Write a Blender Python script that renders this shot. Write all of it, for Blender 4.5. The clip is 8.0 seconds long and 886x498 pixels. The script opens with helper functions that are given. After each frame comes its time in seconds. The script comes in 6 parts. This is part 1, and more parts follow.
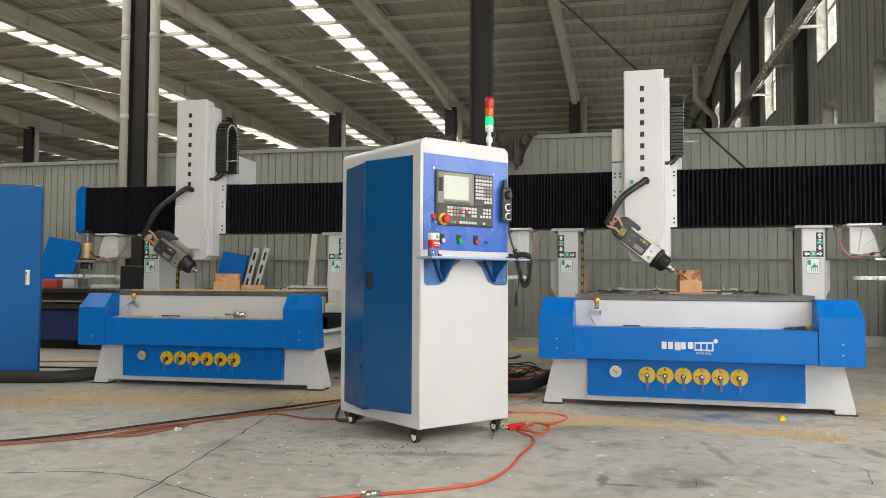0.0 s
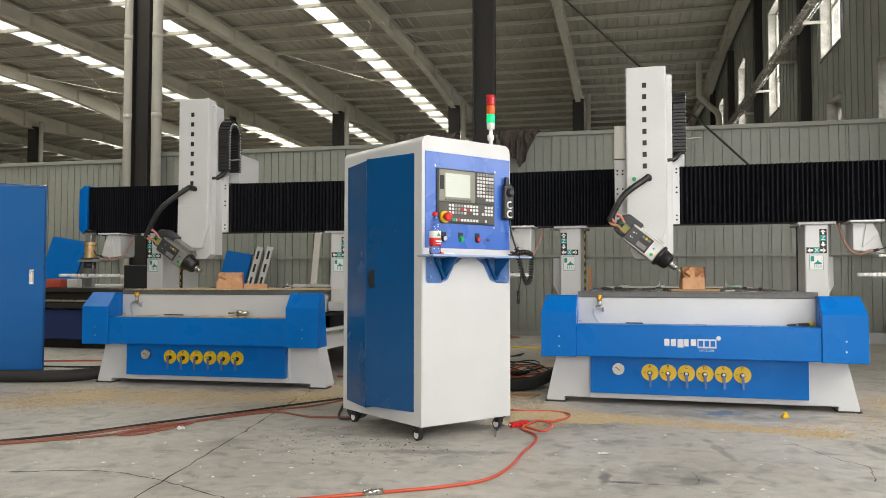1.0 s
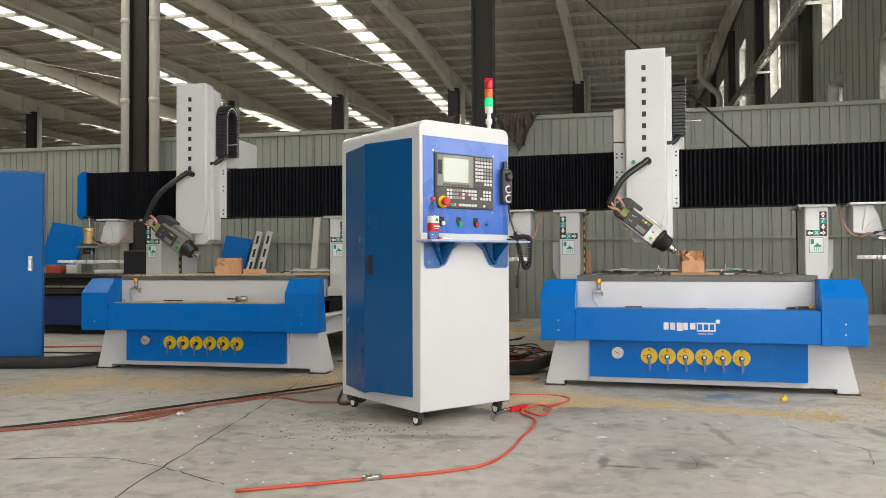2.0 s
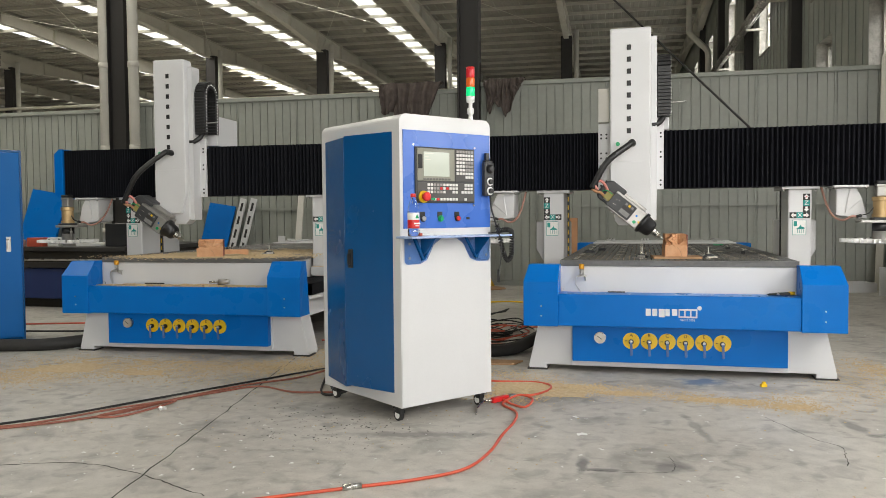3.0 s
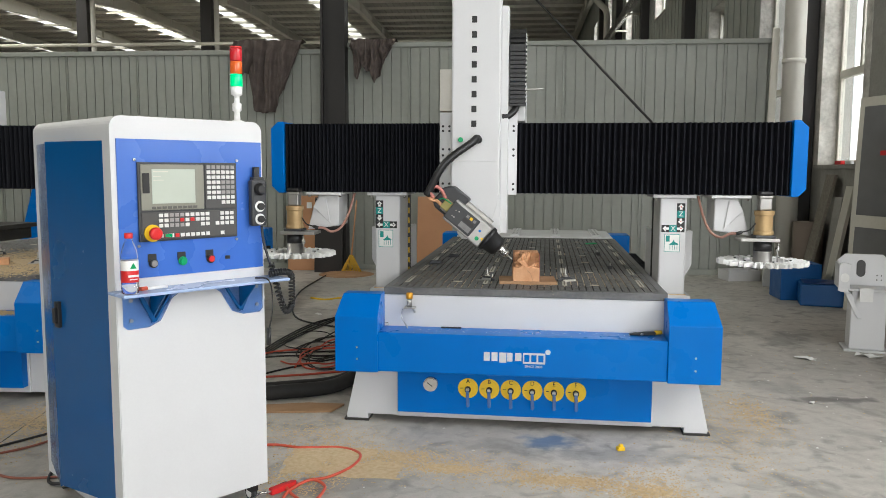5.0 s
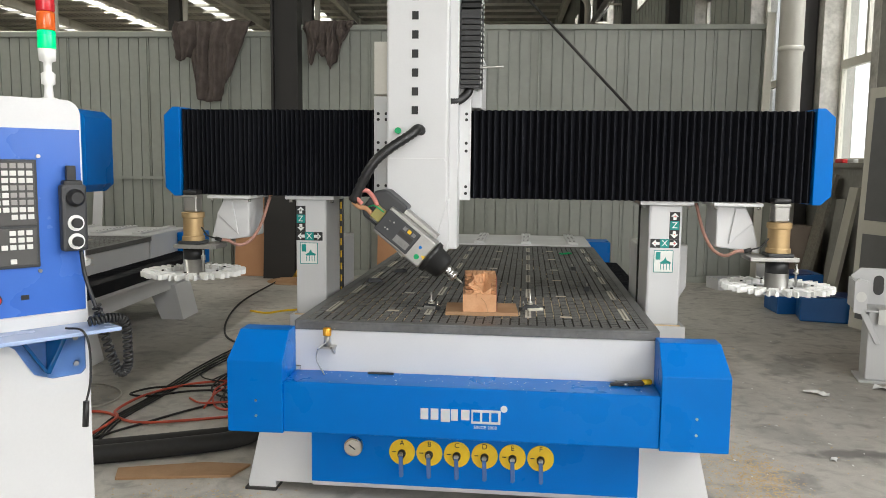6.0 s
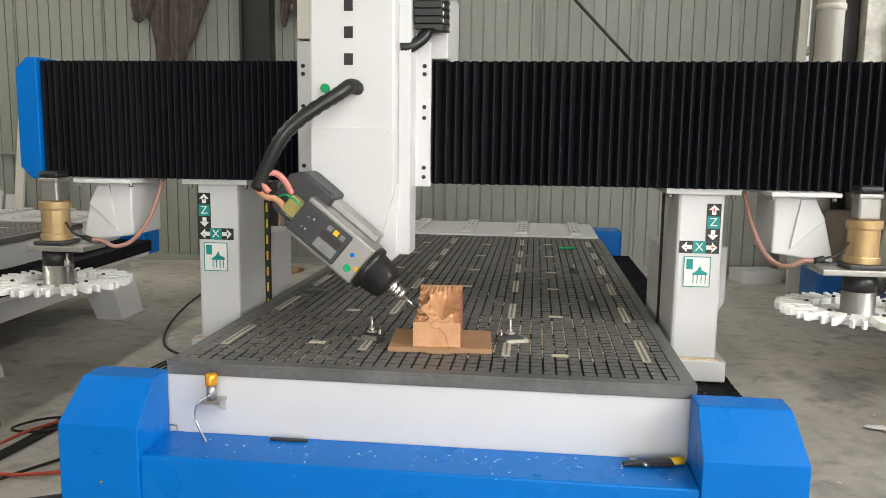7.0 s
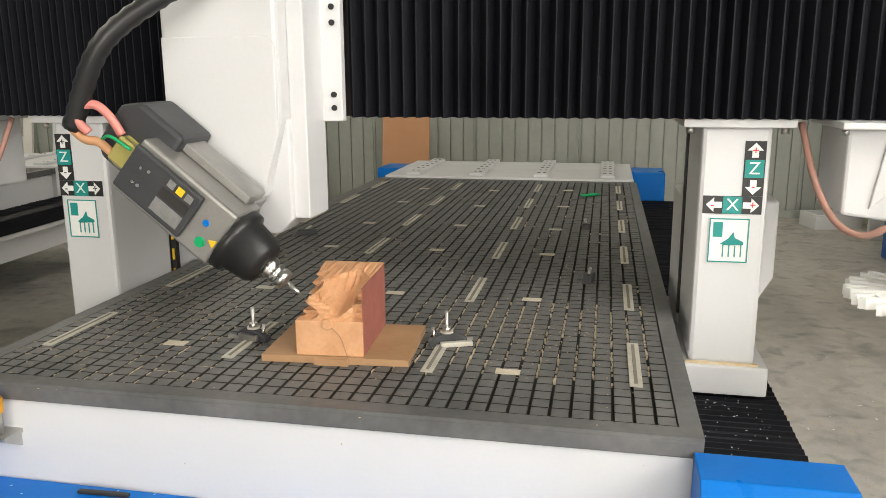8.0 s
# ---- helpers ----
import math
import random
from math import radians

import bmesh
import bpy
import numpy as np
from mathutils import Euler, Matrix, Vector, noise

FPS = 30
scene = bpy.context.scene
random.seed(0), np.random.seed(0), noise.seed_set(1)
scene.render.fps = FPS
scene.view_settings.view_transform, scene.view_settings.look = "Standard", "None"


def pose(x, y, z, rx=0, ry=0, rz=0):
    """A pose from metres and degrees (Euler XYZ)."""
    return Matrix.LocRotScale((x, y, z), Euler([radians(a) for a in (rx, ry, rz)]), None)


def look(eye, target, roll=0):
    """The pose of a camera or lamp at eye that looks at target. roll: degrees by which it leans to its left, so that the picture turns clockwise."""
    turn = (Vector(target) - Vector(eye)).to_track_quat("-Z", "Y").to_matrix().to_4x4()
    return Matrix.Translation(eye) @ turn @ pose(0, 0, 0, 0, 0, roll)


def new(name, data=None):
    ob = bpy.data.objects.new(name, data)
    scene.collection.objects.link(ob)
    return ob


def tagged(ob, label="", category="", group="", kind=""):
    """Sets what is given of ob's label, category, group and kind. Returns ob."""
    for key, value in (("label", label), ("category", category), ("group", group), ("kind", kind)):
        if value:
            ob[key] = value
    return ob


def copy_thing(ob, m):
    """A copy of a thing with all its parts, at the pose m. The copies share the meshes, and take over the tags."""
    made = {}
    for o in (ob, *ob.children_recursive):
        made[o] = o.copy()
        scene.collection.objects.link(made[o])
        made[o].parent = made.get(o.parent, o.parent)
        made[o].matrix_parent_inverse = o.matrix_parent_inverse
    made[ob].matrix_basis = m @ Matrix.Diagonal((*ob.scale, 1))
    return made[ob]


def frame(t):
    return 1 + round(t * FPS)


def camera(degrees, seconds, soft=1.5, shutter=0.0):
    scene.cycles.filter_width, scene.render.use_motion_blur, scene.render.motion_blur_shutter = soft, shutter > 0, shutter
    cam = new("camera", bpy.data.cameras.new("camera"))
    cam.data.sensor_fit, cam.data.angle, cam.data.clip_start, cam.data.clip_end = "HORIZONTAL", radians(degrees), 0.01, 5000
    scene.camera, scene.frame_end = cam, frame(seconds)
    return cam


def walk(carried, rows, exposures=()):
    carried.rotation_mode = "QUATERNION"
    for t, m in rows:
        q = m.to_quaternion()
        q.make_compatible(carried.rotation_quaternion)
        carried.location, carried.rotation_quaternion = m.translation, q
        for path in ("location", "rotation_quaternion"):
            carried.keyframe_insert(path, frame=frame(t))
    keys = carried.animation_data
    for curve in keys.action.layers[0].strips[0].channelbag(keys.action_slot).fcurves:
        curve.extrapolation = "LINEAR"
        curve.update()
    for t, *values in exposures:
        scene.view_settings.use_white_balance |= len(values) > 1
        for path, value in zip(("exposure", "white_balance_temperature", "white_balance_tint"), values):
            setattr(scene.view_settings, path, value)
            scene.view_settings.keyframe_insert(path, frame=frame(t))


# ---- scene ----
cam = camera(58.9, 8.0, soft=0.7)
METRES, EYE, TILT, LEAN, TURN = 5.0, 0.90, 0.0, -0.4, 12.7
ROWS = [
    (0.0, 0.0, 0.0, 0.0, 0.01, 2.45, 0.13),
    (0.5, 0.001, 0.0004, -0.0002, 0.15, 2.38, 0.22),
    (1.0, 0.0026, 0.0004, -0.0003, 0.31, 2.32, 0.34),
    (1.5, 0.0039, 0.0007, -0.0001, 0.42, 2.08, 0.5),
    (3.0, 0.0139, 0.0112, 0.0495, -0.51, -2.34, 0.88),
    (3.5, 0.0342, 0.0211, 0.1028, -1.67, -4.14, 0.84),
    (4.0, 0.0593, 0.0678, 0.1138, -3.51, -5.53, 0.73),
    (4.5, 0.0998, 0.141, 0.1163, -5.34, -5.94, 0.51),
    (5.0, 0.1511, 0.2463, 0.1229, -7.22, -5.86, 0.15),
    (6.5, 0.2611, 0.5558, 0.1267, -8.63, -6.88, -0.2),
    (7.0, 0.3039, 0.6676, 0.1231, -7.94, -7.9, -0.35),
    (7.5, 0.3493, 0.7524, 0.1205, -5.45, -9.43, -0.4),
    (8.0, 0.4066, 0.8296, 0.1119, -3.14, -12.51, 0.72),
]
walk(cam, [(t, pose(0, 0, EYE, TILT, LEAN, TURN) @ pose(METRES * x, METRES * y, METRES * z, 90 + pitch, roll, yaw)) for t, x, y, z, yaw, pitch, roll in ROWS], [(0.0, -0.10, 6500, 10), (4.0, -0.09, 6400, 10), (5.0, -0.08, 6150, 10), (6.5, 0.08, 6400, 10), (7.2, 0.27, 6500, 10), (8.0, 0.35, 6700, 10)])

# ---- world, sun, large lights ----
world = bpy.data.worlds.new("overcast_sky")
scene.world = world
world.use_nodes = True
wn = world.node_tree
sky = wn.nodes.new("ShaderNodeTexSky")
sky.sky_type, sky.sun_disc = "NISHITA", False
sky.sun_elevation, sky.sun_rotation = radians(48), radians(120)
sky.dust_density = 5.0
grey = wn.nodes.new("ShaderNodeHueSaturation")
grey.inputs["Saturation"].default_value, grey.inputs["Value"].default_value = 0.06, 1.9
wn.links.new(sky.outputs[0], grey.inputs["Color"])
wn.links.new(grey.outputs[0], wn.nodes["Background"].inputs[0])
wn.nodes["Background"].inputs[1].default_value = 0.15

sun = new("sun", bpy.data.lights.new("sun", "SUN"))
sun.data.energy, sun.data.angle, sun.data.color = 0.8, radians(15), (1.0, 0.97, 0.92)
sun.matrix_world = look((8, -6, 12), (0, 4, 0))


def opening_light(name, eye, target, width, height, watts, colour=(1, 0.975, 0.92)):
    ob = new(name, bpy.data.lights.new(name, "AREA"))
    ob.data.shape, ob.data.size, ob.data.size_y, ob.data.energy, ob.data.color = "RECTANGLE", width, height, watts, colour
    ob.matrix_world = look(eye, target)
    return ob


opening_light("gate_daylight", (1.7, -7.7, 2.6), (1.2, 5, 1.6), 4.2, 5.0, 610)
opening_light("window_daylight", (4.36, 2.0, 3.2), (0, 2.0, 2.4), 7.0, 2.8, 295)
opening_light("window_daylight", (4.95, 11.85, 3.25), (0, 11.85, 3.25), 1.5, 3.5, 24)
# lamp added to brighten the roof; the wall has no window here
opening_light("window_daylight", (4.36, 1.4, 7.6), (-6.0, 4.0, 10.4), 2.4, 3.0, 420)
opening_light("skylight_daylight", (-11.4, 5.0, 10.6), (-11.4, 5.0, 0), 1.3, 20.0, 1000, (1, 0.955, 0.84))
opening_light("skylight_daylight", (-11.4, 26.0, 11.0), (-11.4, 26.0, 0), 1.3, 20.0, 720, (1, 0.955, 0.84))
opening_light("skylight_daylight", (-24.6, 38.0, 11.1), (-24.6, 38.0, 0), 1.3, 40.0, 1700, (1, 0.955, 0.84))
opening_light("window_daylight", (5.05, 28.0, 7.4), (-8.0, 28.0, 9.0), 36.0, 3.3, 1900)

# ---- materials ----
def mat(name, colour, second=None, rough=0.5, metal=0.0, scale=6.0, fine=60.0, bump=0.0, amount=0.5, rough_var=0.1, sheen=None):
    """Two scales of noise mix the colours, vary the gloss and give a fine relief."""
    m = bpy.data.materials.new(name)
    m.use_nodes = True
    nt = m.node_tree
    b = nt.nodes["Principled BSDF"]
    co = nt.nodes.new("ShaderNodeTexCoord")
    big, small = nt.nodes.new("ShaderNodeTexNoise"), nt.nodes.new("ShaderNodeTexNoise")
    for n, s in ((big, scale), (small, fine)):
        n.inputs["Scale"].default_value, n.inputs["Detail"].default_value = s, 5.0
        nt.links.new(co.outputs["Object"], n.inputs["Vector"])
    add = nt.nodes.new("ShaderNodeMath")
    add.operation = "ADD"
    half = nt.nodes.new("ShaderNodeMath")
    half.operation, half.inputs[1].default_value = "MULTIPLY", 0.5
    nt.links.new(small.outputs[0], half.inputs[0])
    nt.links.new(big.outputs[0], add.inputs[0])
    nt.links.new(half.outputs[0], add.inputs[1])
    ramp = nt.nodes.new("ShaderNodeMapRange")
    ramp.inputs[1].default_value, ramp.inputs[2].default_value = 0.5, 1.0
    ramp.inputs[3].default_value, ramp.inputs[4].default_value = 0.0, amount
    nt.links.new(add.outputs[0], ramp.inputs[0])
    mix = nt.nodes.new("ShaderNodeMix")
    mix.data_type = "RGBA"
    second = second or tuple(c * 0.8 for c in colour)
    mix.inputs[6].default_value, mix.inputs[7].default_value = (*colour, 1), (*second, 1)
    nt.links.new(ramp.outputs[0], mix.inputs[0])
    nt.links.new(mix.outputs[2], b.inputs["Base Color"])
    gloss = nt.nodes.new("ShaderNodeMapRange")
    gloss.inputs[1].default_value, gloss.inputs[2].default_value = 0.3, 0.7
    gloss.inputs[3].default_value, gloss.inputs[4].default_value = max(rough - rough_var, 0.02), min(rough + rough_var, 1)
    nt.links.new(big.outputs[0], gloss.inputs[0])
    nt.links.new(gloss.outputs[0], b.inputs["Roughness"])
    b.inputs["Metallic"].default_value = metal
    b.inputs["Specular IOR Level"].default_value = 0.5 if sheen is None else sheen
    if bump:
        bp = nt.nodes.new("ShaderNodeBump")
        bp.inputs["Strength"].default_value, bp.inputs["Distance"].default_value = bump, 0.004
        nt.links.new(small.outputs[0], bp.inputs["Height"])
        nt.links.new(bp.outputs[0], b.inputs["Normal"])
    return m


def clear(name, colour, rough=0.03, ior=1.45):
    m = bpy.data.materials.new(name)
    m.use_nodes = True
    b = m.node_tree.nodes["Principled BSDF"]
    b.inputs["Base Color"].default_value = (*colour, 1)
    b.inputs["Roughness"].default_value, b.inputs["IOR"].default_value = rough, ior
    b.inputs["Transmission Weight"].default_value = 1.0
    return m


def glow(name, colour, power):
    m = mat(name, colour, rough=0.3)
    b = m.node_tree.nodes["Principled BSDF"]
    b.inputs["Emission Color"].default_value = (*colour, 1)
    b.inputs["Emission Strength"].default_value = power
    return m


def concrete():
    m = mat("concrete", (0.61, 0.583, 0.53), (0.33, 0.31, 0.28), rough=0.55, scale=0.7, fine=14.0, bump=0.3, amount=0.9, rough_var=0.14)
    nt = m.node_tree
    b = nt.nodes["Principled BSDF"]
    base = b.inputs["Base Color"].links[0].from_socket
    co = nt.nodes["Texture Coordinate"]
    last = base
    for scale, detail, low, high, colour, w in ((2.1, 12, 0.56, 0.70, (0.11, 0.105, 0.10), 0.5), (7.0, 10, 0.53, 0.70, (0.15, 0.144, 0.133), 0.55), (30.0, 6, 0.66, 0.74, (0.10, 0.095, 0.09), 0.4), (0.45, 6, 0.50, 0.64, (0.25, 0.242, 0.225), 0.35), (110.0, 3, 0.5, 0.75, (0.30, 0.285, 0.26), 0.35), (1.3, 8, 0.55, 0.75, (0.46, 0.44, 0.40), 0.65), (60.0, 4, 0.64, 0.70, (0.56, 0.52, 0.45), 0.6)):
        n = nt.nodes.new("ShaderNodeTexNoise")
        n.inputs["Scale"].default_value, n.inputs["Detail"].default_value, n.inputs["Distortion"].default_value = scale, detail, 0.6
        nt.links.new(co.outputs["Object"], n.inputs["Vector"])
        r = nt.nodes.new("ShaderNodeMapRange")
        r.inputs[1].default_value, r.inputs[2].default_value, r.inputs[3].default_value, r.inputs[4].default_value = low, high, 0, w
        nt.links.new(n.outputs[0], r.inputs[0])
        mx = nt.nodes.new("ShaderNodeMix")
        mx.data_type = "RGBA"
        mx.inputs[7].default_value = (*colour, 1)
        nt.links.new(r.outputs[0], mx.inputs[0])
        nt.links.new(last, mx.inputs[6])
        last = mx.outputs[2]
    wob = nt.nodes.new("ShaderNodeTexNoise")
    wob.inputs["Scale"].default_value, wob.inputs["Detail"].default_value = 9.0, 8.0
    nt.links.new(co.outputs["Object"], wob.inputs["Vector"])
    for x, y, rx, ry, turn, colour, w in STAINS:
        mp = nt.nodes.new("ShaderNodeMapping")
        mp.vector_type = "TEXTURE"
        mp.inputs["Location"].default_value, mp.inputs["Rotation"].default_value, mp.inputs["Scale"].default_value = (x, y, 0), (0, 0, radians(turn)), (rx, ry, 1)
        nt.links.new(co.outputs["Object"], mp.inputs["Vector"])
        ln = nt.nodes.new("ShaderNodeVectorMath")
        ln.operation = "LENGTH"
        nt.links.new(mp.outputs[0], ln.inputs[0])
        ad = nt.nodes.new("ShaderNodeMath")
        ad.operation, ad.inputs[1].default_value = "MULTIPLY_ADD", 2.2
        nt.links.new(wob.outputs[0], ad.inputs[0])
        nt.links.new(ln.outputs["Value"], ad.inputs[2])
        r = nt.nodes.new("ShaderNodeMapRange")
        r.inputs[1].default_value, r.inputs[2].default_value, r.inputs[3].default_value, r.inputs[4].default_value = 1.6, 2.2, w, 0.0
        nt.links.new(ad.outputs[0], r.inputs[0])
        mx = nt.nodes.new("ShaderNodeMix")
        mx.data_type = "RGBA"
        mx.inputs[7].default_value = (*colour, 1)
        nt.links.new(r.outputs[0], mx.inputs[0])
        nt.links.new(last, mx.inputs[6])
        last = mx.outputs[2]
    nt.links.new(last, b.inputs["Base Color"])
    return m


OIL, PALE, PAINT = (0.10, 0.098, 0.095), (0.52, 0.50, 0.46), (0.03, 0.13, 0.30)
STAINS = [
    (0.66, 5.68, 0.16, 0.13, 10, PAINT, 0.75), (1.5, 4.48, 0.17, 0.06, 8, OIL, 0.8), (1.33, 4.62, 0.05, 0.15, 10, OIL, 0.6),
    (2.55, 6.7, 0.36, 0.07, 4, OIL, 0.7), (2.1, 6.3, 0.14, 0.10, 0, OIL, 0.45), (0.30, 3.74, 0.10, 0.10, 0, OIL, 0.6),
    (-0.08, 3.72, 0.03, 0.14, 0, OIL, 0.7), (0.02, 3.64, 0.14, 0.025, 4, OIL, 0.7), (-0.95, 4.05, 0.42, 0.06, 10, OIL, 0.55),
    (0.50, 4.46, 0.03, 0.34, 10, OIL, 0.45), (-2.18, 3.53, 0.12, 0.10, 0, PALE, 0.6), (-1.5, 4.5, 0.45, 0.22, 5, OIL, 0.4),
    (1.0, 5.5, 0.5, 0.14, 0, OIL, 0.4), (-2.3, 5.65, 0.35, 0.1, 0, OIL, 0.6), (2.6, 5.3, 0.3, 0.25, 20, OIL, 0.35),
    (1.9, 4.9, 0.35, 0.12, -15, PALE, 0.5), (-0.3, 5.0, 0.3, 0.18, 30, OIL, 0.35), (2.9, 8.6, 0.5, 0.2, 60, OIL, 0.45)]
CONCRETE = concrete()
WHITE = mat("white_paint", (0.635, 0.637, 0.645), (0.565, 0.567, 0.57), rough=0.38, scale=3, fine=120, bump=0.03, amount=0.5)
CREAM = mat("cream_paint", (0.72, 0.70, 0.64), (0.6, 0.58, 0.52), rough=0.4, scale=3, fine=90, bump=0.04)
BLUE = mat("blue_paint", (0.001, 0.15, 0.54), (0.001, 0.13, 0.47), rough=0.33, scale=3, fine=150, bump=0.04, amount=0.7, sheen=0.14)
# same blue paint, darkened for the cabinet side turned away from the light
DOOR_BLUE = mat("shaded_and_deep_blue_paint", (0.001, 0.078, 0.25), (0.001, 0.066, 0.21), rough=0.20, scale=3, fine=160, bump=0.16, amount=0.6, sheen=0.5)
PANEL_BLUE = mat("panel_blue_paint", (0.05, 0.15, 0.54), (0.045, 0.135, 0.49), rough=0.28, scale=3, fine=220, bump=0.06)
CABINET_BLUE = mat("cabinet_blue_paint", (0.001, 0.12, 0.40), (0.001, 0.10, 0.34), rough=0.45, scale=2, fine=180, bump=0.05, sheen=0.2)
NAVY = mat("navy_paint", (0.012, 0.035, 0.17), rough=0.35, scale=2)
LEVER = mat("blue_grey_lever", (0.06, 0.13, 0.32), (0.05, 0.1, 0.25), rough=0.4)
BLACK = mat("black_plastic", (0.012, 0.012, 0.013), (0.022, 0.022, 0.022), rough=0.42, fine=150, bump=0.05)
BELLOWS = mat("black_bellows_cloth", (0.006, 0.0065, 0.009), (0.010, 0.0105, 0.014), rough=0.62, scale=4, fine=200, bump=0.05, sheen=0.12)
# crest colour a little lighter than the rest of the bellows
BELLOWS_EDGE = mat("lighter_bellows_crest", (0.011, 0.012, 0.017), (0.007, 0.0075, 0.011), rough=0.6, scale=5, fine=90, sheen=0.16)
RUBBER = mat("black_rubber", (0.015, 0.015, 0.015), (0.04, 0.038, 0.035), rough=0.65, fine=40, bump=0.1)
CHARCOAL = mat("charcoal_plastic", (0.035, 0.037, 0.04), (0.05, 0.05, 0.055), rough=0.45, fine=120, bump=0.06)
PHENOLIC = mat("dark_table_board", (0.070, 0.071, 0.072), (0.150, 0.149, 0.146), rough=0.46, scale=5, fine=38, bump=0.2, amount=1.0)
# near-black for cracks and dark parts; also stands for shade inside the table grooves
GROOVE = mat("groove_shade_and_dark_parts", (0.014, 0.014, 0.014), (0.05, 0.042, 0.03), rough=0.8, scale=5, amount=0.8)
STEEL = mat("bare_steel", (0.55, 0.54, 0.52), (0.4, 0.39, 0.37), rough=0.3, metal=1.0, scale=9, fine=120, bump=0.04)
ALU = mat("brushed_aluminium", (0.42, 0.41, 0.39), (0.28, 0.275, 0.265), rough=0.42, metal=0.8, scale=10, fine=160, bump=0.04)
STRIP = mat("dirty_strip_metal", (0.58, 0.55, 0.48), (0.36, 0.33, 0.27), rough=0.45, metal=0.2, scale=18)
SLOT = mat("dusty_slot", (0.24, 0.22, 0.18), (0.12, 0.11, 0.09), rough=0.8, scale=30)
PALE_PLATE = mat("dusty_port_plate", (0.62, 0.56, 0.46), (0.44, 0.36, 0.25), rough=0.7, scale=25)
KEYLESS_GREY = mat("faded_sticker", (0.22, 0.22, 0.215), (0.12, 0.12, 0.12), rough=0.5, scale=60)
BRASS = mat("brass_coloured_metal", (0.52, 0.37, 0.19), (0.42, 0.28, 0.13), rough=0.48, metal=0.6, scale=10)
WOOD = mat("pale_sawn_wood", (0.66, 0.37, 0.2), (0.52, 0.26, 0.12), rough=0.65, scale=14, fine=110, bump=0.25, amount=0.8)
BOARD = mat("plywood", (0.42, 0.25, 0.13), (0.32, 0.18, 0.09), rough=0.6, scale=6, fine=70, bump=0.15, amount=0.8)
CARTON = mat("orange_brown_board", (0.54, 0.28, 0.14), (0.44, 0.22, 0.11), rough=0.65, scale=4, bump=0.08)
DUST = mat("sawdust", (0.62, 0.49, 0.31), (0.5, 0.37, 0.2), rough=0.9, scale=40, amount=0.9)
SHEET = mat("grey_wall_sheet", (0.345, 0.362, 0.325), (0.265, 0.28, 0.245), rough=0.5, scale=0.9, fine=12, bump=0.05, amount=0.7)
ROOF = mat("grey_roof_sheet", (0.40, 0.385, 0.33), (0.31, 0.295, 0.25), rough=0.6, scale=0.7, fine=9, amount=0.7)
FRAME = mat("grey_painted_steel", (0.62, 0.60, 0.52), (0.5, 0.48, 0.41), rough=0.55, scale=1.5, fine=30, bump=0.05)
DARK_STEEL = mat("dark_painted_column", (0.022, 0.02, 0.019), (0.038, 0.034, 0.031), rough=0.5, scale=2, fine=40, bump=0.06)
PLASTER = mat("grey_plaster", (0.36, 0.352, 0.32), (0.22, 0.213, 0.19), rough=0.85, scale=1.3, fine=25, bump=0.25, amount=0.8)
LIMEWASH = mat("flaking_limewash", (0.66, 0.645, 0.59), (0.30, 0.285, 0.25), rough=0.85, scale=4.5, fine=22, bump=0.35, amount=0.9)
PIPE = mat("white_plastic_pipe", (0.62, 0.60, 0.54), (0.48, 0.46, 0.40), rough=0.4, scale=3)
RED = mat("red_plastic", (0.65, 0.02, 0.02), rough=0.35)
GREEN = mat("green_plastic", (0.0, 0.35, 0.12), rough=0.35)
YELLOW = mat("yellow_plate", (0.85, 0.55, 0.01), (0.7, 0.43, 0.01), rough=0.45, scale=20)
ORANGE_HOSE = mat("red_orange_hose", (0.62, 0.10, 0.05), (0.45, 0.07, 0.04), rough=0.45, scale=8)
PINK = mat("pink_hose", (0.62, 0.2, 0.18), (0.5, 0.24, 0.17), rough=0.35, scale=20)
TEAL = mat("teal_print", (0.0, 0.28, 0.25), rough=0.5)
PRINT_WHITE = mat("white_print", (0.85, 0.85, 0.83), rough=0.5)
BADGE = mat("silver_badge", (0.60, 0.62, 0.64), (0.5, 0.52, 0.54), rough=0.4, metal=0.2, scale=20)
PRINT_BLACK = mat("black_print", (0.015, 0.015, 0.015), rough=0.5)
CLOTH = mat("brown_grey_cloth", (0.125, 0.10, 0.09), (0.075, 0.06, 0.052), rough=0.95, scale=9, fine=90, bump=0.4, amount=0.9)
SCREEN = mat("pale_screen", (0.5, 0.54, 0.47), (0.46, 0.5, 0.43), rough=0.15, scale=3)
def translucent(name, colour):
    m = mat(name, colour, rough=0.6, scale=0.8, fine=12)
    nt = m.node_tree
    t = nt.nodes.new("ShaderNodeBsdfTranslucent")
    t.inputs["Color"].default_value = (*colour, 1)
    mx = nt.nodes.new("ShaderNodeMixShader")
    mx.inputs[0].default_value = 0.85
    nt.links.new(nt.nodes["Principled BSDF"].outputs[0], mx.inputs[1])
    nt.links.new(t.outputs[0], mx.inputs[2])
    nt.links.new(mx.outputs[0], nt.nodes["Material Output"].inputs["Surface"])
    return m


PANEL_LIGHT = translucent("translucent_roof_panel", (0.94, 0.91, 0.77))
GLASS = clear("window_glass", (0.95, 0.97, 0.96))
PET = clear("clear_plastic", (0.95, 0.97, 1.0), 0.05, 1.25)
DULL_HOSE = mat("dull_hose", (0.42, 0.21, 0.16), (0.3, 0.2, 0.17), rough=0.4, scale=25)
ACRYLIC = clear("blue_acrylic", (0.42, 0.60, 0.92), 0.06, 1.2)
PAPER = mat("white_paper", (0.8, 0.8, 0.78), rough=0.8)


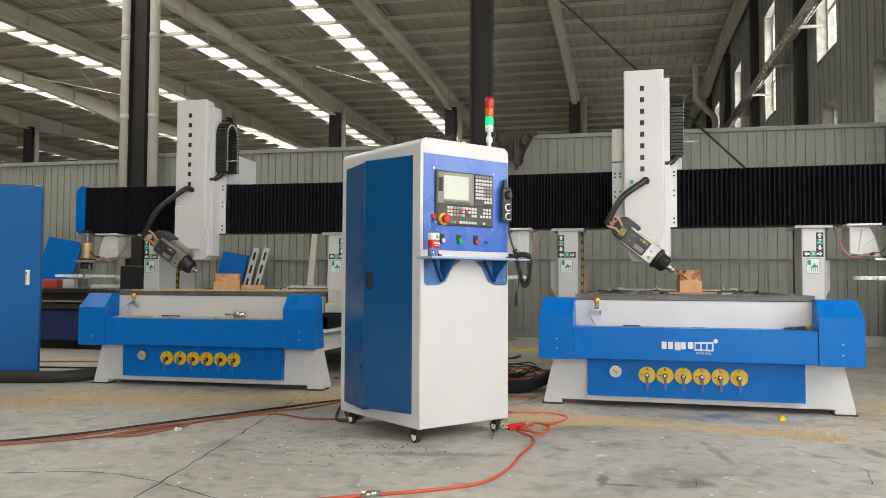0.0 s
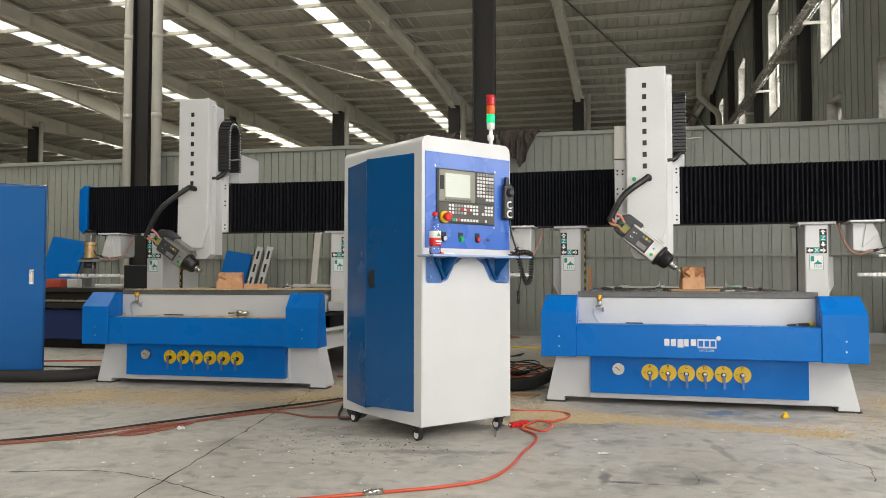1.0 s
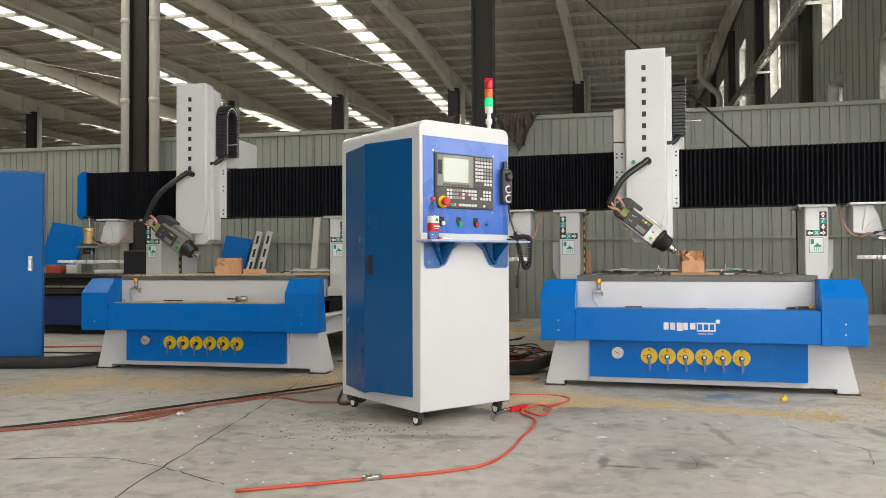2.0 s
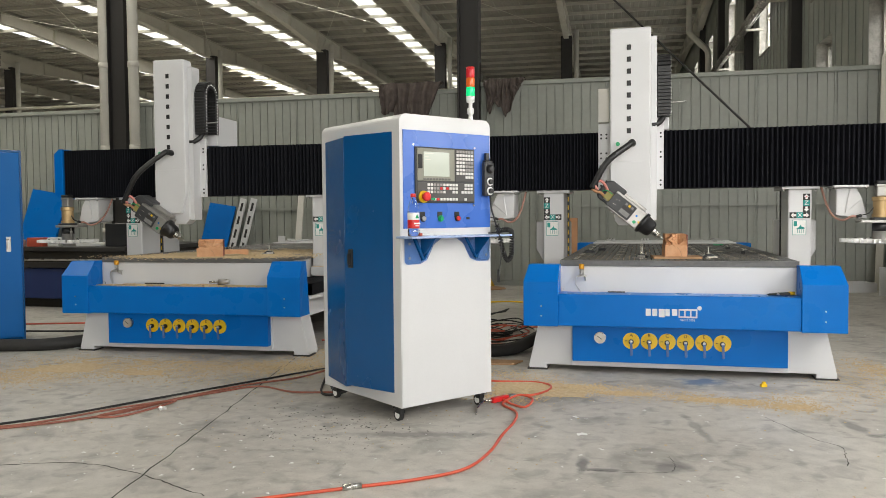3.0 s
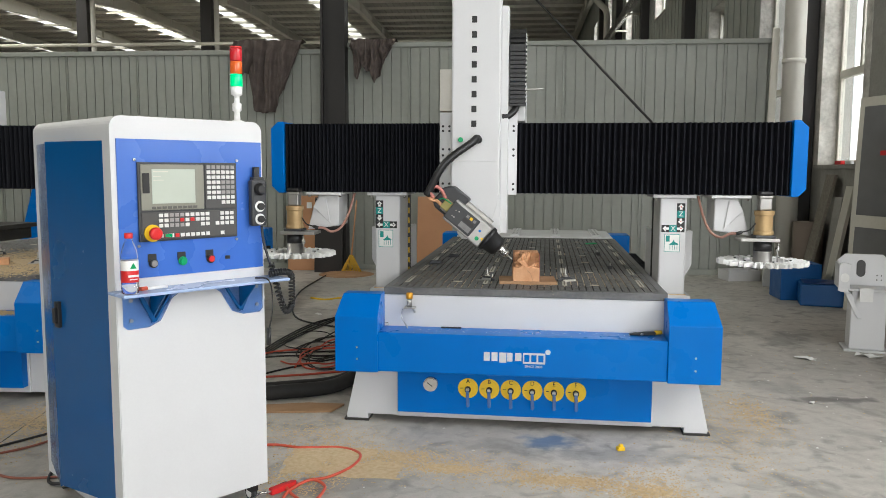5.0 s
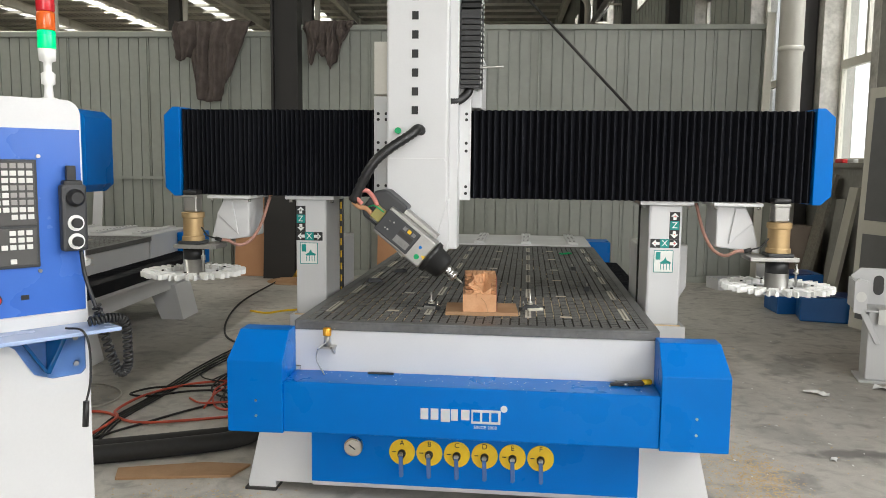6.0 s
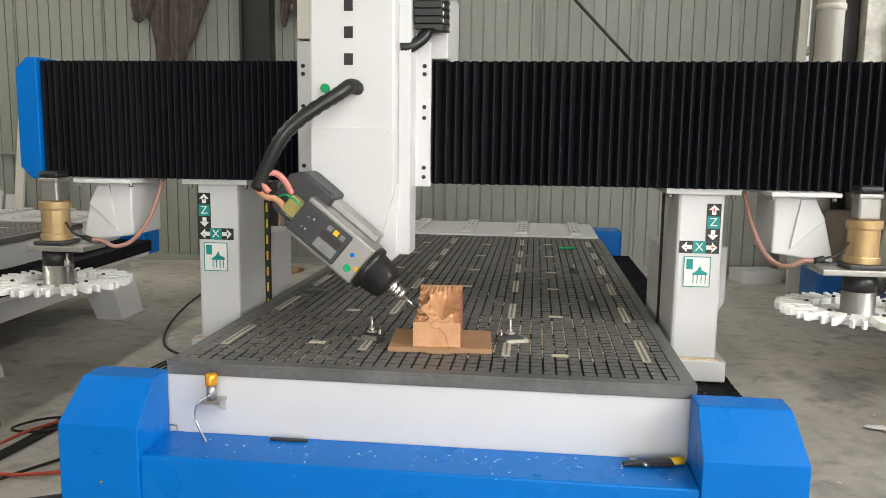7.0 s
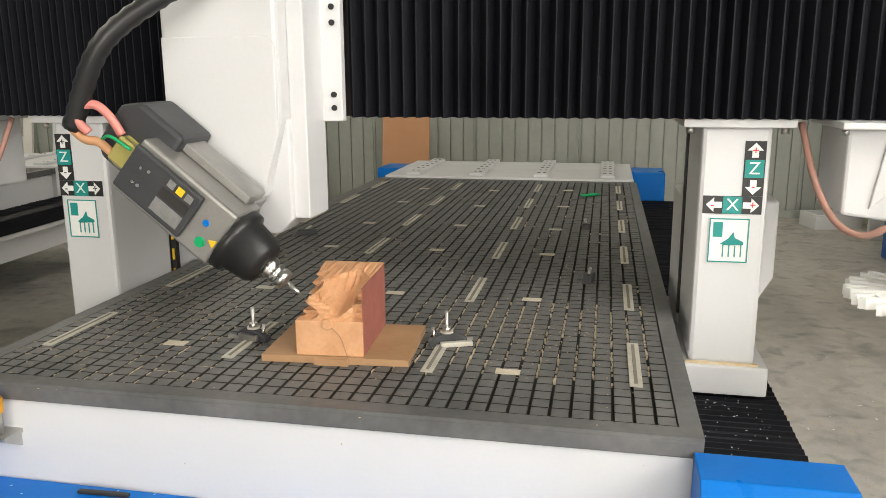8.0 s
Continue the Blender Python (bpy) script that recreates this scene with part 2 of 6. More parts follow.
# ---- mesh helpers ----
def box(bm, x0, x1, y0, y1, z0, z1, bevel=0.0, seg=2):
    vs = [bm.verts.new((x, y, z)) for x in (x0, x1) for y in (y0, y1) for z in (z0, z1)]
    fs = [bm.faces.new([vs[i] for i in q]) for q in ((0, 1, 3, 2), (4, 6, 7, 5), (0, 4, 5, 1), (2, 3, 7, 6), (0, 2, 6, 4), (1, 5, 7, 3))]
    if bevel:
        es = list({e for f in fs for e in f.edges})
        bmesh.ops.bevel(bm, geom=es, offset=bevel, segments=seg, affect="EDGES", profile=0.5)
    return bm


def prism(bm, pts, axis, a, b, bevel=0.0):
    """A polygon, given in the two other axes, drawn out along axis from a to b."""
    def at(p, q, d):
        return {"x": (d, p, q), "y": (p, d, q), "z": (p, q, d)}[axis]
    lo = [bm.verts.new(at(p, q, a)) for p, q in pts]
    hi = [bm.verts.new(at(p, q, b)) for p, q in pts]
    fs = [bm.faces.new(lo), bm.faces.new(hi[::-1])]
    n = len(pts)
    for i in range(n):
        fs.append(bm.faces.new((lo[i], hi[i], hi[(i + 1) % n], lo[(i + 1) % n])))
    bmesh.ops.recalc_face_normals(bm, faces=fs)
    if bevel:
        bmesh.ops.bevel(bm, geom=list({e for f in fs for e in f.edges}), offset=bevel, segments=2, affect="EDGES", profile=0.5)
    return bm


def cyl(bm, p0, p1, r0, r1=None, seg=20, caps=True):
    p0, p1 = Vector(p0), Vector(p1)
    r1 = r0 if r1 is None else r1
    q = (p1 - p0).to_track_quat("Z", "Y")
    rings = []
    for p, r in ((p0, r0), (p1, r1)):
        rings.append([bm.verts.new(p + q @ Vector((r * math.cos(2 * math.pi * i / seg), r * math.sin(2 * math.pi * i / seg), 0))) for i in range(seg)])
    for i in range(seg):
        f = bm.faces.new((rings[0][i], rings[0][(i + 1) % seg], rings[1][(i + 1) % seg], rings[1][i]))
        f.smooth = True
    if caps:
        bm.faces.new(rings[0][::-1]), bm.faces.new(rings[1])
    return bm


def lathe(bm, profile, origin=(0, 0, 0), seg=24):
    """Rings of (radius, height) about a vertical axis."""
    o = Vector(origin)
    rings = [[bm.verts.new(o + Vector((r * math.cos(2 * math.pi * i / seg), r * math.sin(2 * math.pi * i / seg), z))) for i in range(seg)] for r, z in profile]
    for a, b in zip(rings, rings[1:]):
        for i in range(seg):
            f = bm.faces.new((a[i], a[(i + 1) % seg], b[(i + 1) % seg], b[i]))
            f.smooth = True
    bm.faces.new(rings[0][::-1]), bm.faces.new(rings[-1])
    return bm


def smooth_path(pts, n=8):
    """Catmull-Rom through the points."""
    p = [Vector(q) for q in pts]
    p = [p[0] * 2 - p[1]] + p + [p[-1] * 2 - p[-2]]
    out = []
    for i in range(1, len(p) - 2):
        for k in range(n):
            t = k / n
            out.append(0.5 * (2 * p[i] + (p[i + 1] - p[i - 1]) * t + (2 * p[i - 1] - 5 * p[i] + 4 * p[i + 1] - p[i + 2]) * t * t + (3 * p[i] - p[i - 1] - 3 * p[i + 1] + p[i + 2]) * t ** 3))
    out.append(p[-2])
    return out


def tube(bm, pts, r, seg=8, n=8, ribs=0.0):
    path = smooth_path(pts, n) if n else [Vector(q) for q in pts]
    rings, ref = [], None
    for i, p in enumerate(path):
        d = (path[min(i + 1, len(path) - 1)] - path[max(i - 1, 0)]).normalized()
        if ref is None:
            ref = d.orthogonal().normalized()
        ref = (ref - d * ref.dot(d)).normalized()
        side = d.cross(ref)
        rr = r * (1 + (ribs if i % 2 else -ribs))
        rings.append([bm.verts.new(p + rr * (ref * math.cos(2 * math.pi * k / seg) + side * math.sin(2 * math.pi * k / seg))) for k in range(seg)])
    for a, b in zip(rings, rings[1:]):
        for k in range(seg):
            f = bm.faces.new((a[k], a[(k + 1) % seg], b[(k + 1) % seg], b[k]))
            f.smooth = True
    bm.faces.new(rings[0][::-1]), bm.faces.new(rings[-1])
    return bm


def holder(parent):
    """The part itself, or the part above it, so that nothing lies deeper than thing > part > sub-part."""
    while parent and parent.parent and parent.parent.parent:
        parent = parent.parent
    return parent


def part(name, bm, material, parent=None, label=""):
    me = bpy.data.meshes.new(name)
    bmesh.ops.recalc_face_normals(bm, faces=bm.faces[:])
    bm.to_mesh(me)
    bm.free()
    me.materials.append(material)
    ob = new(name, me)
    if parent:
        ob.parent = holder(parent)
    if label:
        ob["label"] = label
    return ob


def B(*args, **kw):
    return box(bmesh.new(), *args, **kw)


def C(*args, **kw):
    return cyl(bmesh.new(), *args, **kw)


def P(*args, **kw):
    return prism(bmesh.new(), *args, **kw)


def T(*args, **kw):
    return tube(bmesh.new(), *args, **kw)


def turned(bm, m):
    bmesh.ops.transform(bm, matrix=m, verts=bm.verts[:])
    return bm


def thing(name, m, label, category, group="", kind=""):
    ob = tagged(new(name), label, category, group, kind)
    ob.matrix_world = m
    return ob


def shared(name, mesh, parent, m):
    ob = new(name, mesh)
    ob.parent, ob.matrix_basis = holder(parent), m
    return ob


def letters(name, text, size, material, parent, m, depth=0.0008):
    cu = bpy.data.curves.new(name, "FONT")
    cu.body, cu.size, cu.extrude, cu.align_x, cu.align_y = text, size, depth, "CENTER", "CENTER"
    tmp = bpy.data.objects.new(name, cu)
    scene.collection.objects.link(tmp)
    me = bpy.data.meshes.new_from_object(tmp.evaluated_get(bpy.context.evaluated_depsgraph_get()))
    bpy.data.objects.remove(tmp)
    me.materials.clear()
    me.materials.append(material)
    ob = new(name, me)
    ob.parent, ob.matrix_basis = holder(parent), m
    return ob


# ---- the hall ----
HALL_X0, HALL_X1, HALL_Y0, HALL_Y1, WALL_Y = -62.0, 4.5, -8.0, 80.0, 13.1
floor = part("floor", B(HALL_X0, HALL_X1, HALL_Y0, HALL_Y1, -0.12, 0), CONCRETE)
tagged(floor, "stained and cracked grey concrete hall floor", "floor", kind="structure")


def crack(points, width, seed):
    """A jagged dark crack, a hair proud of the slab, swelling and thinning on its way."""
    rnd = random.Random(seed)
    path = smooth_path([(x, y, 0) for x, y in points], 14)
    bm = bmesh.new()
    rows = []
    for i, p in enumerate(path):
        d = (path[min(i + 1, len(path) - 1)] - path[max(i - 1, 0)]).normalized()
        side = Vector((-d.y, d.x, 0))
        c = p + side * rnd.uniform(-0.008, 0.008)
        w = width * rnd.uniform(0.35, 1.2) / 2
        rows.append((bm.verts.new(c - side * w + Vector((0, 0, 0.0012))), bm.verts.new(c + side * w + Vector((0, 0, 0.0012)))))
    for a, b in zip(rows, rows[1:]):
        bm.faces.new((a[0], a[1], b[1], b[0]))
    return tagged(part("floor_crack", bm, GROOVE, floor, "dark jagged crack in the concrete"))


crack([(-1.5, 0.4), (-1.8, 2.0), (-2.06, 3.48), (-2.31, 4.98), (-2.55, 6.4)], 0.009, 1)
crack([(-3.6, 3.1), (-2.95, 3.13), (-2.45, 3.28), (-2.05, 3.2), (-1.6, 3.0)], 0.008, 2)
crack([(0.9, 4.75), (1.05, 4.35), (1.15, 4.2), (1.1, 3.9)], 0.005, 3)
crack([(-0.1, 3.62), (0.3, 3.66), (0.32, 3.9)], 0.004, 4)


def ribbed(x0, x1, z0, z1, y, pitch=0.142, depth=0.022):
    """A sheet wall of narrow panels with open joints and a raised lap now and then."""
    bm = bmesh.new()
    prof, x, k = [], x0, 0
    while x < x1:
        k += 1
        steps = ((0, 0), (pitch - 0.016, 0), (pitch - 0.015, 0.022), (pitch - 0.004, 0.022), (pitch - 0.003, 0))
        if k % 8 == 0:
            steps = ((0, 0), (pitch * 0.62, 0), (pitch * 0.64, -depth), (pitch * 0.74, -depth), (pitch * 0.76, 0), (pitch - 0.016, 0), (pitch - 0.015, 0.022), (pitch - 0.004, 0.022), (pitch - 0.003, 0))
        for dx, dy in steps:
            if x + dx < x1:
                prof.append((x + dx, y + dy))
        x += pitch
    prof.append((x1, y))
    lo = [bm.verts.new((a, b, z0)) for a, b in prof]
    hi = [bm.verts.new((a, b, z1)) for a, b in prof]
    for i in range(len(prof) - 1):
        bm.faces.new((lo[i], lo[i + 1], hi[i + 1], hi[i]))
    box(bm, x0, x1, y + 0.03, y + 0.06, z0, z1)
    return bm


for a, b, top in ((HALL_X0, -8.76, 3.20), (-8.757, -2.28, 3.29), (-2.277, 4.05, 3.38)):
    part_wall = tagged(part("wall_partition", ribbed(a, b, 0, top - 0.07, WALL_Y), SHEET), "grey ribbed sheet-metal partition wall", "wall", kind="structure")
    part("top_rail", B(a, b, WALL_Y - 0.05, WALL_Y + 0.10, top - 0.07, top, bevel=0.01), SHEET, part_wall)
    part("middle_rail", B(a, b, WALL_Y - 0.07, WALL_Y - 0.038, 1.29, 1.33), SHEET, part_wall)
    part("kick_rail", B(a, b, WALL_Y - 0.07, WALL_Y - 0.038, 0.0, 0.08), SHEET, part_wall)

for x, name in ((-8.76, "column"), (-2.27, "column"), (-15.4, "column")):
    col = thing(name, pose(x, WALL_Y - 0.12, 0), "dark brown painted steel column against the partition", "column", kind="structure")
    part("web", B(-0.15, 0.15, -0.05, 0.05, 0, 10.4), DARK_STEEL, col)
    for sx in (-1, 1):
        part("flange", B(sx * 0.165 - 0.015, sx * 0.165 + 0.015, -0.13, 0.13, 0, 10.4), DARK_STEEL, col)
    part("foot_plate", B(-0.25, 0.25, -0.18, 0.1, 0, 0.02), DARK_STEEL, col)
    if x < -8 and x > -10:
        for dx in (-0.25, 0.34):
            p = tagged(part("downpipe", C((x + dx, WALL_Y - 0.22, 0), (x + dx, WALL_Y - 0.22, 10.4), 0.092), PIPE), "cream plastic downpipe beside a column", "pipe", kind="structure")
            for z in (0.9, 2.4, 3.9, 5.4):
                part("pipe_collar", C((x + dx, WALL_Y - 0.22, z), (x + dx, WALL_Y - 0.22, z + 0.1), 0.1), PIPE, p)

# roof: rafters along y, purlins along x, skylight strips between rafters
RAFTERS = [-2.25 - 6.6 * k for k in range(9)] + [4.2]
SKYLIGHTS = [-11.4 - 6.6 * k for k in range(7)]
ROOF_Z = 11.3


def roof_z(y):
    return ROOF_Z - 0.00036 * (y - 37) ** 2


ys = [HALL_Y0 + 1.85 * i for i in range(49)]
edges = [HALL_X0]
for sx in sorted(SKYLIGHTS):
    edges += [sx - 0.45, sx + 0.45]
edges.append(HALL_X1 + 0.2)
bm = bmesh.new()
for a, b in zip(edges[::2], edges[1::2]):
    xs, x = [], a
    while x < b - 0.01:
        xs += [(x, 0.0), (min(x + 0.22, b), 0.0), (min(x + 0.25, b), 0.04), (min(x + 0.37, b), 0.04)]
        x += 0.4
    xs.append((b, 0.0))
    rows = [[bm.verts.new((x, y, roof_z(y) + dz)) for x, dz in xs] for y in ys]
    for r, s in zip(rows, rows[1:]):
        for i in range(len(xs) - 1):
            if xs[i + 1][0] > xs[i][0]:
                bm.faces.new((r[i], r[i + 1], s[i + 1], s[i]))
tagged(part("ceiling", bm, ROOF), "grey ribbed steel roof sheeting seen from below", "ceiling", kind="structure")
for sx in SKYLIGHTS:
    bm = bmesh.new()
    a = [[bm.verts.new((sx + d, y, roof_z(y) + 0.05)) for d in (-0.48, 0.48)] for y in ys]
    for r, s in zip(a, a[1:]):
        bm.faces.new((r[0], r[1], s[1], s[0]))
    pane = tagged(part("skylight", bm, PANEL_LIGHT), "bright translucent skylight strip in the roof", "skylight", group="roof skylights", kind="structure")
    pane.visible_shadow = False


def beam_mesh(pts, depth, width):
    """An I-shaped rafter in the y-z plane through the points."""
    bm = bmesh.new()
    def sag(y):
        return depth + 0.55 * max(0.0, 1 - abs(y - 41.0) / 7.5) ** 1.6
    for w, low, lo, hi in ((0.014, 1, 0, None), (width, 1, 0, 0.02), (width, 0, -0.02, 0)):
        rows = [[bm.verts.new((sx * w / 2, y, z + (dz - sag(y) * low if dz is not None else 0))) for sx, dz in ((-1, lo), (1, lo), (1, hi), (-1, hi))] for y, z in pts]
        for r, s in zip(rows, rows[1:]):
            for i in range(4):
                bm.faces.new((r[i], r[(i + 1) % 4], s[(i + 1) % 4], s[i]))
    for y, z in pts[::2]:
        box(bm, -width / 2, width / 2, y, y + 0.012, z - sag(y), z)
    return bm


def arch(y):
    return roof_z(y) - 0.17


RAFTER_PTS = [(y, arch(y)) for y in ys]
for x in RAFTERS:
    r = tagged(part("rafter", beam_mesh(RAFTER_PTS, 0.52, 0.27), FRAME), "grey painted steel rafter under the roof", "rafter", group="roof rafters", kind="structure")
    r.location.x = x
purlin = None
for y in ys[4:]:
    bm = bmesh.new()
    box(bm, HALL_X0, HALL_X1, y - 0.07, y + 0.0, 0, 0.012)
    box(bm, HALL_X0, HALL_X1, y - 0.07, y - 0.062, 0.012, 0.035)
    box(bm, HALL_X0, HALL_X1, y - 0.004, y + 0.004, 0.012, 0.16)
    box(bm, HALL_X0, HALL_X1, y - 0.0, y + 0.07, 0.15, 0.16)
    p = tagged(part("purlin", bm, FRAME), "grey cold-formed steel purlin under the roof", "purlin", group="roof purlins", kind="structure")
    p.location.z = roof_z(y) - 0.165

for x in RAFTERS[:8]:
    c = thing("far_column", pose(x, 41.0, 0), "dark lower and pale upper steel column far in the hall", "column", "far hall columns", "structure")
    part("shaft", B(-0.28, 0.28, -0.2, 0.2, 0, 10.3), DARK_STEEL, c)
    part("pale_pipe", C((0.5, 0, 0), (0.5, 0, 10.6), 0.13, seg=12), PIPE, c)
for k, x in enumerate(RAFTERS[:6]):
    for s in (-1, 1):
        rod = part("roof_brace", C((x, 27.0 + 14 * (s > 0), 10.4), (x - 6.6, 41.0 - 14 * (s > 0), 10.4), 0.012, seg=6), FRAME)
        tagged(rod, "thin steel cross brace under the roof", "brace", group="roof braces", kind="structure")
tagged(part("brace_rod", C((-1.0, 13.6, 5.83), (2.5, 11.54, 1.72), 0.016, seg=10), DARK_STEEL), "dark diagonal steel brace rod", "brace", kind="structure")
tagged(part("conduit", C((-60.0, 40.2, 7.72), (-2.6, 40.2, 7.72), 0.085, seg=12), FRAME), "pale steel pipe run beyond the partition", "pipe", kind="structure")

# side wall with windows
WINDOWS = [(-3.0, 0.5, 1.8, 4.9), (2.2, 5.8, 1.8, 4.9), (14.05, 15.4, 1.6, 4.92)]
WINDOWS += [(11.2 + 6.6 * k, 12.5 + 6.6 * k, 1.6, 4.9) for k in range(5)]
WINDOWS += [(11.2 + 6.6 * k, 12.9 + 6.6 * k, 6.0, 9.3) for k in range(6)]


def wall_with_holes(axis_at, a0, a1, z0, z1, holes, thick):
    bm = bmesh.new()
    cuts = sorted({a0, a1, *[h[0] for h in holes], *[h[1] for h in holes]})
    for p, q in zip(cuts, cuts[1:]):
        z = z0
        for h in sorted((h for h in holes if h[0] <= p and h[1] >= q), key=lambda h: h[2]):
            box(bm, axis_at, axis_at + thick, p, q, z, h[2])
            z = h[3]
        box(bm, axis_at, axis_at + thick, p, q, z, z1)
    return bm


tagged(part("wall_east", wall_with_holes(HALL_X1, HALL_Y0, HALL_Y1, 0, 11.6, WINDOWS, 0.40), PLASTER), "grey plastered masonry side wall", "wall", kind="structure")
tagged(part("cladding", wall_with_holes(HALL_X1 - 0.016, 13.2, HALL_Y1, 0, 11.5, [w for w in WINDOWS if w[0] > 13.2], 0.012), SHEET), "grey sheet cladding on the side wall", "wall cladding", kind="structure")
bm = bmesh.new()
for k in range(60):
    y = 13.45 + 0.45 * k
    spans, z = [], 0.0
    for w in sorted((w for w in WINDOWS if w[0] - 0.03 < y < w[1] + 0.03), key=lambda w: w[2]):
        spans.append((z, w[2] - 0.06))
        z = w[3]
    for a, b in spans + [(z, 11.4)]:
        box(bm, HALL_X1 - 0.034, HALL_X1 - 0.016, y - 0.014, y + 0.014, a, b)
tagged(part("cladding_laps", bm, SHEET), "raised laps between the wall cladding sheets", "trim", kind="structure")
for i, (y0, y1, z0, z1) in enumerate(WINDOWS):
    w = thing("window_%d" % (i + 1), pose(HALL_X1 + 0.16, 0, 0), "tall window with pale frame in the side wall", "window", "side wall windows", "structure")
    bm = bmesh.new()
    for a, b, c, d in ((y0, y0 + 0.06, z0, z1), (y1 - 0.06, y1, z0, z1), (y0 + 0.06, y1 - 0.06, z0, z0 + 0.06), (y0 + 0.06, y1 - 0.06, z1 - 0.06, z1)):
        box(bm, 0.06, 0.12, a, b, c, d)
    part("window_frame", bm, FRAME, w)
    zt = z0 + (z1 - z0) * 0.36
    part("transom", B(0.05, 0.13, y0 + 0.06, y1 - 0.06, zt - 0.05, zt + 0.05), FRAME, w)
    part("mullion", B(0.06, 0.12, (y0 + y1) / 2 - 0.03, (y0 + y1) / 2 + 0.03, zt + 0.05, z1 - 0.06), FRAME, w)
    g = part("pane", B(0.085, 0.092, y0 + 0.06, y1 - 0.06, z0 + 0.06, z1 - 0.06), GLASS, w)
    g.visible_shadow = False
    part("window_sill", B(-0.20, 0.24, y0 - 0.05, y1 + 0.05, z0 - 0.05, z0 - 0.002), PLASTER, w)
    bm = bmesh.new()
    for a, b in ((y0, y0 + 0.004), (y1 - 0.004, y1)):
        box(bm, -0.166, 0.06, a, b, z0, z1)
    box(bm, -0.166, 0.06, y0 + 0.004, y1 - 0.004, z1 - 0.004, z1)
    for a, b in ((y0 - 0.16, y0), (y1, y1 + 0.16)):
        box(bm, -0.168, -0.1605, a, b, z0 - 0.02, z1 + 0.1)
    part("window_reveal", bm, LIMEWASH, w, "flaking white plaster reveal")
# the nearest column's dark colour stands in for the shaded gap beside the downpipe
for y in (12.85, 20.6, 27.3, 34.0, 40.8):
    tagged(part("side_column", B(4.24, 4.49, y - 0.17, y + 0.17, 0, 10.4, bevel=0.01), DARK_STEEL), "painted steel column beside the side wall", "column", kind="structure")
tagged(part("downpipe", C((4.12, 12.5, 0), (4.12, 12.5, 10.4), 0.138, seg=24), PIPE), "thick white plastic downpipe in the corner", "pipe", kind="structure")
for z in (1.2, 2.95, 5.0):
    tagged(part("pipe_collar", C((4.12, 12.5, z), (4.12, 12.5, z + 0.06), 0.152, seg=24), PIPE), "white collar on the corner downpipe", "pipe collar", kind="structure")
for dx, dz, r in ((0, 0, 0.075), (0.02, 0.19, 0.06), (0.13, 0.05, 0.05), (0.11, 0.30, 0.045), (0.2, 0.17, 0.06)):
    tagged(part("steel_pipe", C((4.02 + dx, 14.0, 6.85 + dz), (4.02 + dx, 44.0, 6.85 + dz), r, seg=14), STEEL), "shiny steel pipe run along the side wall", "pipe", "side wall pipes", kind="structure")
for k in range(7):
    tagged(part("pipe_hanger", B(4.0, 4.49, 15.6 + 3.3 * k, 15.66 + 3.3 * k, 6.70, 6.76), FRAME), "pale steel hanger under the pipe run", "bracket", "pipe hangers", kind="structure")
tagged(part("roof_downpipe", T([(3.3, 36.0, 10.6), (3.3, 36.0, 9.3), (3.32, 36.0, 9.05), (3.77, 36.0, 8.55), (4.02, 36.0, 8.3), (4.1, 36.0, 8.0), (4.1, 36.0, 7.0), (4.1, 36.0, 0.0)], 0.13, seg=12, n=4), PIPE), "cream downpipe with an elbow beside the side wall", "pipe", kind="structure")
# the rest of the shell
tagged(part("wall_west", B(HALL_X0 - 0.2, HALL_X0, HALL_Y0, HALL_Y1, 0, 11.6), SHEET), "grey sheet far side wall", "wall", kind="structure")
tagged(part("wall_north", B(HALL_X0, HALL_X1, HALL_Y1, HALL_Y1 + 0.2, 0, 11.6), SHEET), "grey sheet end wall of the hall", "wall", kind="structure")
bm = box(bmesh.new(), HALL_X0, -0.5, HALL_Y0 - 0.2, HALL_Y0, 0, 11.6)
box(bm, 3.9, HALL_X1, HALL_Y0 - 0.2, HALL_Y0, 0, 11.6)
box(bm, -0.5, 3.9, HALL_Y0 - 0.2, HALL_Y0, 5.4, 11.6)
tagged(part("wall_south", bm, SHEET), "grey sheet wall with a wide open gate", "wall", kind="structure")


# ---- CNC router ----
def bellows(bm, x0, x1, y, z0, z1, back, pitch=0.036, depth=0.03):
    """Pleated cover: deep folds with narrow crests, a little uneven."""
    rnd = random.Random(int(abs(x0) * 100))
    n = max(2, int(round((x1 - x0) / pitch)))
    p = (x1 - x0) / n
    prof = []
    for i in range(n):
        a, j = x0 + p * i, rnd.uniform(-0.12, 0.12) * p
        c = rnd.uniform(0, 0.004)
        prof += [(a, depth), (a + p * 0.5 + j - 0.0017, c), (a + p * 0.5 + j + 0.0017, c)]
    prof.append((x1, depth))
    rows = [[bm.verts.new(q) for q in ((x, back, z0 + 0.002), (x, y + d, z0 + 0.06 * d), (x, y + d, z1 - 0.06 * d), (x, back, z1 - 0.002))] for x, d in prof]
    for u, v in zip(rows, rows[1:]):
        for k in range(4):
            f = bm.faces.new((u[k], u[(k + 1) % 4], v[(k + 1) % 4], v[k]))
            if k == 1 and abs(u[1].co.x - v[1].co.x) < 0.006:
                f.material_index = 1
    return bm


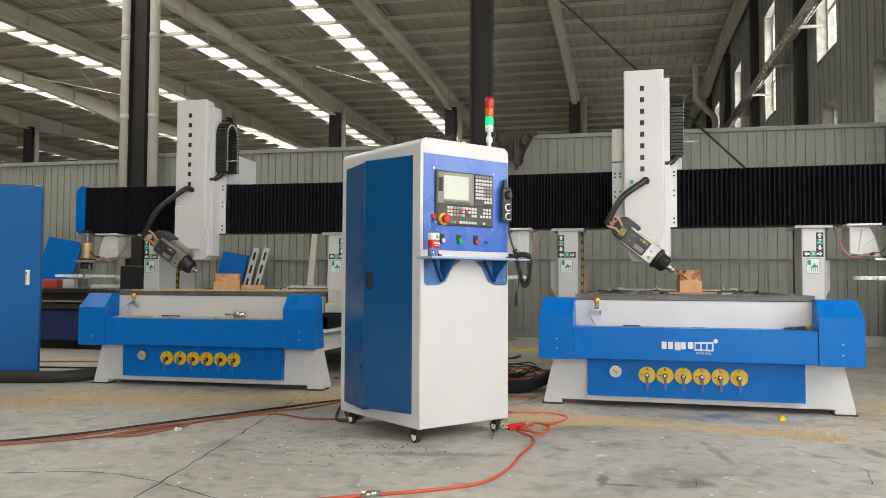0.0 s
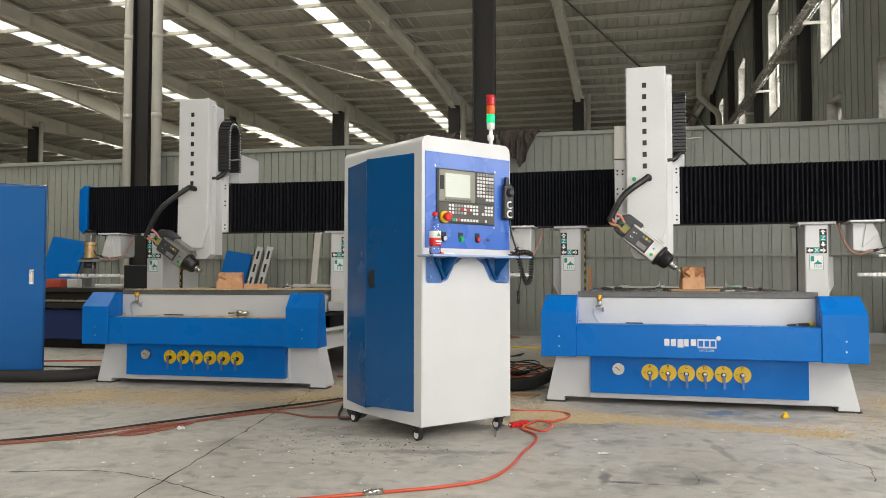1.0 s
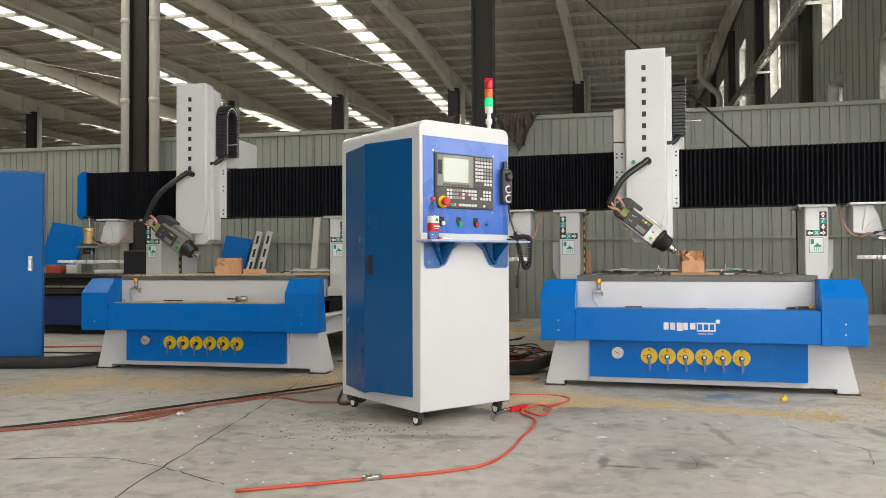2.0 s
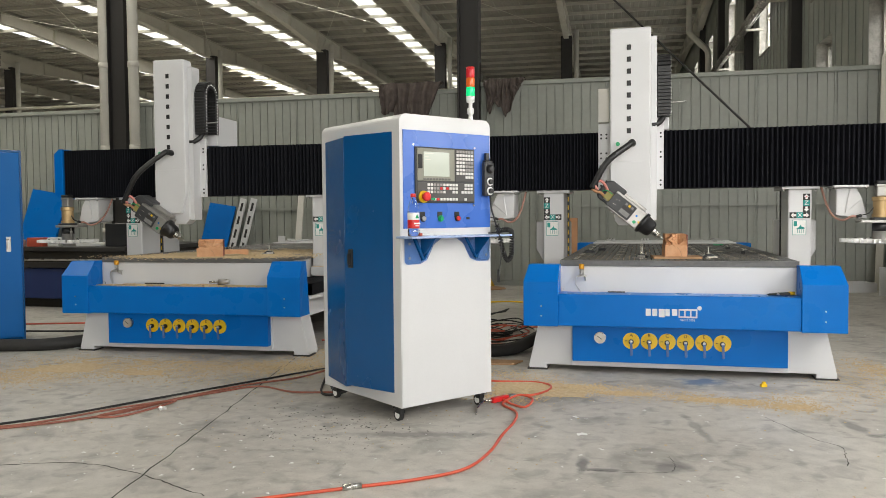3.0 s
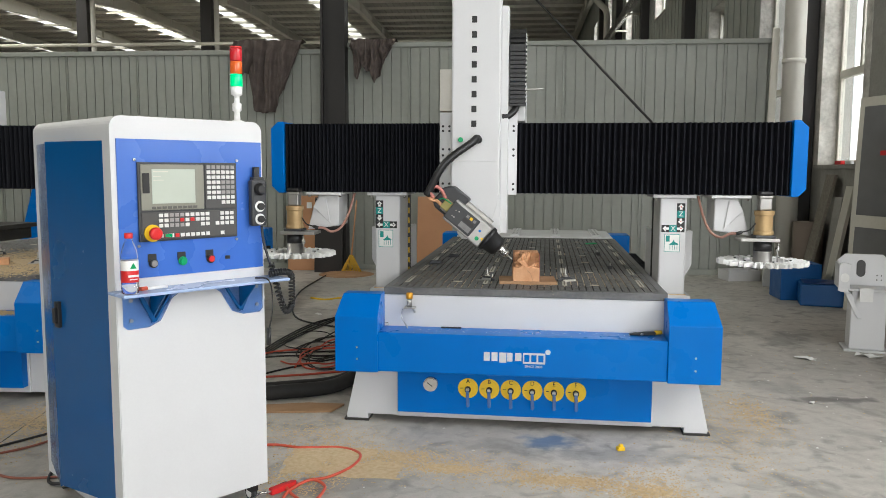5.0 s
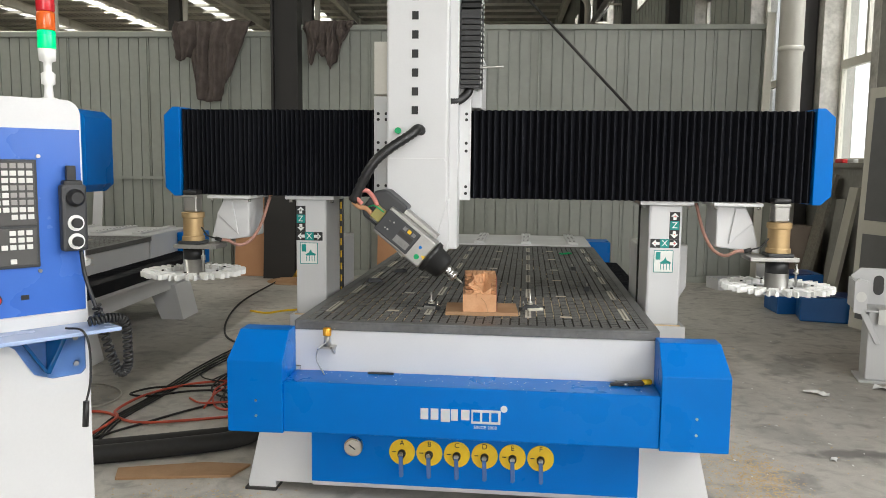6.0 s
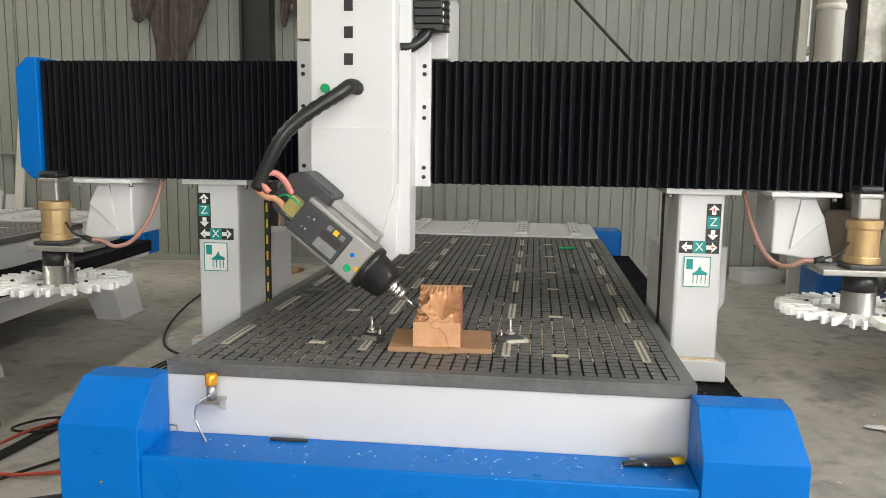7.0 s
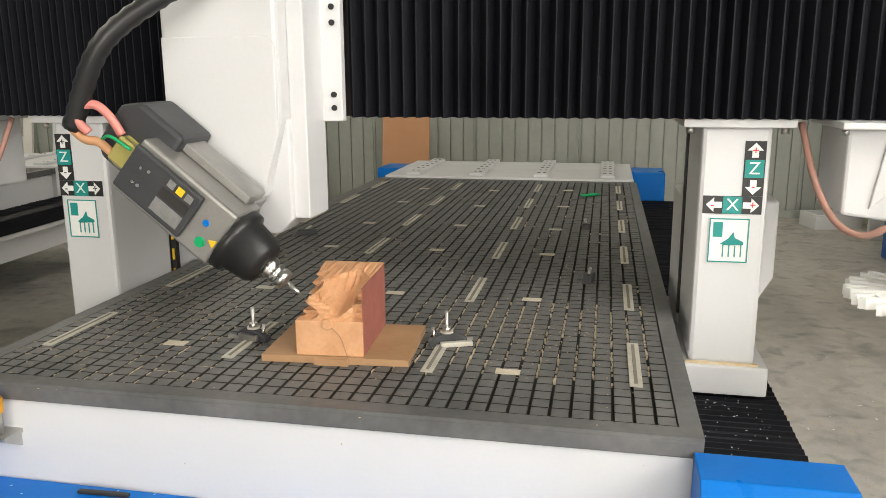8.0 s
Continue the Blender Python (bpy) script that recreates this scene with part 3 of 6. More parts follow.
def marks(parent, y, x0, z0, w, flip=1):
    """Axis stickers and a warning picture on a gantry leg."""
    e = 0.002
    s = part("axis_sticker", B(x0, x0 + w, y - e, y, z0, z0 + 0.047), PRINT_BLACK, parent, "black and teal axis sticker")
    part("axis_square", B(x0 + w * 0.34, x0 + w * 0.66, y - 2 * e, y - e, z0 + 0.001, z0 + 0.046), TEAL, s)
    letters("axis_letter", "X", 0.045, PRINT_WHITE, s, pose(x0 + w / 2, y - 2 * e - 0.001, z0 + 0.0235, 90))
    for a, d in ((x0 + w * 0.05, 1), (x0 + w * 0.95, -1)):
        part("arrow", P([(a, z0 + 0.0235), (a + d * 0.02, z0 + 0.043), (a + d * 0.02, z0 + 0.0315), (a + d * 0.04, z0 + 0.0315), (a + d * 0.04, z0 + 0.0155), (a + d * 0.02, z0 + 0.0155), (a + d * 0.02, z0 + 0.004)], "y", y - 2 * e, y - e), PRINT_WHITE, s)
    zx = x0 if flip > 0 else x0 + w - 0.052
    s = part("axis_sticker", B(zx, zx + 0.052, y - e, y, z0 + 0.0475, z0 + 0.19), PRINT_BLACK, parent, "black and teal axis sticker")
    part("axis_square", B(zx + 0.003, zx + 0.049, y - 2 * e, y - e, z0 + 0.096, z0 + 0.142), TEAL, s)
    letters("axis_letter", "Z", 0.045, PRINT_WHITE, s, pose(zx + 0.026, y - 2 * e - 0.001, z0 + 0.119, 90))
    for a, d in ((z0 + 0.052, 1), (z0 + 0.186, -1)):
        part("arrow", P([(zx + 0.026, a), (zx + 0.046, a + d * 0.02), (zx + 0.034, a + d * 0.02), (zx + 0.034, a + d * 0.038), (zx + 0.018, a + d * 0.038), (zx + 0.018, a + d * 0.02), (zx + 0.006, a + d * 0.02)], "y", y - 2 * e, y - e), PRINT_WHITE, s)
    for px, pz, sign in ((x0 + w * 0.84, z0 + 0.0235, "+"), (x0 + w * 0.16, z0 + 0.0235, "-"), (zx + 0.026, z0 + 0.165, "+"), (zx + 0.026, z0 + 0.074, "-")):
        letters("sign_mark", sign, 0.03, RED if flip < 0 else PRINT_BLACK, s, pose(px, y - 2 * e - 0.001, pz, 90))
    p0, p1, q0, q1 = x0 + 0.02, x0 + 0.12, z0 - 0.13, z0 - 0.012
    s = part("warning_sticker", B(p0, p1, y - e, y, q0, q1), PRINT_WHITE, parent, "white warning sticker with a teal drawing")
    bm = bmesh.new()
    for a, b, c, d in ((p0, p1, q0, q0 + 0.003), (p0, p1, q1 - 0.003, q1), (p0, p0 + 0.003, q0, q1), (p1 - 0.003, p1, q0, q1)):
        box(bm, a, b, y - 2 * e, y - e, c, d)
    box(bm, p0 + 0.01, p0 + 0.034, y - 2 * e, y - e, q1 - 0.05, q1 - 0.01)
    for k, h in enumerate((0.032, 0.046, 0.03, 0.04)):
        a = p0 + 0.036 + 0.015 * k
        box(bm, a, a + 0.003, y - 2 * e, y - e, q0 + 0.015, q0 + 0.015 + h)
    prism(bm, [(p0 + 0.03, q0 + 0.05), (p0 + 0.05, q0 + 0.064), (p0 + 0.062, q0 + 0.082), (p0 + 0.066, q0 + 0.066), (p0 + 0.088, q0 + 0.056), (p0 + 0.088, q0 + 0.048), (p0 + 0.04, q0 + 0.046)], "y", y - 2 * e, y - e)
    part("drawing", bm, TEAL, s)


def magazine(parent, x, sx):
    """Round tool magazine hung from the beam: bracket, motor, shaft, plate and white fingers."""
    y = 0.80
    a, b = sorted((x + sx * 0.085, x - sx * 0.15))
    mg = part("magazine_plate", P([(a, y - 0.07), (b, y - 0.07), (b, y + 0.10), (a, y + 0.10)], "z", 1.078, 1.10, bevel=0.004), ALU, parent, "aluminium tool magazine plate")
    bx = x - sx * 0.2
    part("bracket", P([(bx - sx * 0.09, 1.345), (bx + sx * 0.05, 1.345), (bx + sx * 0.09, 1.26), (bx + sx * 0.13, 1.105), (bx - sx * 0.09, 1.135)], "y", y + 0.06, y + 0.30, bevel=0.008), WHITE, mg, "white folded hanging bracket")
    part("bracket_fold", P([(bx + sx * 0.0, 1.335), (bx + sx * 0.048, 1.335), (bx + sx * 0.088, 1.26), (bx - sx * 0.03, 1.15)], "y", y + 0.052, y + 0.0615, bevel=0.003), WHITE, mg)
    part("bracket_flange", B(bx - 0.12, bx + 0.12, y, y + 0.3, 1.345, 1.361, bevel=0.003), WHITE, mg)
    for dx in (-0.105, 0.105):
        part("bolt", C((bx + dx, y + 0.03, 1.33), (bx + dx, y + 0.03, 1.345), 0.009, seg=6), STEEL, mg)
    part("gear_motor", lathe(bmesh.new(), [(0.058, 1.118), (0.06, 1.120), (0.06, 1.121), (0.06, 1.140), (0.06, 1.141), (0.053, 1.143), (0.053, 1.144), (0.053, 1.236), (0.053, 1.237), (0.06, 1.244), (0.06, 1.245), (0.06, 1.268), (0.06, 1.269), (0.044, 1.272)], (x, y, 0)), BRASS, mg, "brass-coloured gear motor")
    part("gear_flange", B(x - 0.062, x + 0.062, y - 0.062, y + 0.062, 1.10, 1.118, bevel=0.006), CHARCOAL, mg)
    part("motor", box(B(x - 0.037, x + 0.037, y - 0.037, y + 0.037, 1.272, 1.352, bevel=0.008), x - 0.041, x + 0.041, y - 0.041, y + 0.041, 1.345, 1.364, bevel=0.006), ALU, mg)
    part("motor_cap", B(x - 0.041, x + 0.041, y - 0.041, y + 0.041, 1.364, 1.39, bevel=0.01), BLACK, mg)
    part("bearing", C((x, y, 1.018), (x, y, 1.078), 0.056), BLACK, mg)
    part("hub", lathe(bmesh.new(), [(0.072, 0.925), (0.072, 0.938), (0.057, 0.943), (0.057, 1.018)], (x, y, 0)), ALU, mg)
    part("disc", C((x, y, 0.925), (x, y, 0.938), 0.175, seg=32), WHITE, mg)
    f = P([(-0.02, 0), (0.02, 0), (0.026, 0.07), (0.027, 0.105), (0.016, 0.118), (0.010, 0.108), (0.012, 0.066), (-0.012, 0.066), (-0.010, 0.108), (-0.016, 0.118), (-0.027, 0.105), (-0.026, 0.07)], "z", 0.0, 0.026)
    me = None
    for k in range(18):
        m = pose(x, y, 0.935, 0, 0, 20 * k) @ pose(0, 0.155, 0)
        if me is None:
            first = part("tool_finger", f, PRINT_WHITE, mg)
            me, first.matrix_basis = first.data, m
        else:
            shared("tool_finger", me, mg, m)
    nut = None
    for k in range(0, 18, 3):
        m = pose(x, y, 0.962, 0, 0, 20 * k + 8) @ pose(0, 0.165, 0)
        if nut is None:
            first = part("finger_screw", C((0, 0, 0), (0, 0, 0.006), 0.007, seg=8), PRINT_BLACK, mg)
            nut, first.matrix_basis = first.data, m
        else:
            shared("finger_screw", nut, mg, m)
    part("sensor_rod", cyl(C((x + 0.075, y - 0.055, 0.955), (x + 0.075, y - 0.055, 1.07), 0.006, seg=8), (x + 0.075, y - 0.055, 1.02), (x + 0.075, y - 0.055, 1.045), 0.013, seg=8), STEEL, mg)
    part("motor_cable", T([(x - sx * 0.055, y - 0.02, 1.19), (x - sx * 0.09, y - 0.03, 1.15), (x - sx * 0.14, y - 0.04, 1.135)], 0.0045, seg=6), RUBBER, mg)
    part("hose_joint", C((x - sx * 0.14, y - 0.04, 1.135), (x - sx * 0.175, y - 0.04, 1.125), 0.011, seg=10), BLACK, mg)
    part("cable", T([(x - sx * 0.17, y - 0.04, 1.127), (x - sx * 0.21, y - 0.04, 1.125), (x - sx * 0.26, y - 0.02, 1.10), (x - sx * 0.31, y + 0.03, 1.125), (x - sx * 0.345, y + 0.1, 1.21), (x - sx * 0.375, y + 0.16, 1.352)], 0.0085), DULL_HOSE, mg, "dull pinkish air hose")
    return mg


def router(m, carriage, tilt, logo, label, dusty, G, tool, drop):
    """A gantry router: welded bed, slotted table, two legs, beam with bellows, tilting spindle."""
    r = thing("router_machine", m, label, "machine", "CNC routers")
    # bed
    for x in (-1, 1):
        part("leg", P([(x * 0.62, 0.04), (x * 0.93, 0.04), (x * 0.93, 0.0), (x * 1.06, 0.0), (x * 1.065, 0.03), (x * 0.99, 0.36), (x * 0.62, 0.36)], "y", 0.215, 0.42, bevel=0.004), WHITE, r)
        for yy in (1.85, 3.85):
            part("leg", P([(x * 0.86, 0.0), (x * 1.08, 0.0), (x * 1.0, 0.34), (x * 0.72, 0.34)], "y", yy, yy + 0.4, bevel=0.004), WHITE, r)
        part("foot_pad", B(x * 1.0 - 0.075, x * 1.0 + 0.075, 0.2, 0.34, -0.0, 0.012), DARK_STEEL, r)
    part("front_beam", B(-0.75, 0.75, 0.2, 0.4, 0.04, 0.36, bevel=0.004), WHITE, r)
    part("bed_frame", box(B(-0.80, 0.80, 0.23, 3.75, 0.30, 0.775, bevel=0.004), -0.96, 0.96, 0.5, 4.28, 0.30, 0.47, bevel=0.004), WHITE, r)
    part("bed_front", B(-0.85, 0.83, 0.2165, 0.2285, 0.5, 0.7765, bevel=0.002), WHITE, r)
    # front covers
    tray = part("front_cover", B(-0.826, 0.796, 0.008, 0.215, 0.36, 0.588, bevel=0.006), BLUE, r, "blue sheet-metal front cover")
    for x, w in ((-1.075, 0.25), (0.796, 0.282)):
        o = 1 if x > 0 else -1
        a, b = x, x + w
        bm = P([(0.0, 0.355), (0.0, 0.675), (0.105, 0.795), (0.207, 0.795), (0.207, 0.355)], "x", a, b, bevel=0.003)
        cap = part("corner_cover", bm, BLUE, r, "blue chamfered corner cover")
        # slope off the outer and inner top edges
        for v in cap.data.vertices:
            if v.co.z > 0.7:
                if o * (v.co.x - (a + b) / 2) > 0:
                    v.co.x -= o * 0.025
        for z in (0.43, 0.5):
            part("screw", C((a + w * 0.52, 0.0, z), (a + w * 0.52, -0.004, z), 0.006, seg=10), STEEL, cap)
    if logo:
        x = -0.215
        for k, (w, h) in enumerate(((0.034, 0.0), (0.034, 0.0), (0.04, -0.008), (0.03, 0.0), (0.036, 0.004))):
            part("badge_bar", B(x, x + w, 0.0055, 0.0085, 0.445 + h, 0.495, bevel=0.001), BADGE, tray)
            x += 0.044
        part("badge_block", B(x, x + 0.125, 0.0055, 0.0085, 0.435, 0.497, bevel=0.002), BADGE, tray)
        bm = bmesh.new()
        for k in range(3):
            box(bm, x + 0.008 + 0.039 * k, x + 0.037 + 0.039 * k, 0.0035, 0.0055, 0.447, 0.486)
        part("badge_cut", bm, BLUE, tray)
        part("badge_ring", C((x + 0.139, 0.0085, 0.505), (x + 0.139, 0.0045, 0.505), 0.015, seg=16), BADGE, tray)
        letters("since_line", "SINCE 2008", 0.02, BADGE, tray, pose(x + 0.06, 0.0075, 0.419, 90))
    # valve plate with gauge and six valves
    plate = part("valve_plate", B(-0.735, 0.735, 0.14, 0.2, 0.085, 0.36, bevel=0.003), BLUE, r, "blue vacuum valve plate")
    g = part("vacuum_gauge", C((-0.535, 0.14, 0.265), (-0.535, 0.11, 0.265), 0.042, seg=24), STEEL, plate, "round steel vacuum gauge")
    part("dial", C((-0.535, 0.111, 0.265), (-0.535, 0.108, 0.265), 0.034, seg=24), STRIP, g)
    part("needle", P([(-0.555, 0.275), (-0.552, 0.279), (-0.522, 0.258), (-0.525, 0.254)], "y", 0.105, 0.108), PRINT_BLACK, g)
    for k in range(6):
        x = -0.315 + 0.1245 * k
        d = part("valve_disc", C((x, 0.14, 0.245), (x, 0.134, 0.245), 0.059, seg=28), YELLOW, plate, "yellow valve disc")
        part("valve_hub", cyl(C((x, 0.134, 0.24), (x, 0.115, 0.24), 0.018, seg=16), (x, 0.115, 0.24), (x, 0.105, 0.24), 0.016, seg=12), PRINT_BLACK, d)
        part("valve_nut", C((x, 0.106, 0.245), (x, 0.094, 0.245), 0.011, seg=8), STEEL, d)
        part("valve_lever", P([(x - 0.009, 0.24), (x + 0.009, 0.24), (x + 0.013, 0.15), (x + 0.004, 0.142), (x - 0.006, 0.146)], "y", 0.092, 0.101, bevel=0.002), LEVER, d, "blue-grey valve lever")
        letters("valve_letter", "ABCDEF"[k], 0.034, PRINT_BLACK, d, pose(x, 0.1335, 0.287, 90))
        part("arrow_mark", B(x - 0.045, x - 0.028, 0.1325, 0.134, 0.243, 0.247), PRINT_BLACK, d)
    # table
    part("table_slab", B(-0.83, 0.815, 0.21, 3.78, 0.778, 0.812, bevel=0.003), PHENOLIC, r)
    bm = bmesh.new()
    nx, ny, px, py = 38, 84, 1.56 / 38, 3.48 / 84
    rnd = random.Random(4)
    for i in range(nx):
        for j in range(ny):
            x0, y0 = -0.787 + i * px + 0.0036, 0.255 + j * py + 0.0023
            x1, y1, h = x0 + px - 0.0072, y0 + py - 0.0046, 0.820 + rnd.uniform(-0.0004, 0.0004)
            lo = [bm.verts.new(p) for p in ((x0, y0, 0.812), (x1, y0, 0.812), (x1, y1, 0.812), (x0, y1, 0.812))]
            hi = [bm.verts.new(p) for p in ((x0, y0, h), (x1, y0, h), (x1, y1, h), (x0, y1, h))]
            bm.faces.new(hi)
            # pad sides near-black: the depth shade of the grooves is put into their colour
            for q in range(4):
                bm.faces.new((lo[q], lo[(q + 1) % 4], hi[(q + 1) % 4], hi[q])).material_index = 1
    for a, b, c, d in ((-0.83, -0.787, 0.21, 3.78), (0.773, 0.815, 0.21, 3.78), (-0.787, 0.773, 0.21, 0.255), (-0.787, 0.773, 3.735, 3.78)):
        box(bm, a, b, c, d, 0.812, 0.82)
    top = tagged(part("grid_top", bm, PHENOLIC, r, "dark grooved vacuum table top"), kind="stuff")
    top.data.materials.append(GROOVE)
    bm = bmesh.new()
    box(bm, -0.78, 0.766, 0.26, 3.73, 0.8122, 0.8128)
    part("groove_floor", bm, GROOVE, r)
    rnd = random.Random(9)
    for i, x in enumerate((-0.73, -0.245, 0.24, 0.70) if not dusty else ()):
        for j in range(6):
            y = 0.435 + 0.57 * j
            st = part("slot_strip", B(x - 0.014, x + 0.014, y, y + 0.28, 0.8204, 0.824, bevel=0.001), STRIP, r, "metal slot strip in the table")
            part("slot", B(x - 0.004, x + 0.004, y + 0.012, y + 0.268, 0.8242, 0.8246), SLOT, st)
    for x in (-0.42, 0.0, 0.42):
        for j in range(6):
            y = 0.5 + 0.56 * j + rnd.uniform(-0.05, 0.05)
            part("vacuum_plate", B(x - 0.028, x + 0.028, y, y + 0.03, 0.8204, 0.823, bevel=0.001), (STRIP, PALE_PLATE, PALE_PLATE)[rnd.randrange(3)], r, "small vacuum port plate")
    part("rear_deck", B(-0.80, 0.80, 3.80, 4.72, 0.60, 0.832, bevel=0.006), WHITE, r)
    for x in (-0.62, -0.2, 0.22, 0.64):
        rb = part("rear_bracket", B(x - 0.045, x + 0.045, 3.84, 4.70, 0.832, 0.852, bevel=0.004), WHITE, r)
        for k in range(6):
            for o in (-0.018, 0.018):
                part("bolt_hole", C((x + o, 3.93 + 0.14 * k, 0.852), (x + o, 3.93 + 0.14 * k, 0.8535), 0.011, seg=8), PRINT_BLACK, rb)
    for x in (-1, 1):
        part("rear_cover", B(x * 0.92 - 0.115, x * 0.92 + 0.115, 4.42, 4.74, 0.46, 0.805, bevel=0.012), BLUE, r, "blue rear cover")
        bm = bellows(bmesh.new(), 0.212, 4.42, 0.0, -0.148, 0.148, 0.10, pitch=0.032, depth=0.007)
        turned(bm, Matrix(((0, 0, 1, x * 0.952), (1, 0, 0, 0), (0, -1, 0, 0.612), (0, 0, 0, 1))))
        part("way_cover", bm, BELLOWS, r, "black pleated way cover").data.materials.append(BELLOWS_EDGE)
        part("side_rail", B(x * 0.945 - 0.14, x * 0.945 + 0.14, 0.212, 4.4, 0.475, 0.508, bevel=0.005), WHITE, r)
    # tool-length sensor on the bed front
    s = part("sensor_bracket", prism(B(-0.70, -0.635, 0.16, 0.228, 0.70, 0.71), [(0.16, 0.70), (0.228, 0.70), (0.228, 0.66)], "x", -0.65, -0.64), STEEL, r, "steel tool sensor bracket")
    part("sensor_body", C((-0.67, 0.18, 0.71), (-0.67, 0.18, 0.76), 0.0155), ALU, s)
    part("sensor_cap", lathe(bmesh.new(), [(0.019, 0.76), (0.0195, 0.762), (0.0195, 0.79), (0.016, 0.795), (0.005, 0.796)], (-0.67, 0.18, 0)), mat("amber_cap", (0.75, 0.36, 0.03), (0.6, 0.28, 0.02), rough=0.3, metal=0.4), s)
    part("sensor_wire", T([(-0.67, 0.165, 0.73), (-0.705, 0.15, 0.70), (-0.71, 0.15, 0.65), (-0.67, 0.13, 0.59)], 0.0035, seg=6), STEEL, s)
    # gantry
    for x in (-1, 1):
        a, b = G + x * 0.952 - 0.086, G + x * 0.952 + 0.086
        leg = part("gantry_leg", B(a, b, 0.95, 1.27, 0.70, 1.345, bevel=0.012), WHITE, r, "white welded gantry leg")
        part("leg_base", B(a - 0.015 - 0.02 * (x < 0), b + 0.015 + 0.02 * (x > 0), 0.93, 1.62, 0.617, 0.70, bevel=0.006), WHITE, leg)
        part("rust_line", B(a - 0.008, b + 0.008, 0.938, 0.952, 0.698, 0.706, bevel=0.002), mat("rusty_sealant", (0.62, 0.42, 0.2), (0.72, 0.66, 0.55), rough=0.8, scale=25, amount=1.0), leg, "rust-stained weld seam")
        part("slide_block", B(a + 0.01, b - 0.05, 1.0, 1.5, 0.575, 0.617), RED, leg, "red slide block")
        part("leg_flange", B(a - 0.05, b + 0.05, 0.92, 1.32, 1.34, 1.362, bevel=0.003), WHITE, leg)
        for dx in (-0.03, b - a + 0.03):
            part("bolt", C((a + dx, 0.96, 1.323), (a + dx, 0.96, 1.34), 0.01, seg=6), STEEL, leg)
        inner, outer = G + x * 0.862, G + x * 1.142
        part("drive_cover", P([(inner, 0.70), (outer - x * 0.09, 0.70), (outer, 0.86), (outer, 1.10), (inner, 1.10)], "y", 1.3, 1.63, bevel=0.008), WHITE, leg, "white drive cover box")
        ex = b if x < 0 else a
        hz = part("chain_strip", B(ex - 0.006, ex + 0.016, 1.275, 1.296, 0.74, 1.35), PRINT_BLACK, leg, "black strip with yellow dashes")
        for k in range(8 if x < 0 else 0):
            part("dash", B(ex + 0.002, ex + 0.01, 1.272, 1.276, 0.77 + 0.072 * k, 0.81 + 0.072 * k), YELLOW, hz)
        marks(leg, 0.95, a + 0.012 if x > 0 else a + 0.004, 1.115, 0.147, -x)
        magazine(r, G + (1.48 if x > 0 else -1.56), x)
    part("beam", B(G - 1.70, G + 1.70, 0.93, 1.19, 1.364, 1.812, bevel=0.006), DARK_STEEL, r)
    cx = carriage
    part("bellows", bellows(bmesh.new(), G - 1.655, cx - 0.255, 0.885, 1.362, 1.824, 0.95, 0.026, 0.026), BELLOWS, r, "black pleated bellows").data.materials.append(BELLOWS_EDGE)
    part("bellows", bellows(bmesh.new(), cx + 0.255, G + 1.655, 0.885, 1.362, 1.824, 0.95), BELLOWS, r, "black pleated bellows").data.materials.append(BELLOWS_EDGE)
    for x in (-1, 1):
        a = G + x * 1.655
        b = G + x * 1.745
        part("beam_end_cap", P([(a, 1.354), (a + (b - a) * 0.45, 1.354), (b, 1.40), (b, 1.79), (a + (b - a) * 0.45, 1.836), (a, 1.836)], "y", 0.87, 1.20, bevel=0.004), BLUE, r, "blue bevelled beam end cap")
    # carriage and Z column
    cp = part("carriage_plate", B(cx - 0.255, cx + 0.255, 0.845, 0.875, 1.354, 1.89, bevel=0.003), WHITE, r, "white carriage plate with bolt holes")
    part("carriage_side", B(cx - 0.255, cx - 0.17, 0.85, 0.95, 1.90, 2.17, bevel=0.003), CREAM, cp)
    bolt = None
    for bx in (-0.232, -0.19, 0.19, 0.232):
        for bz in (1.39, 1.425, 1.61, 1.65, 1.77, 1.80):
            mm = pose(cx + bx, 0.845, bz)
            if bolt is None:
                bolt = part("bolt", C((0, 0, 0), (0, -0.004, 0), 0.008, seg=10), PRINT_BLACK, cp)
                bolt.matrix_basis = mm
            else:
                shared("bolt", bolt.data, cp, mm)
    zc = part("z_column", P([(cx - 0.155, 1.50 - drop), (cx - 0.12, 1.30 - drop), (cx + 0.10, 1.30 - drop), (cx + 0.155, 1.50 - drop), (cx + 0.155, 2.60), (cx - 0.155, 2.60)], "y", 0.66, 0.80, bevel=0.012), WHITE, r, "tall white Z-axis column")
    part("z_slide", B(cx - 0.13, cx + 0.13, 0.80, 0.845, 1.26 - drop, 2.57, bevel=0.004), CREAM, zc)
    part("z_rail_cover", B(cx + 0.155, cx + 0.20, 0.72, 0.86, 1.24 - drop, 2.54, bevel=0.004), WHITE, zc)
    part("rear_box", B(cx + 0.02, cx + 0.30, 1.0, 1.42, 1.84, 2.12, bevel=0.006), WHITE, zc)
    part("pivot_housing", P([(cx - 0.09, 1.20 - drop), (cx + 0.12, 1.20 - drop), (cx + 0.16, 1.24 - drop), (cx + 0.16, 1.50 - drop), (cx - 0.12, 1.50 - drop), (cx - 0.12, 1.24 - drop)], "y", 0.70, 0.82, bevel=0.006), WHITE, zc)
    part("lower_cover", P([(cx - 0.15, 1.30 - drop), (cx + 0.10, 1.30 - drop), (cx + 0.15, 1.46 - drop), (cx + 0.15, 1.68 - drop), (cx + 0.135, 1.70 - drop), (cx - 0.15, 1.70 - drop)], "y", 0.652, 0.662, bevel=0.004), WHITE, zc)
    z = 2.47
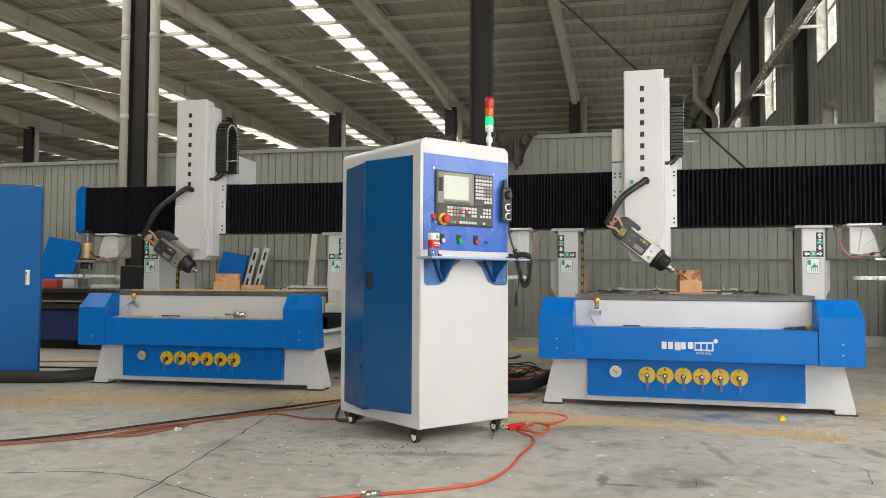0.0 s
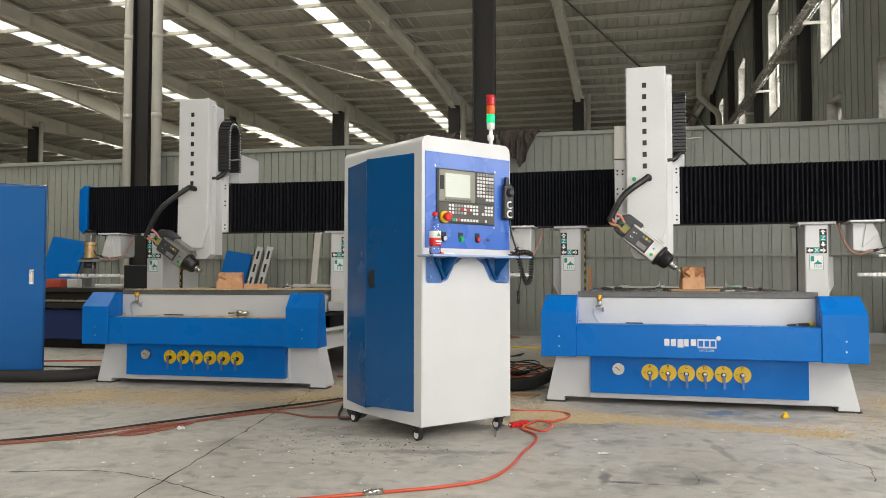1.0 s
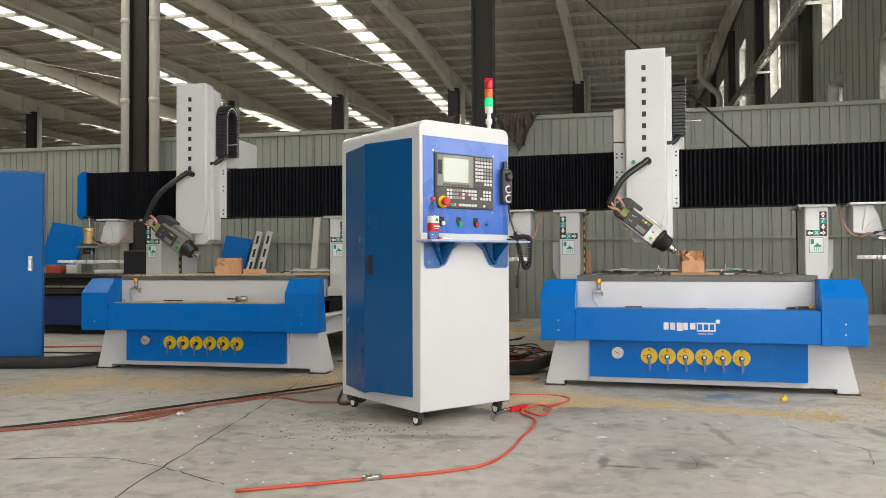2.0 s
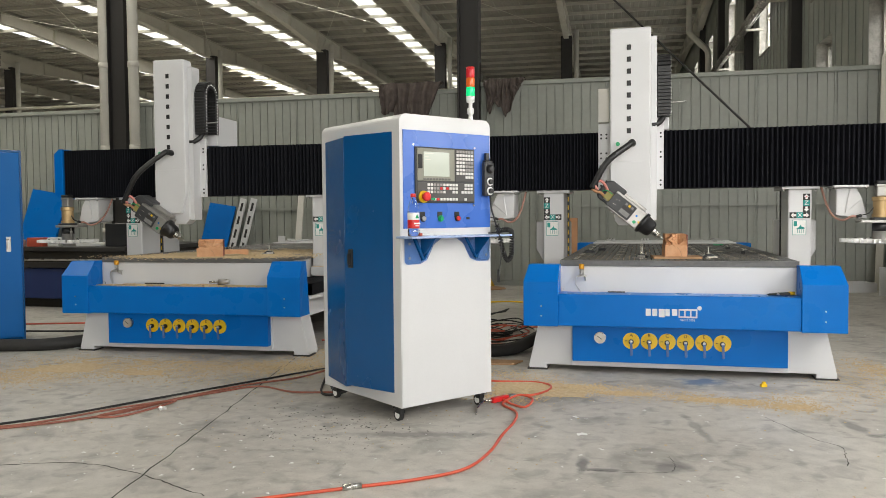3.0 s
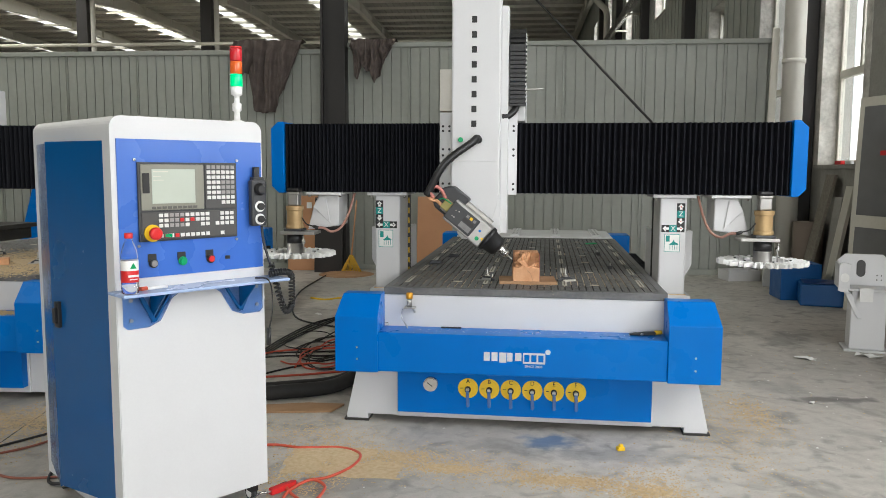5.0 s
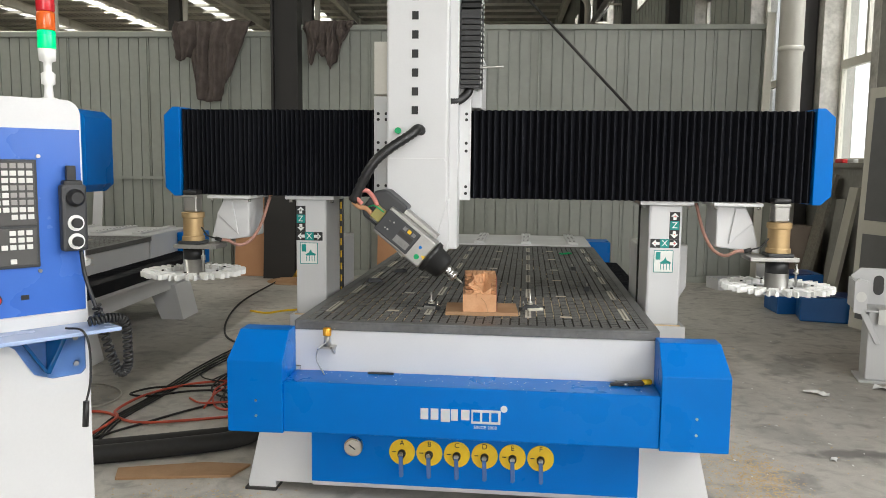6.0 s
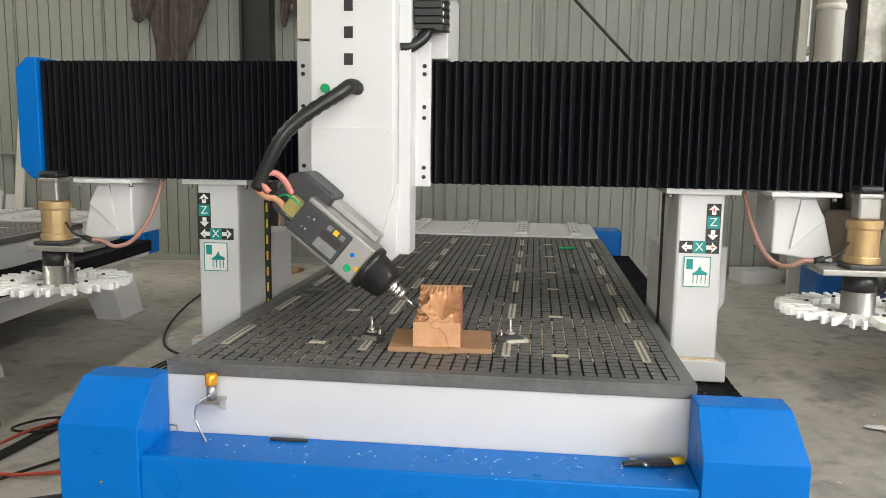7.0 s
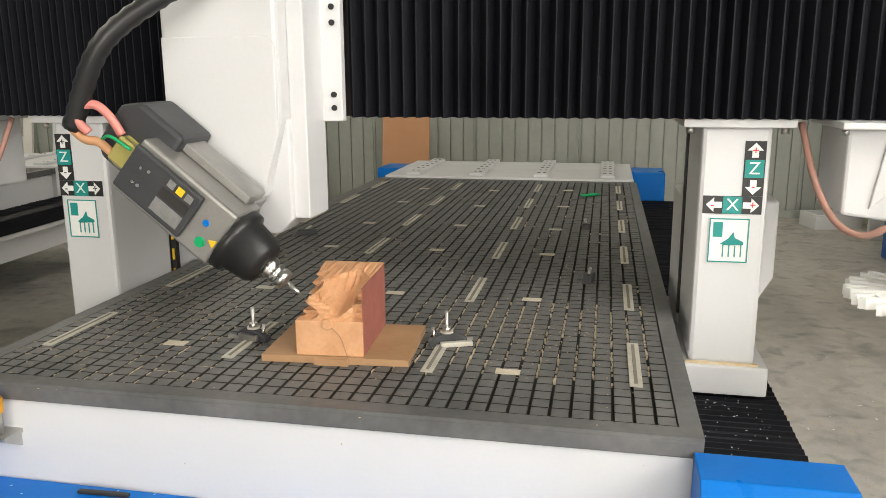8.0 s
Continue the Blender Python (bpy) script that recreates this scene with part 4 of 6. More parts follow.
    for k in range(8):
        part("letter_bar", B(cx - 0.028, cx + 0.004, 0.6575, 0.6605, z - 0.04, z, bevel=0.001), PRINT_BLACK, zc, "small black mark" if k == 0 else "")
        z -= 0.092 if k < 7 else 0
    part("green_button", C((cx - 0.095, 0.66, 1.90 - 1.5 * drop), (cx - 0.095, 0.645, 1.90 - 1.5 * drop), 0.016, seg=16), GREEN, zc, "green button")
    # cable chain
    ch = part("cable_chain", B(cx + 0.205, cx + 0.305, 0.755, 0.805, 1.925, 1.938), BLACK, zc, "black plastic cable chain")
    link = None
    for k in range(13):
        mm = pose(cx + 0.255, 0.78, 1.94 + 0.027 * k)
        if link is None:
            link = part("chain_link", B(-0.05, 0.05, -0.032, 0.032, 0, 0.025, bevel=0.003), BLACK, ch)
            link.matrix_basis = mm
        else:
            shared("chain_link", link.data, ch, mm)
    for k in range(13):
        shared("chain_link", link.data, ch, pose(cx + 0.255, 0.99, 1.94 + 0.027 * k))
    for k in range(0, 13):
        t = math.pi * k / 12
        shared("chain_link", link.data, ch, pose(cx + 0.255, 0.885 - 0.105 * math.cos(t), 2.285 + 0.105 * math.sin(t), math.degrees(t) * -1))
    pin = None
    spots = [(0.78, 1.953 + 0.027 * k) for k in range(13)] + [(0.99, 1.953 + 0.027 * k) for k in range(13)] + [(0.885 - 0.105 * math.cos(math.pi * k / 12), 2.285 + 0.105 * math.sin(math.pi * k / 12)) for k in range(1, 12)]
    for y, z in spots:
        mm = pose(cx + 0.305, y, z)
        if pin is None:
            pin = part("chain_pin", C((-0.001, 0, 0), (0.004, 0, 0), 0.007, seg=8), PRINT_WHITE, ch, "small white chain pin")
            pin.matrix_basis = mm
        else:
            shared("chain_pin", pin.data, ch, mm)
    part("chain_rod", C((cx + 0.16, 0.78, 2.02), (cx + 0.42, 0.76, 2.03), 0.006, seg=8), ALU, zc)
    part("conduit", T([(cx + 0.255, 0.80, 1.95), (cx + 0.24, 0.78, 1.90), (cx + 0.2, 0.74, 1.86), (cx + 0.16, 0.735, 1.855)], 0.022, n=10, ribs=0.06), BLACK, zc, "black corrugated conduit")
    spindle(r, cx, tilt, tool, 1.90 - 1.5 * drop)
    return r


def spindle(r, cx, tilt, tool, anchor):
    """Tilting spindle; built upright about its tool tip, then turned in the x-z plane about the tip."""
    # local: tip at the origin, axis up
    tip = pose(*tool) @ Matrix.Rotation(radians(tilt), 4, "Y")
    sp = part("spindle", box(B(-0.075, 0.075, -0.06, 0.075, 0.215, 0.50, bevel=0.008), -0.065, 0.065, 0.075, 0.16, 0.24, 0.48, bevel=0.004), ALU, r, "silver and black tilting spindle")
    sp.matrix_basis = tip
    part("nose", lathe(bmesh.new(), [(0.022, 0.105), (0.05, 0.11), (0.062, 0.125), (0.07, 0.185), (0.082, 0.19), (0.084, 0.212), (0.07, 0.216)], (0, 0, 0), 28), BLACK, sp, "black spindle nose")
    part("collet", lathe(bmesh.new(), [(0.008, 0.045), (0.026, 0.05), (0.026, 0.068), (0.021, 0.07), (0.027, 0.076), (0.027, 0.082), (0.022, 0.086), (0.03, 0.094), (0.03, 0.108)], (0, 0, 0), 20), STEEL, sp, "steel collet nut")
    part("cutter", lathe(bmesh.new(), [(0.001, 0.0), (0.005, 0.012), (0.007, 0.05)], (0, 0, 0), 10), STEEL, sp)
    part("label_cover", B(-0.06, 0.06, -0.075, -0.06, 0.30, 0.50, bevel=0.006), CHARCOAL, sp, "dark grey label cover")
    part("sticker", B(-0.045, -0.01, -0.0765, -0.075, 0.315, 0.395), KEYLESS_GREY, sp)
    part("sticker", B(-0.004, 0.02, -0.0765, -0.075, 0.315, 0.395), DARK_STEEL, sp)
    for k in range(3):
        part("sticker", B(0.028, 0.046, -0.0765, -0.075, 0.318 + 0.026 * k, 0.337 + 0.026 * k), (KEYLESS_GREY, YELLOW, KEYLESS_GREY)[k], sp)
    for a, b in ((-0.02, 0.46), (0.02, 0.46), (-0.02, 0.445), (0.025, 0.44)):
        part("screw", C((a, -0.075, b), (a, -0.078, b), 0.004, seg=8), STEEL, sp)
    part("rear_housing", P([(-0.06, 0.44), (0.115, 0.44), (0.115, 0.575), (0.075, 0.615), (-0.035, 0.615), (-0.06, 0.585)], "y", -0.01, 0.14, bevel=0.012), CHARCOAL, sp, "black rounded motor housing")
    part("terminal_block", B(-0.03, 0.035, -0.05, -0.01, 0.50, 0.555, bevel=0.005), mat("olive_brass", (0.38, 0.33, 0.1), (0.28, 0.24, 0.07), rough=0.45), sp)
    part("green_dot", C((-0.035, -0.06, 0.255), (-0.035, -0.0635, 0.255), 0.013, seg=16), GREEN, sp)
    part("blue_dot", C((0.012, -0.06, 0.268), (0.012, -0.063, 0.268), 0.008, seg=16), BLUE, sp)
    part("warning_mark", P([(-0.028, 0.222), (-0.006, 0.222), (-0.017, 0.241)], "y", -0.063, -0.06), YELLOW, sp)
    for z in (0.27, 0.33, 0.39, 0.45):
        part("screw", C((0.075, 0.03, z), (0.079, 0.03, z), 0.008, seg=8), PRINT_BLACK, sp)
    part("side_plate", B(0.076, 0.098, 0.02, 0.11, 0.24, 0.50, bevel=0.003), ALU, sp)
    part("cooling_hose", T([(-0.01, -0.05, 0.62), (0.0, -0.06, 0.655), (0.03, -0.06, 0.665), (0.055, -0.05, 0.64), (0.05, -0.04, 0.60), (0.03, -0.03, 0.56)], 0.011), PINK, sp, "translucent pink cooling hose")
    part("cooling_hose", T([(-0.03, -0.05, 0.66), (-0.03, -0.05, 0.62), (-0.015, -0.045, 0.59), (-0.02, -0.035, 0.55)], 0.011), CARTON, sp)
    part("earth_wire", T([(0.0, -0.05, 0.585), (0.025, -0.065, 0.565), (0.03, -0.06, 0.51)], 0.004, seg=6), GREEN, sp)
    for a in (-0.03, 0.025):
        part("fitting", C((a, -0.035, 0.50), (a, -0.035, 0.55), 0.011, seg=10), STEEL, sp)
    up = tip @ Vector((-0.03, -0.05, 0.66))
    mid = up * 0.5 + Vector((cx, 0.54, anchor)) * 0.5
    part("conduit", T([up, mid + Vector((-0.03, -0.05, 0.02)), (cx - 0.01, 0.54, anchor - 0.02), (cx + 0.012, 0.60, anchor + 0.005), (cx + 0.02, 0.67, anchor)], 0.024, n=14, seg=10, ribs=0.06), BLACK, r, "black corrugated conduit")


router(pose(0.495, 5.70, 0, 0, 0, -2.0), -0.33, -51, True, "white and blue CNC router with dark grooved table", False, -0.005, (-0.08, 0.51, 0.965), 0.13)
router(pose(-3.47, 5.93, 0, 0, 0, 1.0), -0.42, -56, False, "white and blue CNC router with sawdust-covered table", True, -0.035, (-0.22, 0.53, 0.955), 0.10)


# ---- control cabinet ----
CAB = pose(-1.09, 4.244, 0, 0, 0, 50.5)
W, D, Z0, Z1 = 0.665, 0.85, 0.085, 1.72
cab = thing("control_cabinet", CAB, "white and blue control cabinet on castors", "cabinet")
prof = [(0.0, Z0), (W, Z0)]
for k in range(7):
    a = radians(15 * k)
    prof.append((W - 0.045 + 0.045 * math.cos(a), Z1 - 0.045 + 0.045 * math.sin(a)))
for k in range(7):
    a = radians(90 + 15 * k)
    prof.append((0.045 + 0.045 * math.cos(a), Z1 - 0.045 + 0.045 * math.sin(a)))
body = part("body", P(prof, "y", 0.0, D), WHITE, cab, "white sheet-metal cabinet body")
for f in body.data.polygons:
    f.use_smooth = False
# front panel and its seam
part("front_panel", B(0.022, W - 0.006, -0.004, 0.004, 1.085, 1.632, bevel=0.001), PANEL_BLUE, cab, "bright blue operator panel")
part("lower_front", B(0.004, W - 0.004, -0.0035, 0.004, Z0 + 0.004, 1.08, bevel=0.001), WHITE, cab)
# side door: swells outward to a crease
# shade on this side is put into the darker blue
door = part("side_door", P([(0.004, 0.055), (-0.088, 0.44), (-0.078, 0.455), (0.004, 0.44)], "z", Z0 + 0.075, 1.625, bevel=0.002), DOOR_BLUE, cab, "blue side door with its shade in the paint colour")
part("side_panel", P([(0.004, 0.452), (-0.08, 0.458), (-0.004, 0.80), (0.004, 0.80)], "z", Z0 + 0.06, 1.62, bevel=0.002), DOOR_BLUE, cab, "blue side panel with its shade in the paint colour")
handle = part("door_handle", box(B(-0.02, 0.004, -0.014, 0.014, -0.055, 0.055, bevel=0.004), -0.034, -0.018, -0.009, 0.009, -0.035, 0.03, bevel=0.004), BLACK, door, "black swing handle")
handle.matrix_basis = pose(-0.072, 0.39, 0.91, 0, 0, 13)
part("key_barrel", C((-0.03, 0, -0.04), (-0.039, 0, -0.04), 0.008, seg=12), STEEL, handle)
part("warning_tag", B(-0.065, -0.062, 0.50, 0.525, 0.93, 1.0), BRASS, door)
# operator unit
unit = part("operator_unit", B(0.098, 0.53, -0.014, -0.004, 1.228, 1.542, bevel=0.003), CHARCOAL, cab, "dark grey operator unit")
part("upper_bezel", B(0.108, 0.376, -0.019, -0.014, 1.352, 1.534, bevel=0.003), mat("olive_grey_bezel", (0.24, 0.235, 0.19), rough=0.4), unit)
part("screen", B(0.152, 0.336, -0.0205, -0.019, 1.378, 1.515, bevel=0.001), SCREEN, unit, "pale lit-up display")
part("slot_cover", B(0.114, 0.142, -0.0215, -0.019, 1.42, 1.50, bevel=0.002), PRINT_BLACK, unit)
part("screen_text", box(box(B(0.158, 0.22, -0.0212, -0.0205, 1.503, 1.508), 0.158, 0.19, -0.0212, -0.0205, 1.485, 1.488), 0.158, 0.2, -0.0212, -0.0205, 1.47, 1.473), FRAME, unit)
GREY_KEY_LOW = mat("dull_soft_key", (0.11, 0.105, 0.095), rough=0.5)
for k in range(9):
    part("soft_key", B(0.15 + 0.022 * k, 0.166 + 0.022 * k, -0.0215, -0.019, 1.357, 1.367), GREY_KEY_LOW, unit)
KEY_BASE = mat("grey_key_base", (0.075, 0.073, 0.07), (0.06, 0.058, 0.055), rough=0.5, fine=150)
part("key_field", B(0.382, 0.522, -0.018, -0.014, 1.352, 1.534, bevel=0.002), KEY_BASE, unit)
part("lower_field", B(0.108, 0.522, -0.018, -0.014, 1.236, 1.344, bevel=0.002), KEY_BASE, unit)
key = None
GREY_KEY = mat("grey_keycap", (0.34, 0.32, 0.31), rough=0.5)
rnd = random.Random(2)


def keycap(x, z, material):
    global key
    if key is None or key.data.materials[0] != material:
        key = part("key", B(-0.0084, 0.0084, -0.004, 0, -0.0072, 0.0072, bevel=0.001, seg=1), material, unit)
        key.matrix_basis = pose(x, -0.018, z)
    else:
        shared("key", key.data, unit, pose(x, -0.018, z))


white_keys, grey_keys, red_keys = [], [], []
for r in range(8):
    for c in range(6):
        spot = (0.397 + 0.022 * c, 1.524 - 0.021 * r)
        if r == 0 or (c > 2 and 3 <= r < 6):
            grey_keys.append(spot)
        elif r == 7 and c < 3:
            continue
        else:
            white_keys.append(spot)
for r in range(5):
    for c in range(15):
        spot = (0.185 + 0.0225 * c, 1.331 - 0.0205 * r)
        if (c, r) in ((4, 1), (6, 1), (3, 4), (1, 4)):
            red_keys.append(spot)
        elif c in (2, 3, 4) and r < 3:
            grey_keys.append(spot)
        elif c == 10 or (c == 11 and r != 2) or r == 3 or (r == 2 and 5 < c < 8) or (r == 4 and c > 12):
            continue
        else:
            white_keys.append(spot)
for spots, m in ((white_keys, mat("pale_keycap", (0.74, 0.73, 0.70), rough=0.5)), (grey_keys, GREY_KEY), (red_keys, RED)):
    for x, z in spots:
        keycap(x, z, m)
part("green_key", B(0.2, 0.23, -0.023, -0.018, 1.243, 1.256), GREEN, unit)
stop = part("emergency_stop", C((0.148, -0.018, 1.262), (0.148, -0.026, 1.262), 0.034, seg=28), YELLOW, unit, "red mushroom emergency stop on a yellow ring")
part("stop_button", turned(lathe(bmesh.new(), [(0.017, 0), (0.017, 0.014), (0.025, 0.018), (0.025, 0.032), (0.016, 0.037)]), pose(0.148, -0.026, 1.262, 90)), RED, stop)
for x, z in ((0.09, 1.552), (0.538, 1.552), (0.098, 1.212), (0.53, 1.215)):
    part("screw", C((x, -0.004, z), (x, -0.008, z), 0.006, seg=10), STEEL, cab)
for x, m in ((0.15, STEEL), (0.275, GREEN), (0.40, RED)):
    sw = part("panel_switch", B(x - 0.018, x + 0.018, -0.0065, -0.004, 1.145, 1.178, bevel=0.001), PRINT_BLACK, cab, "small panel switch")
    part("ring", C((x + 0.004, -0.0045, 1.14), (x + 0.004, -0.011, 1.14), 0.0185, seg=20), PRINT_BLACK if m != GREEN else GREEN, sw)
    part("knob", C((x + 0.004, -0.011, 1.14), (x + 0.004, -0.02, 1.14), 0.013, seg=20), m, sw)
part("data_port", B(0.474, 0.496, -0.007, -0.004, 1.133, 1.147), PRINT_BLACK, cab)
# shelf with arched brackets
shelf = part("shelf", B(-0.03, W + 0.04, -0.15, 0.0, 1.032, 1.044, bevel=0.003), mat("pale_blue_shelf", (0.35, 0.45, 0.68), (0.3, 0.4, 0.62), rough=0.25), cab, "pale blue glossy shelf")
for o in (0, 1):
    x0, d = (0.025, 1) if o == 0 else (W - 0.015, -1)
    part("shelf_bracket", P([(x0, 1.03), (x0, 0.90), (x0 + d * 0.015, 0.885), (x0 + d * 0.10, 0.885), (x0 + d * 0.15, 0.905), (x0 + d * 0.175, 0.945), (x0 + d * 0.20, 0.99), (x0 + d * 0.26, 1.03)], "y", -0.009, -0.0038), ACRYLIC, shelf, "see-through blue arched bracket")
    part("gusset", P([(-0.14, 1.03), (-0.006, 1.03), (-0.006, 0.90), (-0.02, 0.92)], "x", x0 + d * 0.11, x0 + d * 0.115), DOOR_BLUE, shelf)
    part("brace", P([(x0 + d * 0.05, 1.03), (x0 + d * 0.065, 1.03), (x0 + d * 0.125, 0.91), (x0 + d * 0.112, 0.905)], "y", -0.03, -0.01), DOOR_BLUE, shelf)
    part("brace", P([(x0 + d * 0.20, 1.03), (x0 + d * 0.19, 1.03), (x0 + d * 0.112, 0.905), (x0 + d * 0.125, 0.91)], "y", -0.03, -0.01), DOOR_BLUE, shelf)
    for z in (0.92, 1.0):
        part("bolt", C((x0 + d * 0.03, -0.008, z), (x0 + d * 0.03, -0.014, z), 0.008, seg=8), STEEL, shelf)
# castors
for x, y in ((0.03, 0.06), (W - 0.05, 0.05), (0.05, D - 0.07), (W - 0.05, D - 0.07)):
    k = part("castor", box(B(x - 0.03, x + 0.03, y - 0.03, y + 0.03, Z0 - 0.012, Z0 - 0.001), x - 0.018, x + 0.018, y - 0.02, y + 0.02, 0.045, Z0 - 0.012), BLACK, cab, "black castor with a pale wheel")
    part("wheel", C((x - 0.012, y + 0.012, 0.033), (x + 0.012, y + 0.012, 0.033), 0.033, seg=24), RUBBER, k)
    part("wheel_hub", C((x - 0.0145, y + 0.012, 0.033), (x + 0.0145, y + 0.012, 0.033), 0.021, seg=16), PRINT_WHITE, k)
# signal tower
tower = tagged(part("signal_tower", lathe(bmesh.new(), [(0.03, 0), (0.03, 0.008), (0.014, 0.015), (0.012, 0.05), (0.02, 0.055), (0.021, 0.085), (0.012, 0.092), (0.012, 0.12), (0.024, 0.125), (0.026, 0.16)]), PRINT_WHITE), "red, orange and green signal tower light on a white stem", "signal light")
tower.matrix_world = CAB @ pose(0.625, 0.13, Z1)
for k, (n, m) in enumerate((("green_lens", glow("green_lens", (0.0, 0.6, 0.2), 0.8)), ("orange_lens", mat("orange_lens", (0.75, 0.13, 0.02), rough=0.25)), ("red_lens", mat("red_lens", (0.6, 0.02, 0.03), rough=0.25)))):
    z = 0.16 + 0.056 * k
    part(n, lathe(bmesh.new(), [(0.025, z), (0.0265, z + 0.004), (0.0265, z + 0.05), (0.025, z + 0.055)]), m, tower)
part("tower_cap", C((0, 0, 0.328), (0, 0, 0.336), 0.026), RED, tower)
# hand-held pendant in its clip, with coiled cord
pend = tagged(part("hand_pendant", B(-0.038, 0.038, -0.034, 0, -0.13, 0.07, bevel=0.01), CHARCOAL), "black hand-held pendant control hung on the cabinet", "pendant control")
pend.matrix_world = CAB @ pose(0.622, -0.012, 1.40, 0, 0, 0)
part("clip", box(B(-0.014, 0.014, -0.016, 0.0, 0.07, 0.125, bevel=0.003), -0.028, 0.028, -0.03, 0.002, 0.055, 0.082, bevel=0.006), BLACK, pend)
part("dial_knob", lathe(turned(bmesh.new(), Matrix()), [(0.026, 0), (0.026, 0.01), (0.018, 0.014), (0.017, 0.022)]), BLACK, pend).matrix_basis = pose(0.0, -0.034, 0.03, 90)
for z in (-0.045, -0.1):
    rr = part("selector_ring", C((0.0, -0.034, z), (0.0, -0.038, z), 0.024, seg=24), PRINT_WHITE, pend)
    part("selector_knob", C((0.0, -0.038, z), (0.0, -0.052, z), 0.015, seg=16), BLACK, rr)
lead = [(0.642, -0.025, 1.275), (0.648, -0.03, 1.20), (0.66, -0.04, 1.14), (0.672, -0.05, 1.09)]
axis = smooth_path([(0.672, -0.05, 1.10), (0.688, -0.06, 1.02), (0.708, -0.07, 0.93), (0.726, -0.082, 0.885), (0.742, -0.098, 0.91), (0.738, -0.11, 0.985), (0.725, -0.122, 1.055), (0.68, -0.12, 1.070), (0.62, -0.112, 1.064)], 26)
pts = []
for k, c in enumerate(axis):
    ahead = (axis[min(k + 1, len(axis) - 1)] - axis[max(k - 1, 0)]).normalized()
    u = ahead.cross(Vector((0, 1, 0.02))).normalized()
    w = ahead.cross(u)
    pts.append(c + 0.0115 * (u * math.cos(1.25 * k) + w * math.sin(1.25 * k)))
part("coiled_cord", turned(tube(T(lead, 0.006, seg=6, n=4), pts, 0.005, seg=5, n=2), pose(-0.622, 0.012, -1.40)), BLACK, pend, "black coiled cord")
# stylus on a cord
sty = tagged(part("hanging_stylus", T([(0.56, -0.10, 1.052), (0.585, -0.155, 1.05), (0.60, -0.165, 1.0), (0.60, -0.163, 0.90), (0.585, -0.16, 0.83)], 0.0035, seg=6), BLACK), "thin black cord with a plug hanging from the shelf", "cord")
sty.matrix_world = CAB
part("plug", C((0.587, -0.16, 0.84), (0.582, -0.16, 0.765), 0.009, seg=10), BLACK, sty)
# bottle
bot = thing("water_bottle", CAB @ pose(0.015, -0.105, 1.0445), "half-full clear plastic water bottle with red cap and label", "bottle")
part("bottle_shell", lathe(bmesh.new(), [(0.026, 0.0), (0.0315, 0.004), (0.032, 0.03), (0.0305, 0.035), (0.032, 0.04), (0.032, 0.125), (0.030, 0.13), (0.0315, 0.14), (0.028, 0.165), (0.0155, 0.198), (0.0135, 0.205), (0.0135, 0.21)]), PET, bot)
part("water", lathe(bmesh.new(), [(0.025, 0.003), (0.0305, 0.006), (0.0305, 0.118)]), clear("water", (0.97, 0.99, 1.0), 0.0, 1.22), bot)
part("red_label", lathe(bmesh.new(), [(0.0325, 0.045), (0.0327, 0.046), (0.0327, 0.088), (0.0325, 0.089)]), RED, bot)
part("white_label", lathe(bmesh.new(), [(0.0325, 0.0895), (0.0327, 0.09), (0.0327, 0.126), (0.0325, 0.127)]), PRINT_WHITE, bot)
part("label_mark", P([(-0.012, 0.098), (0.012, 0.098), (0.0, 0.12)], "y", -0.0345, -0.0325), GREEN, bot)
part("label_line", box(B(-0.02, 0.02, -0.0342, -0.0322, 0.066, 0.074), -0.014, 0.014, -0.0342, -0.0322, 0.055, 0.059), PRINT_WHITE, bot)
part("bottle_cap", lathe(bmesh.new(), [(0.015, 0.211), (0.0155, 0.213), (0.0155, 0.229), (0.014, 0.231)]), RED, bot)
pen = tagged(part("marker_pen", C((0, 0, 0.006), (0.09, 0, 0.006), 0.006, seg=10), PRINT_WHITE), "short white marker pen with an orange cap on the shelf", "pen")
pen.matrix_world = CAB @ pose(0.095, -0.07, 1.0445, 0, 0, 8)
part("pen_cap", C((-0.03, 0, 0.008), (0, 0, 0.008), 0.008, seg=10), ORANGE_HOSE, pen)

